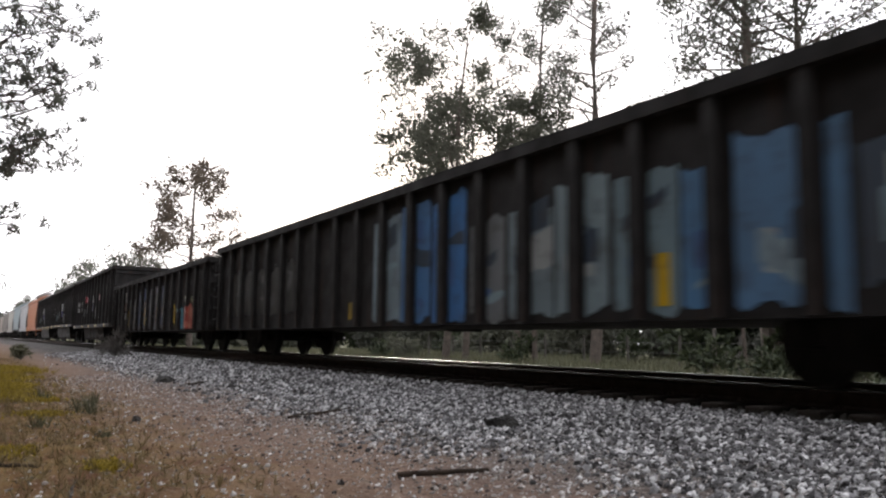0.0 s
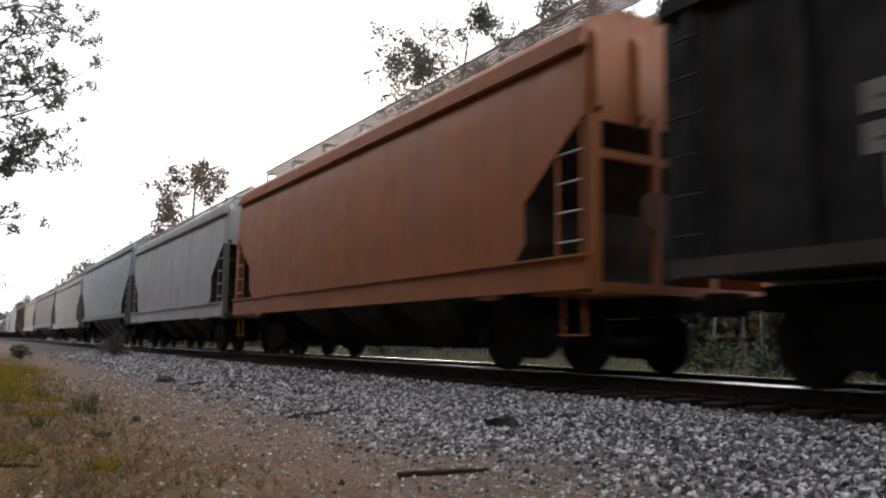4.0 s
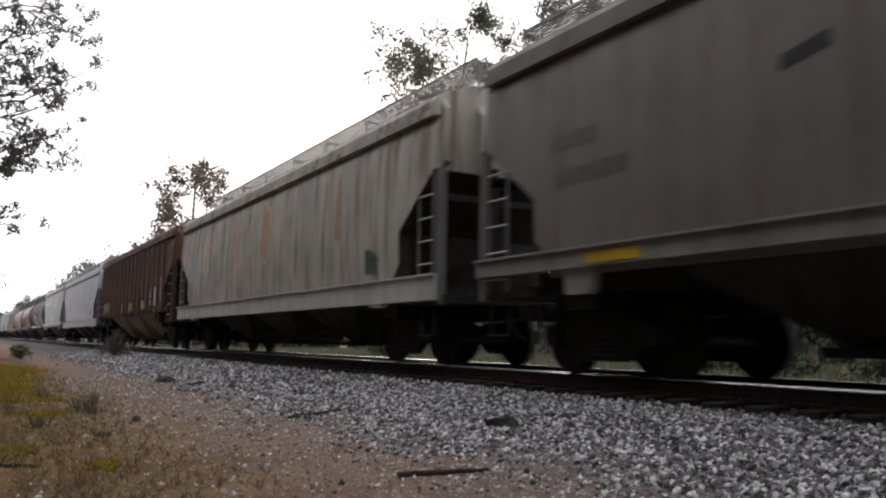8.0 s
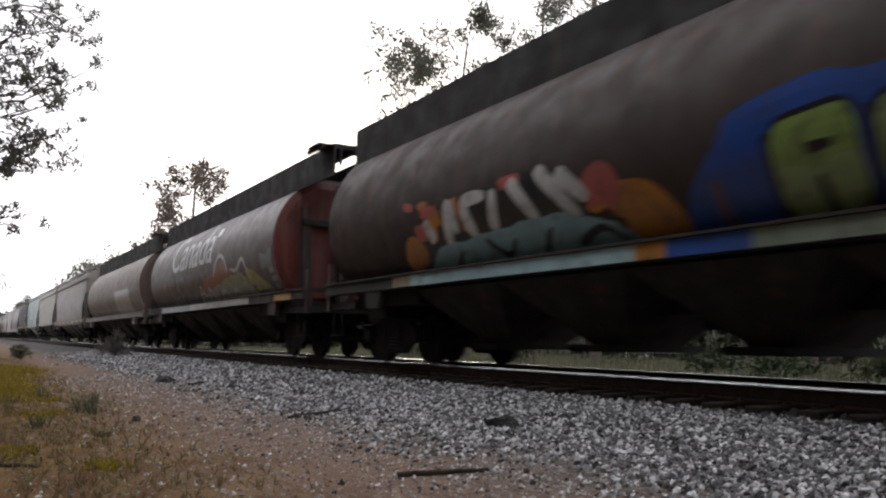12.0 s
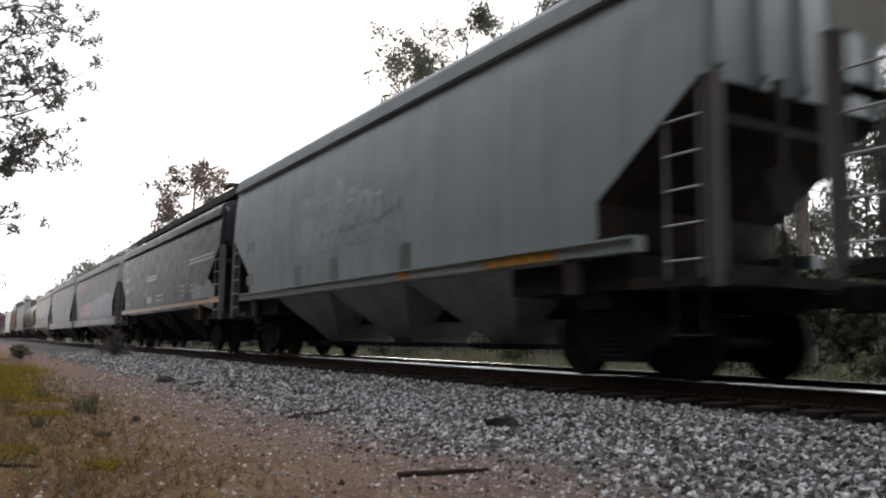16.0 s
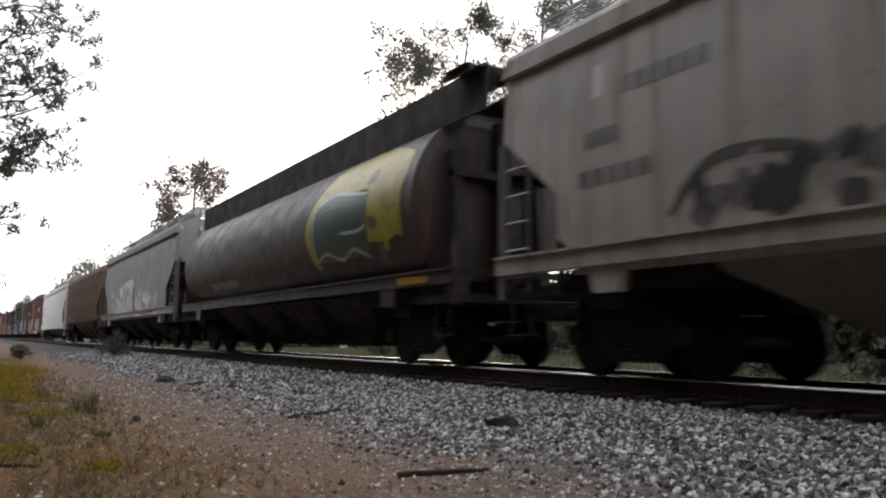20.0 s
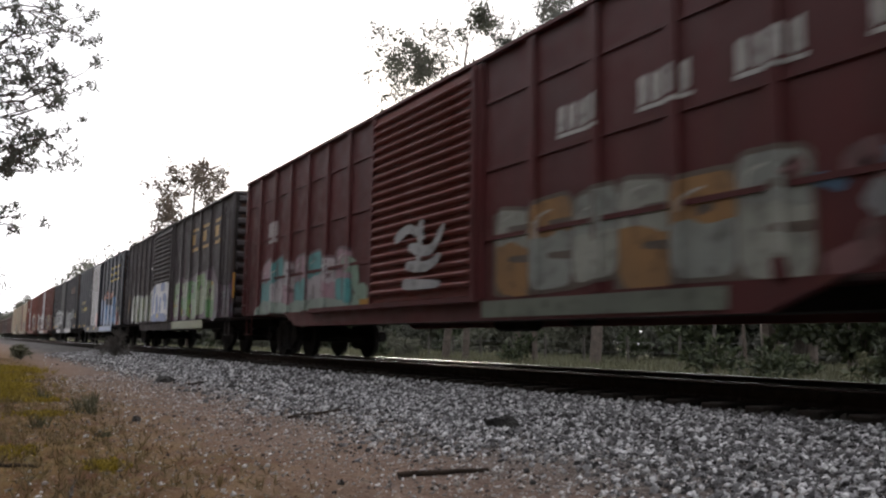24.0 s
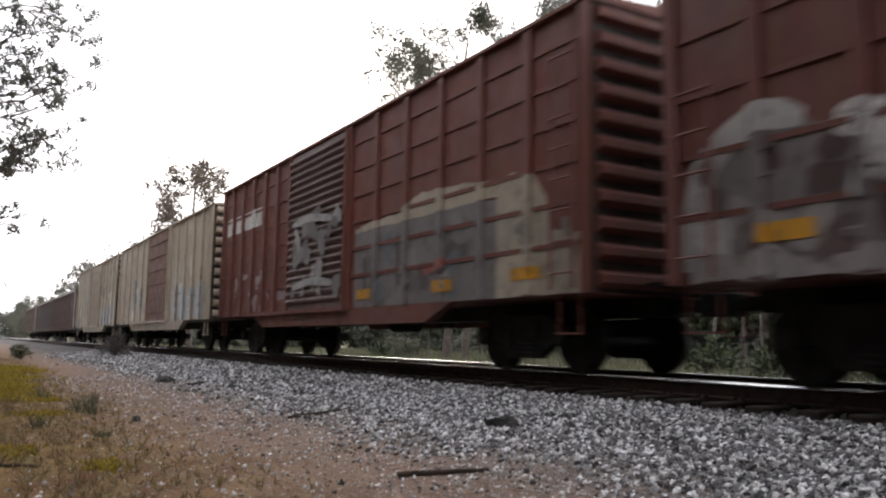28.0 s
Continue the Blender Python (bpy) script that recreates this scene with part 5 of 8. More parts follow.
# ---- open cars ----
def open_car(label, length, body, top, low, ribs, floor=1.2, sill=None, name="gondola_car", rib_wide=0.16, proud=0.11, tub=None, sill_paint=None, centre=2.55):
    car = thing(name, label, "train car", "cars of the train")
    e = length / 2 - 0.55
    w = 1.5 if proud else 1.58

    def half(z):
        return w

    lv = [(low, w, e), (top, w, e), (top, w - 0.07, e - 0.07), (floor + 0.5, w - 0.07, e - 0.07), (floor, w - 0.09, e - 0.1)]
    bm = bmesh.new()
    stack(bm, lv)
    part("open_body", bm, body, car, "steel sides, worn and sooty")
    bm = bmesh.new()
    prism(bm, [(-rib_wide / 2, low + 0.02), (rib_wide / 2, low + 0.02), (rib_wide / 2, top - 0.1), (-rib_wide / 2, top - 0.1)], -proud, 0.0)
    rib = mesh_of("rib", bm, body)
    rl = []
    ln = 2 * (e - 0.35)
    for i in range(ribs):
        x = -ln / 2 + ln * i / (ribs - 1)
        rl.append((x - rib_wide / 2, x + rib_wide / 2, proud))
        for sy in (-1, 1):
            piece("rib", rib, car, "", (x, sy * w, 0), 0 if sy < 0 else math.pi)
    for sy in (-1, 1):
        bm = bmesh.new()
        box(bm, -e, e, min(sy * (w - 0.03), sy * (w + 0.13)), max(sy * (w - 0.03), sy * (w + 0.13)), top - 0.1, top + 0.06)
        part("top_chord", bm, body, car)
        if sill:
            bm = bmesh.new()
            box(bm, -e + 0.1, e - 0.1, min(sy * (w - 0.1), sy * (w + 0.14)), max(sy * (w - 0.1), sy * (w + 0.14)), sill[0], sill[1])
            part("side_sill", bm, sill_paint or body, car)
    for sx in (-1, 1):
        bm = bmesh.new()
        box(bm, min(sx * (e - 0.05), sx * (e + 0.1)), max(sx * (e - 0.05), sx * (e + 0.1)), -w - 0.05, w + 0.05, top - 0.1, top + 0.07)
        part("end_chord", bm, body, car)
        bm = bmesh.new()
        box(bm, min(0, sx * 0.09), max(0, sx * 0.09), -w + 0.05, w - 0.05, -0.06, 0.06)
        er = mesh_of("end_rib", bm, body)
        for k in range(5):
            piece("end_rib", er, car, "", (sx * e, 0, low + 0.25 + (top - low - 0.5) * k / 4))
        for sy in (-1, 1):
            ladder(car, (sx * (e - 0.35), sy * (w + proud + 0.03), low + 0.15), 0 if sy < 0 else math.pi, top - low - 0.4, 6, 0.44, body)
    if tub:
        # the deep floor troughs between the trucks, one on each side of the centre sill
        for sy in (-1, 1):
            bm = bmesh.new()
            h = length / 2 - 4.25
            beam(bm, [(sy * 0.4, tub), (sy * 1.2, tub), (sy * 1.32, tub + 0.12), (sy * 1.4, low + 0.05), (sy * 0.4, low + 0.05)], -h, h)
            part("floor_trough", bm, body, car, "sooty deep floor trough between the trucks")
    running_gear(car, length, centre)
    brake_gear(car, length, 2.1, IRON)
    return car, Side(half, rl, low), e


# ---- boxcars ----
def boxcar(label, length, body, door_body=None, door="corrugated", door_x=(-1.6, 1.6), ribs=6, beads=0, top=4.45, roof=None, low=0.98, skirt=True, end_ribs=11):
    car = thing("boxcar", label, "train car", "cars of the train")
    e = length / 2 - 0.6
    w = 1.53
    door_body, roof = door_body or body, roof or body

    def half(z):
        return w

    bm = bmesh.new()
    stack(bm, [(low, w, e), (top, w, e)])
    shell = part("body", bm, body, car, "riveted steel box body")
    # the end sheets take a near-black paint that stands in for shade
    shell.data.materials.append(END_SHADE_PAINT)
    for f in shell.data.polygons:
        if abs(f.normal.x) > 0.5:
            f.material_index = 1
    bm = bmesh.new()
    beam(bm, [(-w - 0.07, top), (w + 0.07, top), (w + 0.07, top + 0.05), (0, top + 0.2), (-w - 0.07, top + 0.05)], -e - 0.04, e + 0.04)
    roof_ob = part("roof", bm, roof, car)
    bm = bmesh.new()
    beam(bm, [(-w, 0.055), (0, 0.205), (w, 0.055), (w, 0.09), (0, 0.25), (-w, 0.09)], -0.05, 0.05)
    seam = mesh_of("roof_rib", bm, roof)
    for i in range(13):
        piece("roof_rib", seam, roof_ob, "", (-e + 0.3 + (2 * e - 0.6) * i / 12, 0, top))
    rl = []
    bm = bmesh.new()
    prism(bm, [(-0.07, low), (0.07, low), (0.07, top - 0.02), (-0.07, top - 0.02)], -0.055, 0.0)
    rib = mesh_of("side_post", bm, body)
    da, db = door_x[0] + 0.6, door_x[1] + 0.6
    xs = [-e + 0.08 + (da - 0.12 + e - 0.08) * i / ribs for i in range(ribs + 1)] + [db + 0.12 + (e - 0.08 - db - 0.12) * i / ribs for i in range(ribs + 1)]
    for x in xs:
        rl.append((x - 0.07, x + 0.07, 0.055))
        for sy in (-1, 1):
            piece("side_post", rib, car, "", (-sy * x, sy * w, 0), 0 if sy < 0 else math.pi)
    bead_mesh = {}
    if beads:
        for x0, x1 in zip(xs, xs[1:]):
            if x1 - x0 > 2.5:
                continue
            key = round(x1 - x0, 3)
            if key not in bead_mesh:
                bm = bmesh.new()
                box(bm, -key / 2 + 0.1, key / 2 - 0.1, -0.022, 0.01, -0.03, 0.03)
                bead_mesh[key] = mesh_of("panel_bead", bm, body)
            for k in range(beads):
                piece("panel_bead", bead_mesh[key], car, "", ((x0 + x1) / 2, -w, low + 0.35 + (top - low - 0.5) * (k + 0.5) / beads))
    # door
    for sy in (-1, 1):
        bm = bmesh.new()
        y0 = sy * (w + 0.01)
        box(bm, da, db, min(y0, y0 + sy * 0.06), max(y0, y0 + sy * 0.06), low + 0.06, top - 0.08)
        d = part("door", bm, door_body, car, "closed sliding steel door")
        n = {"corrugated": 20, "panel": 6, "plug": 3}[door]
        bm = bmesh.new()
        h = (top - low - 0.3) / n
        if door == "corrugated":
            box(bm, da + 0.05, db - 0.05, -0.012, 0.0, -h * 0.46, h * 0.46)
            beam(bm, [(0.0, -h * 0.3), (-0.05, -h * 0.16), (-0.062, h * 0.06), (-0.045, h * 0.2), (0.0, h * 0.34)], da + 0.06, db - 0.06)
        else:
            box(bm, da + 0.04, db - 0.04, -0.03, 0.0, -0.035, 0.035)
        slat = mesh_of("door_corrugation", bm, door_body)
        for k in range(n):
            piece("door_corrugation", slat, d, "", (0 if sy < 0 else da + db, sy * (w + 0.07), low + 0.15 + h * (k + 0.5)), 0 if sy < 0 else math.pi)
        for x in (da - 0.05, db - 0.03):
            bm = bmesh.new()
            box(bm, x, x + 0.08, min(y0, y0 + sy * 0.1), max(y0, y0 + sy * 0.1), low, top - 0.03)
            part("door_post", bm, body, car)
        bm = bmesh.new()
        box(bm, da - 2.9, db + 0.1, min(y0, y0 + sy * 0.11), max(y0, y0 + sy * 0.11), low - 0.03, low + 0.05)
        part("door_track", bm, body, car)
        bm = bmesh.new()
        if skirt:
            prism(bm, [(-e + 3.9, 0.68), (e - 3.9, 0.68), (e - 3.1, low + 0.005), (-e + 3.1, low + 0.005)], min(sy * 1.4, sy * 1.56), max(sy * 1.4, sy * 1.56))
        else:
            box(bm, -e, e, min(sy * 1.42, sy * 1.57), max(sy * 1.42, sy * 1.57), 0.72, low - 0.005)
        part("side_sill", bm, body, car)
    # ends with horizontal corrugations
    bm = bmesh.new()
    h = (top - low) / end_ribs
    prism(bm, [(0.0, -h * 0.34), (0.1, -h * 0.14), (0.1, h * 0.14), (0.0, h * 0.34)], -w + 0.08, w - 0.08)
    corr = mesh_of("end_corrugation", bm, body)
    for sx in (-1, 1):
        for k in range(end_ribs):
            piece("end_corrugation", corr, car, "", (sx * e, 0, low + h * (k + 0.5)), 0 if sx > 0 else math.pi)
        for sy in (-1, 1):
            ladder(car, (sx * (e - 0.42), sy * (w + 0.09), low + 0.05), 0 if sy < 0 else math.pi, 2.1 if sx < 0 else 3.1, 5 if sx < 0 else 8, 0.42, body)
            bm = bmesh.new()
            x = sx * (e - 0.42)
            for dx in (-0.2, 0.2):
                tube(bm, (x + dx, sy * (w - 0.02), low), (x + dx, sy * (w - 0.02), 0.5), 0.014, n=5)
            box(bm, x - 0.22, x + 0.22, sy * (w - 0.02) - 0.05, sy * (w - 0.02) + 0.05, 0.49, 0.51)
            part("step", bm, body, car)
        bm = bmesh.new()
        box(bm, min(sx * e, sx * (e + 0.3)), max(sx * e, sx * (e + 0.3)), -0.75, 0.75, 1.08, 1.12)
        part("end_platform", bm, IRON, car)
    running_gear(car, length)
    brake_gear(car, length, 2.6, IRON)
    return car, Side(half, rl, low), e


# ---- the cars in their order, each with the moments at which its two ends pass the camera's side ----
TRAIN = []
YELLOW, WHITE, GREY, RED = (0.62, 0.40, 0.02), (0.62, 0.61, 0.58), (0.33, 0.33, 0.32), (0.42, 0.03, 0.03)
AMBER, INK, RUSTY = (0.55, 0.27, 0.03), (0.02, 0.02, 0.022), (0.2, 0.08, 0.03)


def couple(front, rear, built):
    car, side, e = built
    TRAIN.append((car, (front + rear) / 2 + 0.028))
    return car, side


def size(front, rear):
    return SPEED * (rear - front)


def safety_marks(car, side, spots, z0, z1, col=YELLOW, w=0.5):
    for x in spots:
        stencil(car, side, x - w / 2, x + w / 2, z0, z1, col, "reflector", "yellow reflective patch", 0.022)


def sill_side(y):
    return Side(lambda z: y)


def coal_mark(car, side, kind):
    reds, panel, stencils, patches, sill = (
        (((-3.05, 0.68, 2.46, 2.82), (2.05, 0.6, 2.42, 2.76)), (-0.44, 1.86, 0.78), (-6.75, -5.4), (-7.3, -3.4, -0.43, 2.45, 5.6), 0.92),
        (((-2.71, 0.66, 2.4, 2.86), (1.2, 0.62, 2.42, 2.86)), (-0.6, 1.9, 0.6), (-6.05, -5.22), (-7.3, -4.0, -1.5, 1.2, 4.2), 1.1),
        (((-2.75, 0.3, 2.42, 2.86), (1.08, 0.52, 2.47, 2.9)), (-0.75, 1.95, 0.55), (-6.3, -5.4), (-5.2, -2.6, 0.6, 3.4, 6.2), 1.05),
    )[kind]
    for i, (x, z) in enumerate((x, z) for x in stencils for z in (1.95, 2.3)):
        stencil(car, side, x, x + 0.5, z, z + 0.27, (0.3, 0.3, 0.29), "stencil", "faded white stencil" if i == 0 else "", ragged=0.02)
        stencil(car, side, x + 0.1, x + 0.4, z + 0.1, z + 0.14, (0.1, 0.1, 0.1), "stencil", lift=0.009)
    for x, w, z0, z1 in reds:
        stencil(car, side, x, x + w, z0, z1, (0.42, 0.05, 0.07), "emblem", "red and white square emblem")
        stencil(car, side, x + 0.05, x + w - 0.05, z0 + 0.07, z0 + 0.15, (0.5, 0.4, 0.4), "stencil", lift=0.009)
        stencil(car, side, x + 0.05, x + w - 0.1, z1 - 0.13, z1 - 0.07, (0.5, 0.36, 0.36), "stencil", lift=0.009)
    x, z, w = panel
    stencil(car, side, x, x + w, z + 0.44, z + 0.96, (0.5, 0.5, 0.5), "emblem", "pale panel with two dark triangles")
    for a, b in ((0.53, 0.64), (0.87, 0.74)):
        bm = bmesh.new()
        c = x + w * 0.5
        drape(bm, side, c - 0.14, c + 0.14, lambda u: z + min(a, a + (b - a) * (1 - abs(u - c) / 0.14)), lambda u: z + max(a, a + (b - a) * (1 - abs(u - c) / 0.14)), 0.009, 0.03, 1)
        part("emblem", bm, spray((0.05, 0.05, 0.06)), car)
    stencil(car, side, x, x + w, z, z + 0.42, (0.07, 0.06, 0.2), "emblem", "dark blue panel")
    stencil(car, side, x + 0.1, x + w - 0.1, z + 0.1, z + 0.14, (0.4, 0.4, 0.42), "stencil", lift=0.009)
    stencil(car, side, x - 2.5, x - 1.85, 1.8, 2.34, (0.06, 0.065, 0.065), "graffiti_panel", "small pale grey sprayed patch", ragged=0.1)
    stencil(car, side, x - 3.75, x - 2.9, 1.62, 2.1, (0.045, 0.07, 0.075), "graffiti_panel", "small teal sprayed patch", ragged=0.1)
    stencil(car, side, x + 1.2, x + 1.7, 1.5, 2.1, (0.1, 0.1, 0.1), "graffiti_panel", "faint grey sprayed patch", ragged=0.15)
    stencil(car, side, x + 3.0, x + 3.5, 1.39, 1.46, (0.33, 0.33, 0.33), "graffiti_stroke", ragged=0.05)
    safety_marks(car, sill_side(1.645), patches, sill + 0.03, sill + 0.15)


def build_open_cars():
    sooty = paint((0.014, 0.012, 0.0115), 0.5, 0.12, 0.75)
    t = (0.208, 1.254)
    car, side = couple(*t, open_car("black gondola car with blue graffiti on its ribbed side", size(*t), sooty, 2.93, 0.63, 21))
    side.bare = True
    BLUE, PALE = (0.09, 0.22, 0.45), (0.25, 0.32, 0.36)
    panels = ((-1.02, 0.02, 0.7, 2.5, PALE), (0.05, 1.02, 0.72, 2.62, BLUE), (1.1, 2.06, 0.7, 2.6, (0.07, 0.2, 0.46)), (2.2, 3.05, 0.74, 2.1, (0.2, 0.21, 0.22)), (3.15, 4.1, 0.72, 2.14, (0.22, 0.28, 0.31)),
              (4.15, 5.1, 0.72, 2.38, (0.25, 0.32, 0.35)), (5.2, 6.15, 0.74, 2.28, (0.2, 0.28, 0.32)), (6.2, 6.75, 0.76, 2.2, (0.11, 0.25, 0.45)), (6.85, 8.0, 0.74, 2.4, (0.13, 0.25, 0.42)), (8.1, 8.9, 0.9, 2.1, (0.07, 0.09, 0.12)))
    rng = random.Random(17)
    for i, (x0, x1, z0, z1, col) in enumerate(panels):
        stencil(car, side, x0, x1, z0, z1, col, "graffiti_panel", "sprayed blue and pale grey fill between the ribs" if i == 0 else "", ragged=0.16)
        for k in range(3):
            c = rng.choice(((0.42, 0.44, 0.44), (0.08, 0.16, 0.36), (0.3, 0.4, 0.46), (0.05, 0.07, 0.1)))
            a, z = rng.uniform(x0 + 0.1, x1 - 0.35), rng.uniform(z0 + 0.1, z1 - 0.5)
            stencil(car, side, a, min(x1, a + rng.uniform(0.15, 0.7)), z, z + rng.uniform(0.06, 0.5), c, "graffiti_stroke", lift=0.009 + 0.002 * k, slant=rng.uniform(-0.5, 0.5), ragged=0.08)
    graffiti(car, side, -9.87, -5.17, 1.0, 2.3, 5, [(0.05, 0.047, 0.044), (0.08, 0.077, 0.073)], INK, [(0.2, 0.2, 0.2), (0.13, 0.13, 0.13)], 3, "faded grey tags", 0.4)
    stencil(car, side, 5.84, 6.03, 0.78, 1.34, YELLOW, "reflector", "yellow reflective patch", 0.016)
    stencil(car, side, -2.05, -1.88, 0.78, 1.1, YELLOW, "reflector", "yellow reflective patch")
    t = (1.254, 2.118)
    car, side = couple(*t, open_car("black gondola car with blue and pink graffiti", size(*t), sooty, 2.8, 0.64, 16, centre=2.3))
    side.bare = True
    graffiti(car, side, -5.4, 1.9, 0.72, 2.35, 7, [(0.12, 0.13, 0.14), (0.2, 0.21, 0.22), (0.09, 0.11, 0.17), (0.05, 0.09, 0.2)], (0.05, 0.05, 0.05), [(0.3, 0.31, 0.32), (0.04, 0.05, 0.07), (0.3, 0.24, 0.2)], 4, "blue-grey spray-painted letters", 0.25)
    cloud(car, side, [(3.95, 1.25), (4.2, 1.45), (4.9, 1.4)], 0.7, (0.05, 0.23, 0.33), "turquoise sprayed patch", 0.008, 0.06)
    strokes(car, side, [[(4.25, 1.25), (4.55, 1.35), (4.7, 1.1)]], 0.07, (0.2, 0.36, 0.42))
    side.bare = False
    cloud(car, side, [(5.05, 1.2), (5.25, 1.5), (5.6, 1.42), (5.85, 1.55), (6.2, 1.3)], 0.7, (0.36, 0.07, 0.05), "coral sprayed patch with pale marks", 0.008, 0.06)
    patches(car, side, 5.12, 6.12, 0.78, 1.32, 12, [(0.42, 0.13, 0.09), (0.46, 0.2, 0.13), (0.27, 0.045, 0.035)], 5, 0.011, 0.45)
    patches(car, side, 5.1, 6.2, 1.45, 1.75, 5, [(0.12, 0.16, 0.06), (0.16, 0.14, 0.05)], 6, 0.007, 0.4)
    side.bare = True
    stencil(car, side, -0.38, 0.62, 1.3, 1.95, (0.05, 0.12, 0.36), "emblem", "blue and white panel")
    stencil(car, side, -0.3, 0.5, 1.98, 2.34, (0.36, 0.33, 0.38), "emblem", ragged=0.05)
    stencil(car, side, -0.3, 0.2, 2.3, 2.36, WHITE, lift=0.009)
    for x, z0, z1, c in ((-7.25, 2.2, 2.42, WHITE), (-7.2, 1.95, 2.15, GREY), (-7.2, 1.6, 1.9, (0.3, 0.12, 0.05)), (-7.15, 1.2, 1.5, GREY)):
        stencil(car, side, x, x + 0.8, z0, z1, c)
    safety_marks(car, side, (-5.5, -1.8, 0.6, 3.6), 0.9, 1.55, YELLOW, 0.17)
    sill_grime = paint((0.055, 0.047, 0.043), 0.5, 0.15, 0.7)
    for i, t in enumerate(((2.118, 2.89), (2.89, 3.669), (3.669, 4.448))):
        sill = (0.92, 1.1, 1.05)[i]
        car, side = couple(*t, open_car(("sooty black coal car with red emblems", "rust-tinged black coal car", "black coal car with a pale placard")[i], size(*t), (sooty, paint((0.013, 0.0105, 0.0095), 0.4, 0.15, 0.75), sooty)[i], 3.94, sill + 0.05, 13, sill + 0.2, (sill, sill + 0.18), "coal_car", 0.13, 0.1, 0.22, sill_grime))
        coal_mark(car, side, i)
        if i == 2:
            stencil(car, side, 4.7, 5.35, 1.72, 2.28, (0.46, 0.43, 0.28), "placard", "pale yellow placard", ragged=0.03)
            stencil(car, side, -6.1, -5.9, 1.5, 2.2, GREY)


def build_hoppers():
    GRID = paint((0.28, 0.28, 0.28), 0.3, 0.1)
    t = (4.448, 5.17)
    orange = paint((0.36, 0.115, 0.035), 0.35, 0.12, 0.45)
    couple(*t, covered_hopper("bright orange covered hopper car", size(*t), orange, 4.0, 4.58, "heavy", dark=paint((0.16, 0.05, 0.02), 0.5, 0.2), gear=orange))
    t = (5.17, 5.893)
    couple(*t, covered_hopper("pale grey covered hopper car", size(*t), paint((0.43, 0.44, 0.45), 0.35, 0.06), 4.0, 4.4))
    t = (5.893, 6.735)
    bluish = paint((0.25, 0.315, 0.335), 0.3, 0.06, 0.5)
    car, side = couple(*t, covered_hopper("blue-grey covered hopper car with small black stencils", size(*t), bluish, 4.4, 4.86, "thin", bays=4, lower=0.06, walk_up=0.24, cut=(2.0, 3.2, 1.65), bay_colour=paint((0.05, 0.056, 0.06), 0.5, 0.1)))
    stencil(car, side, 4.6, 5.0, 1.85, 2.12, INK, "placard", "black square placard")
    stencil(car, side, 4.95, 5.9, 1.58, 1.7, (0.05, 0.05, 0.05), "placard", "dark strip placard")
    lettering(car, side, -7.5, -6.0, 2.9, 3.2, 4, (0.14, 0.17, 0.18))
    lettering(car, side, -7.3, -5.9, 2.35, 2.65, 6, (0.14, 0.17, 0.18))
    for x in (-1.5, -0.5, -4.4, -2.2, 2.2):
        stencil(car, side, x, x + 0.42, 1.75 if x > -2 and x < 0 else 1.45, 2.2 if x > -2 and x < 0 else 1.6, (0.12, 0.14, 0.14), "placard")
    t = (6.735, 7.588)
    car, side = couple(*t, covered_hopper("dusty tan-grey covered hopper car with a heavy pale sill", size(*t), paint((0.40, 0.385, 0.345), 0.4, 0.08), 3.98, 4.58, "heavy", sill_colour=paint((0.46, 0.45, 0.43), 0.4, 0.08)))
    stencil(car, side, 6.1, 6.7, 1.62, 1.9, INK, "placard", "black square placard")
    stencil(car, side, 5.7, 6.85, 1.42, 1.56, AMBER, "reflector", "amber reflective strip")
    stencil(car, side, 4.4, 5.6, 1.42, 1.6, (0.1, 0.09, 0.07), "grime", "dark grime streak")
    lettering(car, side, -7.5, -6.75, 2.5, 2.72, 4, (0.09, 0.085, 0.075), gap=0.2)
    lettering(car, side, -7.4, -6.3, 2.02, 2.22, 6, (0.09, 0.085, 0.075), gap=0.2)
    stencil(car, side, -7.3, -6.4, 1.42, 1.56, (0.36, 0.2, 0.05), "reflector", "amber reflective strip")
    stencil(car, side, -4.4, -3.4, 1.46, 1.56, (0.36, 0.2, 0.05), "reflector", "amber reflective strip")
    graffiti(car, side, -5.0, -2.5, 1.55, 1.95, 3, [(0.24, 0.22, 0.18)], (0.3, 0.285, 0.25), [(0.2, 0.18, 0.14)], 30, "brown grime smears", 0.4)
    graffiti(car, side, 2.4, 4.9, 1.6, 2.3, 3, [(0.26, 0.255, 0.21)], (0.22, 0.21, 0.17), [(0.3, 0.3, 0.26)], 31, "washed-out scrubbed tags", 0.4)
    t = (7.588, 8.612)
    car, side = couple(*t, covered_hopper("long brown-grey covered hopper car", size(*t), paint((0.175, 0.158, 0.142), 0.5, 0.15), 4.02, 4.58, "angle", bays=4, sill_colour=paint((0.25, 0.235, 0.215), 0.45, 0.15)))
    lettering(car, side, -9.4, -8.5, 2.75, 2.95, 5, (0.13, 0.12, 0.11))
    lettering(car, side, -9.3, -8.0, 2.3, 2.5, 6, (0.13, 0.12, 0.11))
    stencil(car, sill_side(1.665), -8.7, -7.8, 1.3, 1.43, YELLOW, "reflector", "yellow reflective patch")
    stencil(car, side, -6.1, -5.6, 2.85, 3.0, INK, slant=0.2)
    stencil(car, side, -4.3, -3.9, 2.85, 3.0, INK)
    t = (8.612, 9.478)
    car, side = couple(*t, covered_hopper("cream covered hopper car with broad rust stains", size(*t), paint((0.385, 0.36, 0.305), 0.6, 0.36), 3.98, 4.58, "heavy", sill_colour=paint((0.47, 0.46, 0.43), 0.4, 0.15)))
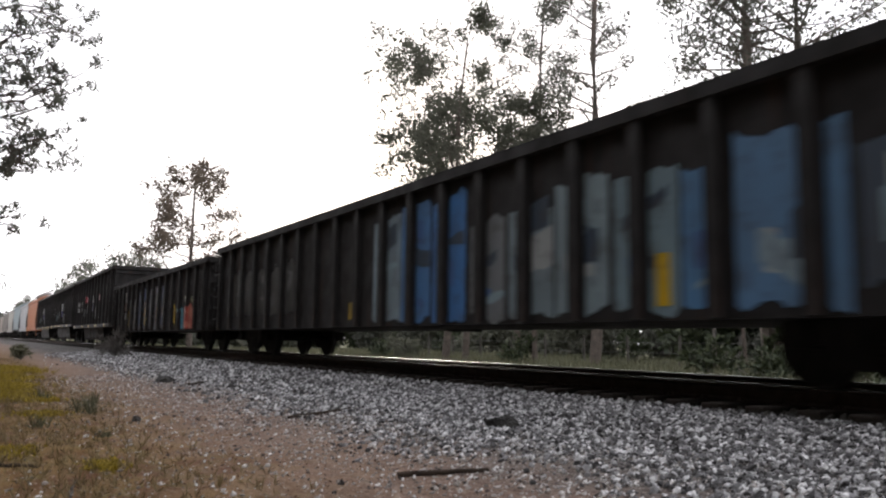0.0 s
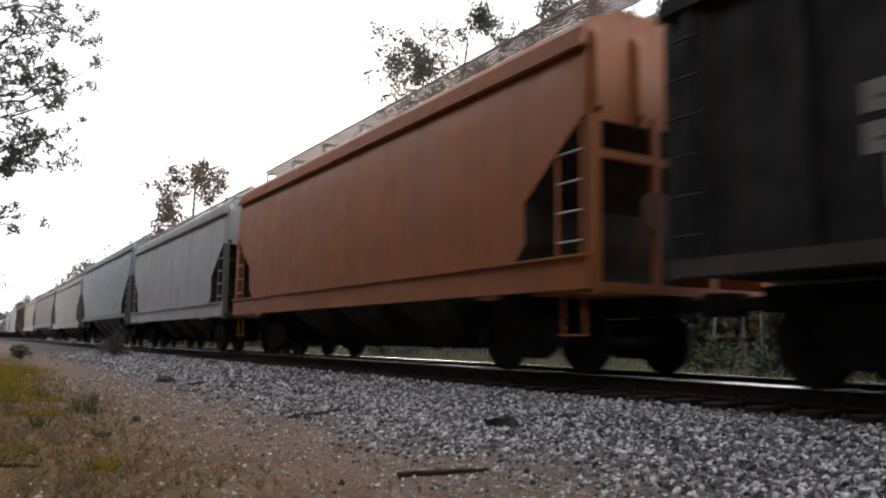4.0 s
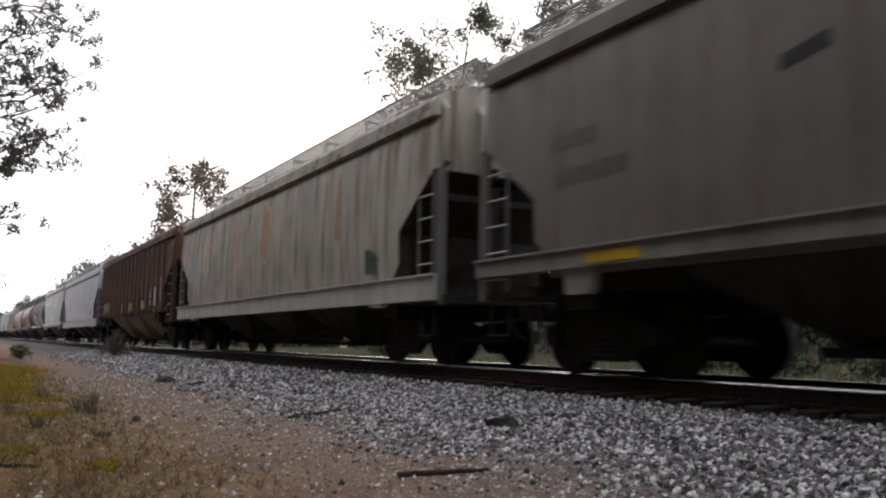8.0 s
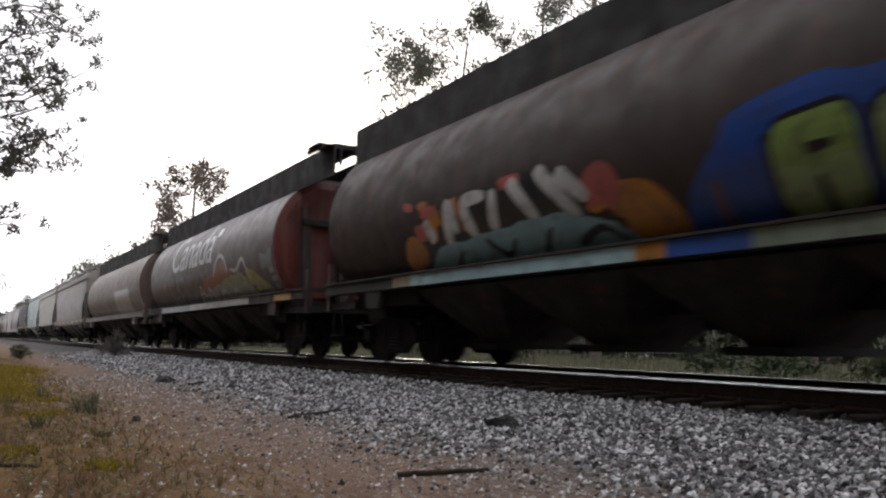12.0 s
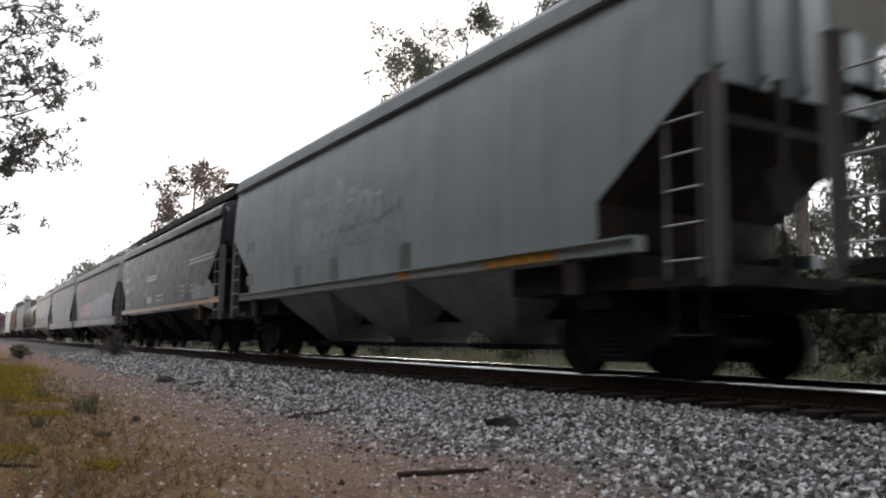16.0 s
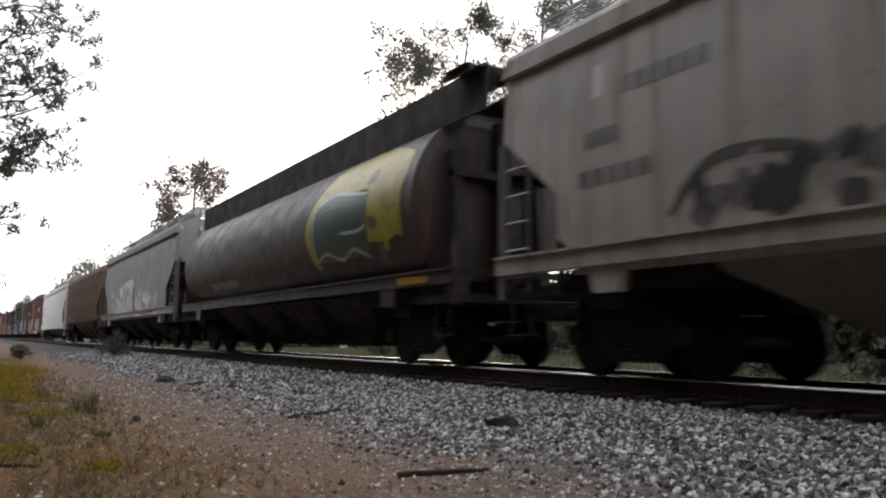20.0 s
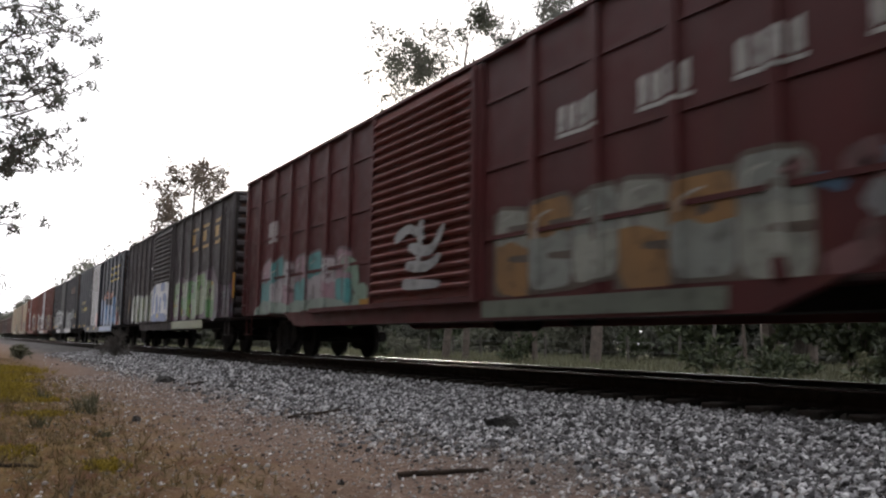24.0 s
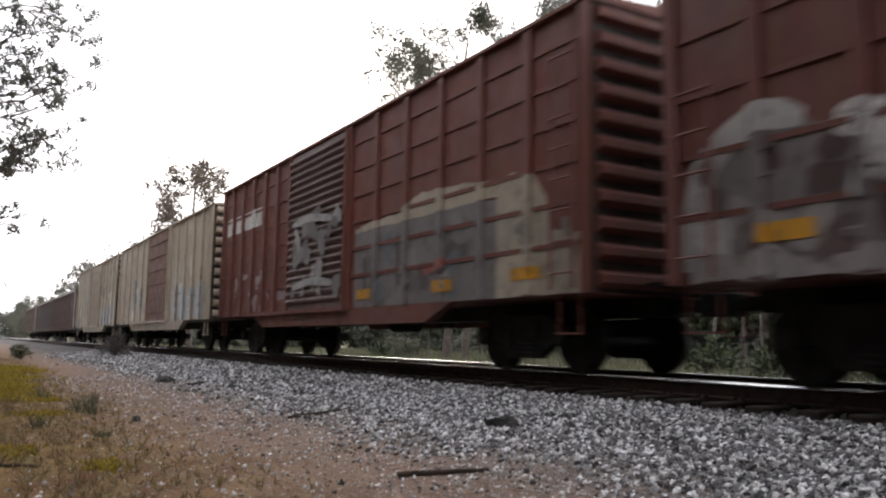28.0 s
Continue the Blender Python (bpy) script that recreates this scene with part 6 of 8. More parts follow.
    for x, w in ((-5.9, 0.35), (-2.8, 0.5), (-0.6, 0.7), (4.1, 0.3)):
        graffiti(car, side, x, x + w, 2.3, 3.7, 1, [(0.34, 0.19, 0.08)], (0.42, 0.33, 0.22), [(0.27, 0.13, 0.05)], int(40 + x), "rust stain run down from the roof", 0.1)
    graffiti(car, side, -7.7, -7.05, 2.25, 2.88, 1, [(0.14, 0.132, 0.118)], (0.22, 0.208, 0.18), [(0.19, 0.18, 0.155)], 48, "faded dark round emblem", 0.05)
    graffiti(car, side, 5.5, 6.0, 1.62, 1.95, 1, [(0.05, 0.10, 0.07)], (0.1, 0.14, 0.1), [INK], 47, "small round dark emblem", 0.05)
    t = (9.478, 10.355)
    brown = paint((0.075, 0.039, 0.03), 0.7, 0.5, 0.65)
    car, side = couple(*t, covered_hopper("rust-brown ribbed hopper car with tan chutes", size(*t), brown, 4.08, 4.3, "thin", ribs=17, bays=3, bay_colour=paint((0.36, 0.26, 0.18), 0.5, 0.3), gear=paint((0.05, 0.028, 0.022), 0.5, 0.3, 0.8)))
    flat = Side(lambda z: 1.6)
    stencil(car, flat, 4.42, 5.02, 1.95, 2.25, INK, "placard", "black placard with white lines")
    stencil(car, flat, 4.45, 5.0, 2.0, 2.03, WHITE, lift=0.009)
    stencil(car, flat, 4.45, 5.0, 1.68, 1.85, GREY)
    stencil(car, flat, 5.25, 5.8, 1.62, 2.33, (0.4, 0.4, 0.4), "placard", "pale grey placard")
    stencil(car, flat, 6.42, 6.66, 1.7, 2.65, (0.4, 0.28, 0.06), "reflector", "yellow reflective strip")
    safety_marks(car, side, (0.4, 3.2, -2.0), 1.5, 1.9, (0.4, 0.3, 0.12), 0.2)
    lettering(car, side, -7.9, -5.5, 1.6, 2.1, 6, (0.3, 0.25, 0.2), gap=0.6)
    t = (10.355, 11.224)
    car, side = couple(*t, covered_hopper("light grey covered hopper car with faint scrawls", size(*t), paint((0.43, 0.44, 0.455), 0.38, 0.06), 3.98, 4.58, "heavy", sill_colour=paint((0.5, 0.5, 0.5), 0.35, 0.08)))
    stencil(car, side, 5.2, 5.7, 1.68, 2.0, INK, "placard", "black square placard")
    graffiti(car, side, -6.5, -1.5, 1.5, 2.2, 6, [(0.30, 0.305, 0.31), (0.34, 0.345, 0.35)], (0.2, 0.2, 0.2), [(0.25, 0.25, 0.25), (0.4, 0.41, 0.42)], 51, "faint grey scrawled tags", 0.4)
    graffiti(car, side, -0.5, 3.0, 1.5, 2.1, 4, [(0.36, 0.36, 0.37)], (0.27, 0.26, 0.26), [(0.3, 0.28, 0.27)], 52, "faint scrawled tags", 0.4)
    for i in range(3):
        stencil(car, sill_side(1.625), 5.85 + 0.5 * i, 6.1 + 0.5 * i, 1.14, 1.28, (0.25, 0.25, 0.25))
    t = (11.224, 12.045)
    car, side = couple(*t, covered_hopper("grey covered hopper car with a wheat-ear emblem", size(*t), paint((0.31, 0.32, 0.325), 0.4, 0.12), 4.0, 4.58, "angle", sill_colour=paint((0.45, 0.45, 0.45), 0.3, 0.1)))
    graffiti(car, side, 1.5, 2.6, 2.7, 3.75, 1, [(0.22, 0.2, 0.17)], (0.16, 0.14, 0.12), [(0.33, 0.28, 0.2)], 55, "faded brown round emblem", 0.02)
    for i in range(4):
        stencil(car, side, 2.85, 4.4 - 0.25 * i, 3.42 - 0.2 * i, 3.5 - 0.2 * i, (0.2, 0.11, 0.10) if i < 2 else (0.26, 0.11, 0.11), "stencil", "faded red script bar" if i == 0 else "")
    stencil(car, side, 5.22, 5.75, 1.62, 1.98, INK, "placard", "black placard with white frame")
    stencil(car, side, 5.24, 5.73, 1.64, 1.68, WHITE, lift=0.009)
    stencil(car, side, 5.24, 5.73, 1.92, 1.96, WHITE, lift=0.009)
    graffiti(car, side, -3.9, -2.2, 3.0, 3.75, 1, [(0.40, 0.24, 0.10)], (0.40, 0.3, 0.2), [(0.45, 0.3, 0.15)], 56, "rust stain under the roof")
    graffiti(car, side, -8.0, -4.6, 3.1, 3.6, 3, [(0.40, 0.31, 0.22)], (0.38, 0.34, 0.3), [(0.4, 0.26, 0.14)], 57, "faint rust stain under the roof")
    graffiti(car, side, -6.3, -5.1, 2.0, 2.35, 2, [(0.2, 0.2, 0.2)], (0.28, 0.28, 0.28), [GREY], 58, "dark stencilled marks")
    graffiti(car, side, -1.3, -0.2, 1.6, 2.2, 1, [(0.30, 0.30, 0.31)], (0.3, 0.3, 0.3), [(0.2, 0.2, 0.2)], 59, "grey smear")
    for i in range(26):
        x = -8.0 + 0.62 * i
        stencil(car, sill_side(1.665), x, x + 0.45, 1.24, 1.34, (0.34, 0.15, 0.03) if i % 3 else (0.3, 0.06, 0.03), "reflector", "red and amber conspicuity strip" if i == 0 else "")
    t = (12.045, 12.87)
    brownish = paint((0.062, 0.043, 0.037), 0.5, 0.2, 0.6, 0.3)
    dull_red = paint((0.115, 0.017, 0.016), 0.75, 0.3, 0.65)
    car, side = couple(*t, covered_hopper("brown cylindrical hopper car with blue and orange graffiti", size(*t), brownish, dark=paint((0.06, 0.032, 0.028), 0.5, 0.2), round_side=True, sill="heavy", bays=4, sill_colour=paint((0.03, 0.024, 0.022), 0.5, 0.2)))
    ORANGE, SALMON, TEAL, BLACK = (0.55, 0.22, 0.03), (0.5, 0.12, 0.1), (0.3, 0.5, 0.53), (0.02, 0.02, 0.025)
    cloud(car, side, [(-5.7, 1.5), (-5.3, 1.95), (-4.6, 2.1), (-3.6, 2.5), (-2.2, 2.62), (-1.4, 2.3), (-1.1, 1.9)], 1.45, BLACK, "dark shadow behind slashed white letters", 0.005)
    patches(car, side, -5.6, -0.9, 1.9, 2.62, 14, [ORANGE, SALMON], 60, 0.007, 0.7)
    strokes(car, side, [[(-5.75, 1.55), (-5.5, 1.9), (-5.2, 1.7)], [(-0.75, 2.0), (-0.2, 1.95), (0.15, 1.5)], [(-0.6, 1.75), (-0.1, 1.6), (0.1, 1.45)]], 0.42, ORANGE, "graffiti_stroke", "orange sprayed flourish", 0.008)
    strokes(car, side, [[(-1.15, 2.05), (-0.85, 2.3), (-0.65, 1.95)]], 0.4, SALMON, lift=0.01)
    strokes(car, side, [[(-4.75, 1.95), (-4.95, 2.3)], [(-4.35, 1.85), (-4.2, 2.45), (-4.05, 2.0)], [(-3.6, 1.9), (-3.75, 2.4), (-3.2, 2.45)], [(-3.1, 1.95), (-3.0, 2.5)], [(-2.6, 2.55), (-2.1, 1.95)], [(-2.0, 2.6), (-1.3, 1.9)], [(-1.6, 2.5), (-1.1, 2.1)]], 0.26, (0.68, 0.67, 0.66), "graffiti_letter", "white slashed spray-painted letters", 0.013, 0.3)
    cloud(car, side, [(-5.3, 1.5), (-4.7, 1.85), (-3.2, 1.95), (-1.6, 2.0), (-0.8, 1.8), (-0.3, 1.45)], 1.47, TEAL, "pale turquoise sprayed base of letters", 0.016)
    strokes(car, side, [[(-4.4, 1.5), (-4.1, 1.75)], [(-3.4, 1.85), (-3.0, 1.6), (-2.7, 1.8)], [(-2.2, 1.55), (-1.9, 1.85)], [(-1.5, 1.6), (-1.0, 1.75), (-0.7, 1.55)]], 0.12, BLACK, lift=0.019, taper=0.5)
    cloud(car, side, [(0.15, 1.5), (0.42, 1.95), (1.0, 2.6), (1.8, 2.75), (3.4, 2.6), (4.6, 2.85), (5.6, 2.4), (6.3, 1.6)], 1.46, (0.025, 0.085, 0.36), "blue sprayed background", 0.007)
    strokes(car, side, [[(0.75, 1.55), (0.72, 2.0)]], 0.12, (0.16, 0.08, 0.08), lift=0.01)
    block_letters(car, side, 1.3, 5.3, 1.48, 2.42, 4, [(0.3, 0.42, 0.12), (0.36, 0.46, 0.2)], (0.012, 0.014, 0.02), 61, "lime green spray-painted block letters on blue", 0.08, 0.013, 0.12)
    beam_side = sill_side(1.625)
    for i, (a, b, c) in enumerate(((-5.9, -5.3, (0.42, 0.3, 0.18)), (-5.3, -0.25, (0.42, 0.6, 0.62)), (-0.25, 0.2, ORANGE), (0.2, 1.25, (0.03, 0.1, 0.4)), (1.25, 5.2, (0.27, 0.31, 0.24)), (5.2, 6.4, (0.05, 0.12, 0.38)))):
        stencil(car, beam_side, a, b, 1.27, 1.45, c, "graffiti_panel", "sprayed colour carried over the sill" if i == 0 else "")
    t = (12.87, 13.71)
    car, side = couple(*t, covered_hopper("grey-brown cylindrical hopper car with dull red ends and graffiti", size(*t), paint((0.13, 0.10, 0.095), 0.4, 0.12, 0.4), dark=dull_red, sill_colour=paint((0.045, 0.034, 0.031), 0.5, 0.2), gear=paint((0.04, 0.024, 0.022), 0.5, 0.2), nose=2.2, round_side=True, sill="heavy", bays=4))
    words(car, side, "Canada", -5.3, 0.13, 2.66, (0.55, 0.55, 0.54))
    stencil(car, side, 0.12, 0.5, 3.42, 3.66, WHITE, "emblem", "small white flag emblem")
    patches(car, side, -6.6, -2.4, 1.45, 2.4, 26, [(0.09, 0.08, 0.085), (0.05, 0.07, 0.08), (0.16, 0.17, 0.16)], 65, 0.007, 0.7)
    cloud(car, side, [(-1.5, 1.7), (-0.9, 2.2), (0.2, 2.3), (1.2, 2.62), (1.9, 2.3), (2.4, 2.0)], 1.6, (0.27, 0.075, 0.03), "rust-red sprayed field", 0.007)
    cloud(car, side, [(-2.1, 1.6), (-0.4, 1.85), (1.2, 2.05), (2.6, 2.2), (3.6, 1.9)], 1.47, (0.33, 0.35, 0.2), "pale lime sprayed field", 0.01)
    patches(car, side, -1.9, 3.4, 1.5, 1.9, 12, [(0.24, 0.07, 0.06), (0.42, 0.42, 0.34), (0.3, 0.22, 0.1)], 63, 0.012, 0.5)
    strokes(car, side, [[(-1.9, 1.5), (-1.5, 2.0), (-1.2, 1.55)], [(-0.9, 1.5), (-0.6, 1.9), (-0.2, 1.5)], [(0.2, 2.2), (0.9, 2.75), (1.5, 2.6), (1.7, 2.2)], [(2.0, 2.3), (2.6, 2.25), (3.2, 2.5), (3.6, 1.95)], [(0.3, 1.5), (0.9, 1.8), (1.4, 1.5), (2.0, 1.75), (2.5, 1.5)], [(3.0, 1.5), (3.5, 1.75)]], 0.11, (0.55, 0.53, 0.5), "graffiti_outline", "white looping sprayed outlines", 0.016)
    strokes(car, side, [[(3.3, 1.9), (4.1, 1.85), (5.0, 1.6)]], 0.85, (0.42, 0.36, 0.08), "graffiti_letter", "yellow spray-painted spike", 0.009, 0.95)
    stencil(car, side, 4.65, 5.5, 2.1, 2.5, (0.2, 0.21, 0.22), "graffiti_panel", "pale grey sprayed patch", ragged=0.12)
    for i in range(3):
        stencil(car, side, 5.2, 5.5, 1.6 + 0.2 * i, 1.72 + 0.2 * i, (0.33, 0.33, 0.34), "stencil", ragged=0.03)
    for a, b, c in ((-2.2, 4.0, (0.36, 0.34, 0.29)), (-6.4, -2.2, (0.12, 0.11, 0.11))):
        stencil(car, sill_side(1.625), a, b, 1.27, 1.45, c, "graffiti_panel", ragged=0.01)
    stencil(car, sill_side(1.625), 5.95, 7.05, 1.27, 1.42, AMBER, "reflector", "amber reflective strip")
    t = (13.71, 14.6)
    car, side = couple(*t, covered_hopper("tan-brown cylindrical hopper car with a pale repainted panel", size(*t), paint((0.26, 0.22, 0.19), 0.45, 0.15, 0.5), dark=paint((0.10, 0.07, 0.06), 0.5, 0.2), round_side=True, sill="heavy", bays=4))
    stencil(car, side, 0.5, 4.5, 1.45, 2.6, (0.33, 0.34, 0.31), "panel", "pale repainted panel")
    t = (14.6, 15.53)
    car, side = couple(*t, covered_hopper("taupe covered hopper car with huge maroon letters", size(*t), paint((0.27, 0.24, 0.212), 0.4, 0.1), 4.0, 4.58, "angle", bays=4, gap_fill=True, sill_colour=paint((0.23, 0.2, 0.178), 0.45, 0.15), bay_colour=paint((0.10, 0.075, 0.062), 0.5, 0.3)))
    MAROON = (0.13, 0.045, 0.035)
    strokes(car, side, [[(-8.65, 3.95), (-8.4, 3.0), (-8.0, 2.3)], [(-7.0, 3.95), (-7.2, 3.0), (-7.95, 2.25)], [(-8.0, 2.4), (-8.1, 1.8)], [(-8.6, 1.72), (-7.3, 1.75), (-6.2, 2.0)],
                        [(-5.45, 3.85), (-5.35, 2.7), (-5.5, 1.6)], [(-5.2, 3.55), (-4.3, 3.5), (-3.9, 3.1), (-4.0, 2.1)], [(-5.0, 1.7), (-3.9, 1.75), (-2.7, 1.65)], [(-3.0, 3.85), (-2.9, 3.0), (-3.1, 2.2)],
                        [(-1.6, 3.85), (-1.65, 2.7), (-1.6, 1.55)], [(-1.4, 2.55), (-0.6, 2.5), (0.1, 2.6)], [(0.1, 3.85), (0.15, 2.7), (0.1, 1.55)], [(1.25, 3.85), (1.3, 2.8), (1.2, 1.6)], [(1.5, 3.5), (2.3, 2.9), (3.0, 2.2)], [(3.05, 3.85), (3.1, 2.7), (3.0, 1.55)],
                        [(4.5, 3.85), (4.6, 2.8), (4.5, 1.55)], [(4.9, 2.5), (5.6, 2.45), (6.1, 2.6)], [(6.3, 3.85), (6.35, 2.8), (6.2, 1.65)]], 0.62, MAROON, "graffiti_letter", "broad maroon rolled stroke", 0.008, 0.15)
    patches(car, side, -8.8, 6.6, 1.55, 3.8, 30, [(0.17, 0.1, 0.085), (0.2, 0.15, 0.13)], 68, 0.006, 0.9)
    safety_marks(car, sill_side(1.665), (-7.6, -4.9, -2.2, 0.5, 3.2, 5.9, 7.9), 1.32, 1.45, YELLOW, 0.9)
    MARKS[0] = 0.1
    t = (15.53, 16.365)
    car, side = couple(*t, covered_hopper("greenish-grey covered hopper car", size(*t), paint((0.29, 0.285, 0.25), 0.4, 0.1), 4.0, 4.58, "thin", bays=4))
    lettering(car, side, -7.9, -6.0, 3.3, 3.55, 6, (0.4, 0.4, 0.36))
    lettering(car, side, -7.9, -6.6, 2.3, 2.55, 5, (0.16, 0.16, 0.14))
    stencil(car, side, -0.6, 0.2, 2.3, 2.42, INK)
    t = (16.365, 17.188)
    car, side = couple(*t, covered_hopper("pale blue-grey covered hopper car with patchy overspray", size(*t), paint((0.30, 0.35, 0.36), 0.25, 0.05, 0.5), 4.42, 4.9, "thin", bays=3, walk_up=0.16, cut=(2.0, 3.1, 1.65), bay_colour=paint((0.27, 0.31, 0.32), 0.4, 0.1)))
    graffiti(car, side, -3.0, 1.6, 2.2, 3.5, 4, [(0.37, 0.43, 0.44)], (0.34, 0.39, 0.40), [(0.40, 0.46, 0.47)], 71, "pale patches of overpainting", 0.4)
    lettering(car, side, -6.9, -6.2, 2.6, 2.85, 2, (0.12, 0.14, 0.14))
    lettering(car, side, -6.9, -6.2, 1.75, 2.0, 2, (0.12, 0.14, 0.14))
    for x in (-3.4, -1.4, 1.6):
        stencil(car, side, x, x + 0.4, 1.55, 2.0, (0.16, 0.18, 0.18), "placard")
    stencil(car, sill_side(1.635), 4.2, 5.8, 1.39, 1.51, AMBER, "reflector", "amber reflective strip")
    stencil(car, sill_side(1.635), 1.6, 2.1, 1.39, 1.51, AMBER, "reflector", "amber reflective strip")
    MARKS[0] = 0.6
    t = (17.188, 18.04)
    glossy = paint((0.019, 0.018, 0.024), 0.2, 0.0, 0.36, 0.5)
    car, side = couple(*t, covered_hopper("glossy black covered hopper car with a yellow and red sill stripe", size(*t), glossy, 4.0, 4.6, "thin", bays=3, walk_z=5.0, lower=-0.045, sill_colour=glossy, bay_colour=paint((0.009, 0.009, 0.01), 0.3, 0.0, 0.85)))
    s = sill_side(1.645)
    stencil(car, s, -8.2, 8.2, 1.43, 1.555, (0.55, 0.30, 0.03), "stripe", "yellow stripe along the sill", 0.004)
    stencil(car, s, -8.2, 8.2, 1.56, 1.59, (0.4, 0.05, 0.03), "stripe", "red line above the yellow stripe", 0.004)
    for z in (2.62, 2.74):
        stencil(car, side, -2.9, -0.9, z, z + 0.06, GREY, "stencil", "white lettering bar")
    for z in (2.78, 2.9):
        stencil(car, side, 4.2, 7.2, z, z + 0.06, GREY, "stencil", "white lettering bar")
    lettering(car, side, -7.7, -6.9, 2.85, 3.05, 3, (0.25, 0.25, 0.25))
    lettering(car, side, -7.6, -6.8, 2.35, 2.55, 3, (0.25, 0.25, 0.25))
    lettering(car, side, -7.3, -6.6, 1.8, 1.9, 4, (0.25, 0.25, 0.25))
    for a, b, c, d in ((3.1, 3.75, 2.12, 2.16), (3.1, 3.75, 1.95, 1.98), (3.1, 3.7, 1.8, 1.83), (4.5, 4.9, 2.05, 2.1), (4.5, 4.9, 1.9, 1.94), (-1.0, 0.4, 1.95, 2.0), (-1.0, 0.4, 1.78, 1.82), (-2.6, -1.8, 1.75, 2.0)):
        stencil(car, side, a, b, c, d, (0.3, 0.3, 0.3))
    graffiti(car, side, 4.9, 7.5, 1.35, 2.15, 2, [(0.10, 0.10, 0.11)], (0.06, 0.06, 0.065), [(0.16, 0.16, 0.17)], 73, "dusty grey overspray", 0.3)
    t = (18.04, 18.897)
    car, side = couple(*t, covered_hopper("light grey covered hopper car with long colourful graffiti", size(*t), paint((0.43, 0.435, 0.43), 0.35, 0.1), 4.0, 4.58, "heavy", sill_colour=paint((0.4, 0.4, 0.39), 0.45, 0.2), bay_colour=paint((0.13, 0.12, 0.11), 0.5, 0.2)))
    for i, (a, b, z1) in enumerate(((-8.05, -7.5, 3.72), (-7.35, -6.85, 3.72), (-6.45, -5.95, 3.7), (-5.85, -5.5, 3.55), (-5.4, -5.28, 3.7), (-5.18, -5.05, 3.7))):
        stencil(car, side, a, b, 3.18, z1, (0.3, 0.03, 0.05), "emblem", "bold red company lettering shape" if i == 0 else "", slant=0.15)
    cloud(car, side, [(-6.2, 1.9), (-5.5, 2.1), (-4.0, 2.15), (-2.6, 2.45), (-1.2, 2.35), (-0.6, 2.0)], 1.44, (0.3, 0.27, 0.2), "pale haze of overspray round red letters", 0.004)
    patches(car, side, -6.1, -0.8, 1.5, 2.4, 26, [(0.36, 0.33, 0.27), (0.38, 0.28, 0.2), (0.4, 0.4, 0.38)], 75, 0.006, 0.7)
    cloud(car, side, [(-5.2, 1.5), (-4.5, 1.62), (-2.8, 1.66), (-0.7, 1.72)], 1.44, (0.05, 0.035, 0.035), "black sprayed shadow under red letters", 0.009, 0.1)
    strokes(car, side, [[(-6.0, 2.15), (-5.95, 1.75), (-5.7, 1.6)], [(-5.75, 1.95), (-5.4, 2.15), (-5.25, 1.65)], [(-5.1, 1.6), (-4.75, 2.3), (-4.3, 1.75)], [(-4.9, 1.75), (-4.2, 1.72)], [(-4.3, 2.15), (-3.85, 2.32), (-3.75, 1.6)], [(-3.3, 2.25), (-3.1, 2.05), (-3.0, 1.6)], [(-2.45, 2.45), (-2.4, 1.95), (-2.35, 1.55)], [(-2.1, 1.95), (-1.5, 2.05), (-0.8, 2.4)], [(-1.4, 2.0), (-1.1, 1.6), (-0.75, 1.55)]], 0.36, (0.3, 0.022, 0.03), "graffiti_letter", "red spray-painted letters with pale edges", 0.013)
    strokes(car, side, [[(-5.85, 2.0), (-5.7, 1.75)], [(-4.6, 2.0), (-4.4, 1.85)], [(-3.5, 2.3), (-3.1, 2.33)], [(-1.9, 1.75), (-1.6, 1.8)]], 0.07, (0.45, 0.36, 0.34), "graffiti_highlight", "", 0.019)
    strokes(car, side, [[(-6.15, 1.9), (-6.1, 1.55), (-5.8, 1.5)]], 0.16, (0.4, 0.25, 0.04), lift=0.01)
    cloud(car, side, [(-0.95, 1.9), (-0.6, 2.4), (0.6, 2.35), (1.6, 2.5), (3.0, 2.55), (4.6, 2.75), (6.2, 2.5), (6.8, 1.8)], 1.44, (0.035, 0.07, 0.16), "dark blue sprayed field", 0.006)
    patches(car, side, -0.75, 6.6, 1.5, 2.35, 95, [(0.04, 0.17, 0.22), (0.02, 0.05, 0.16), (0.11, 0.26, 0.05), (0.03, 0.1, 0.2), (0.04, 0.15, 0.13), (0.3, 0.11, 0.03), (0.1, 0.2, 0.3), (0.06, 0.03, 0.07), (0.02, 0.08, 0.2)], 76, 0.009, 1.0, True)
    s = sill_side(1.625)
    for i, (x, c) in enumerate(((-6.4, (0.3, 0.27, 0.24)), (-5.4, (0.1, 0.09, 0.09)), (-4.7, (0.5, 0.48, 0.45)), (-3.9, (0.2, 0.17, 0.14)), (-3.0, (0.36, 0.3, 0.2)), (-2.0, (0.12, 0.1, 0.1)), (-0.6, (0.42, 0.24, 0.05)), (0.2, (0.2, 0.3, 0.38)), (0.9, (0.4, 0.25, 0.06)), (1.6, (0.3, 0.4, 0.3)), (2.6, (0.22, 0.4, 0.16)), (3.4, (0.16, 0.27, 0.38)), (4.4, (0.42, 0.25, 0.05)), (5.1, (0.15, 0.3, 0.4)))):
        stencil(car, s, x, x + (0.95 if x < 4 else 0.7), 1.1, 1.38, c, "graffiti_panel", "sprayed colour carried over the sill" if i == 0 else "", ragged=0.015)
    t = (18.897, 19.727)
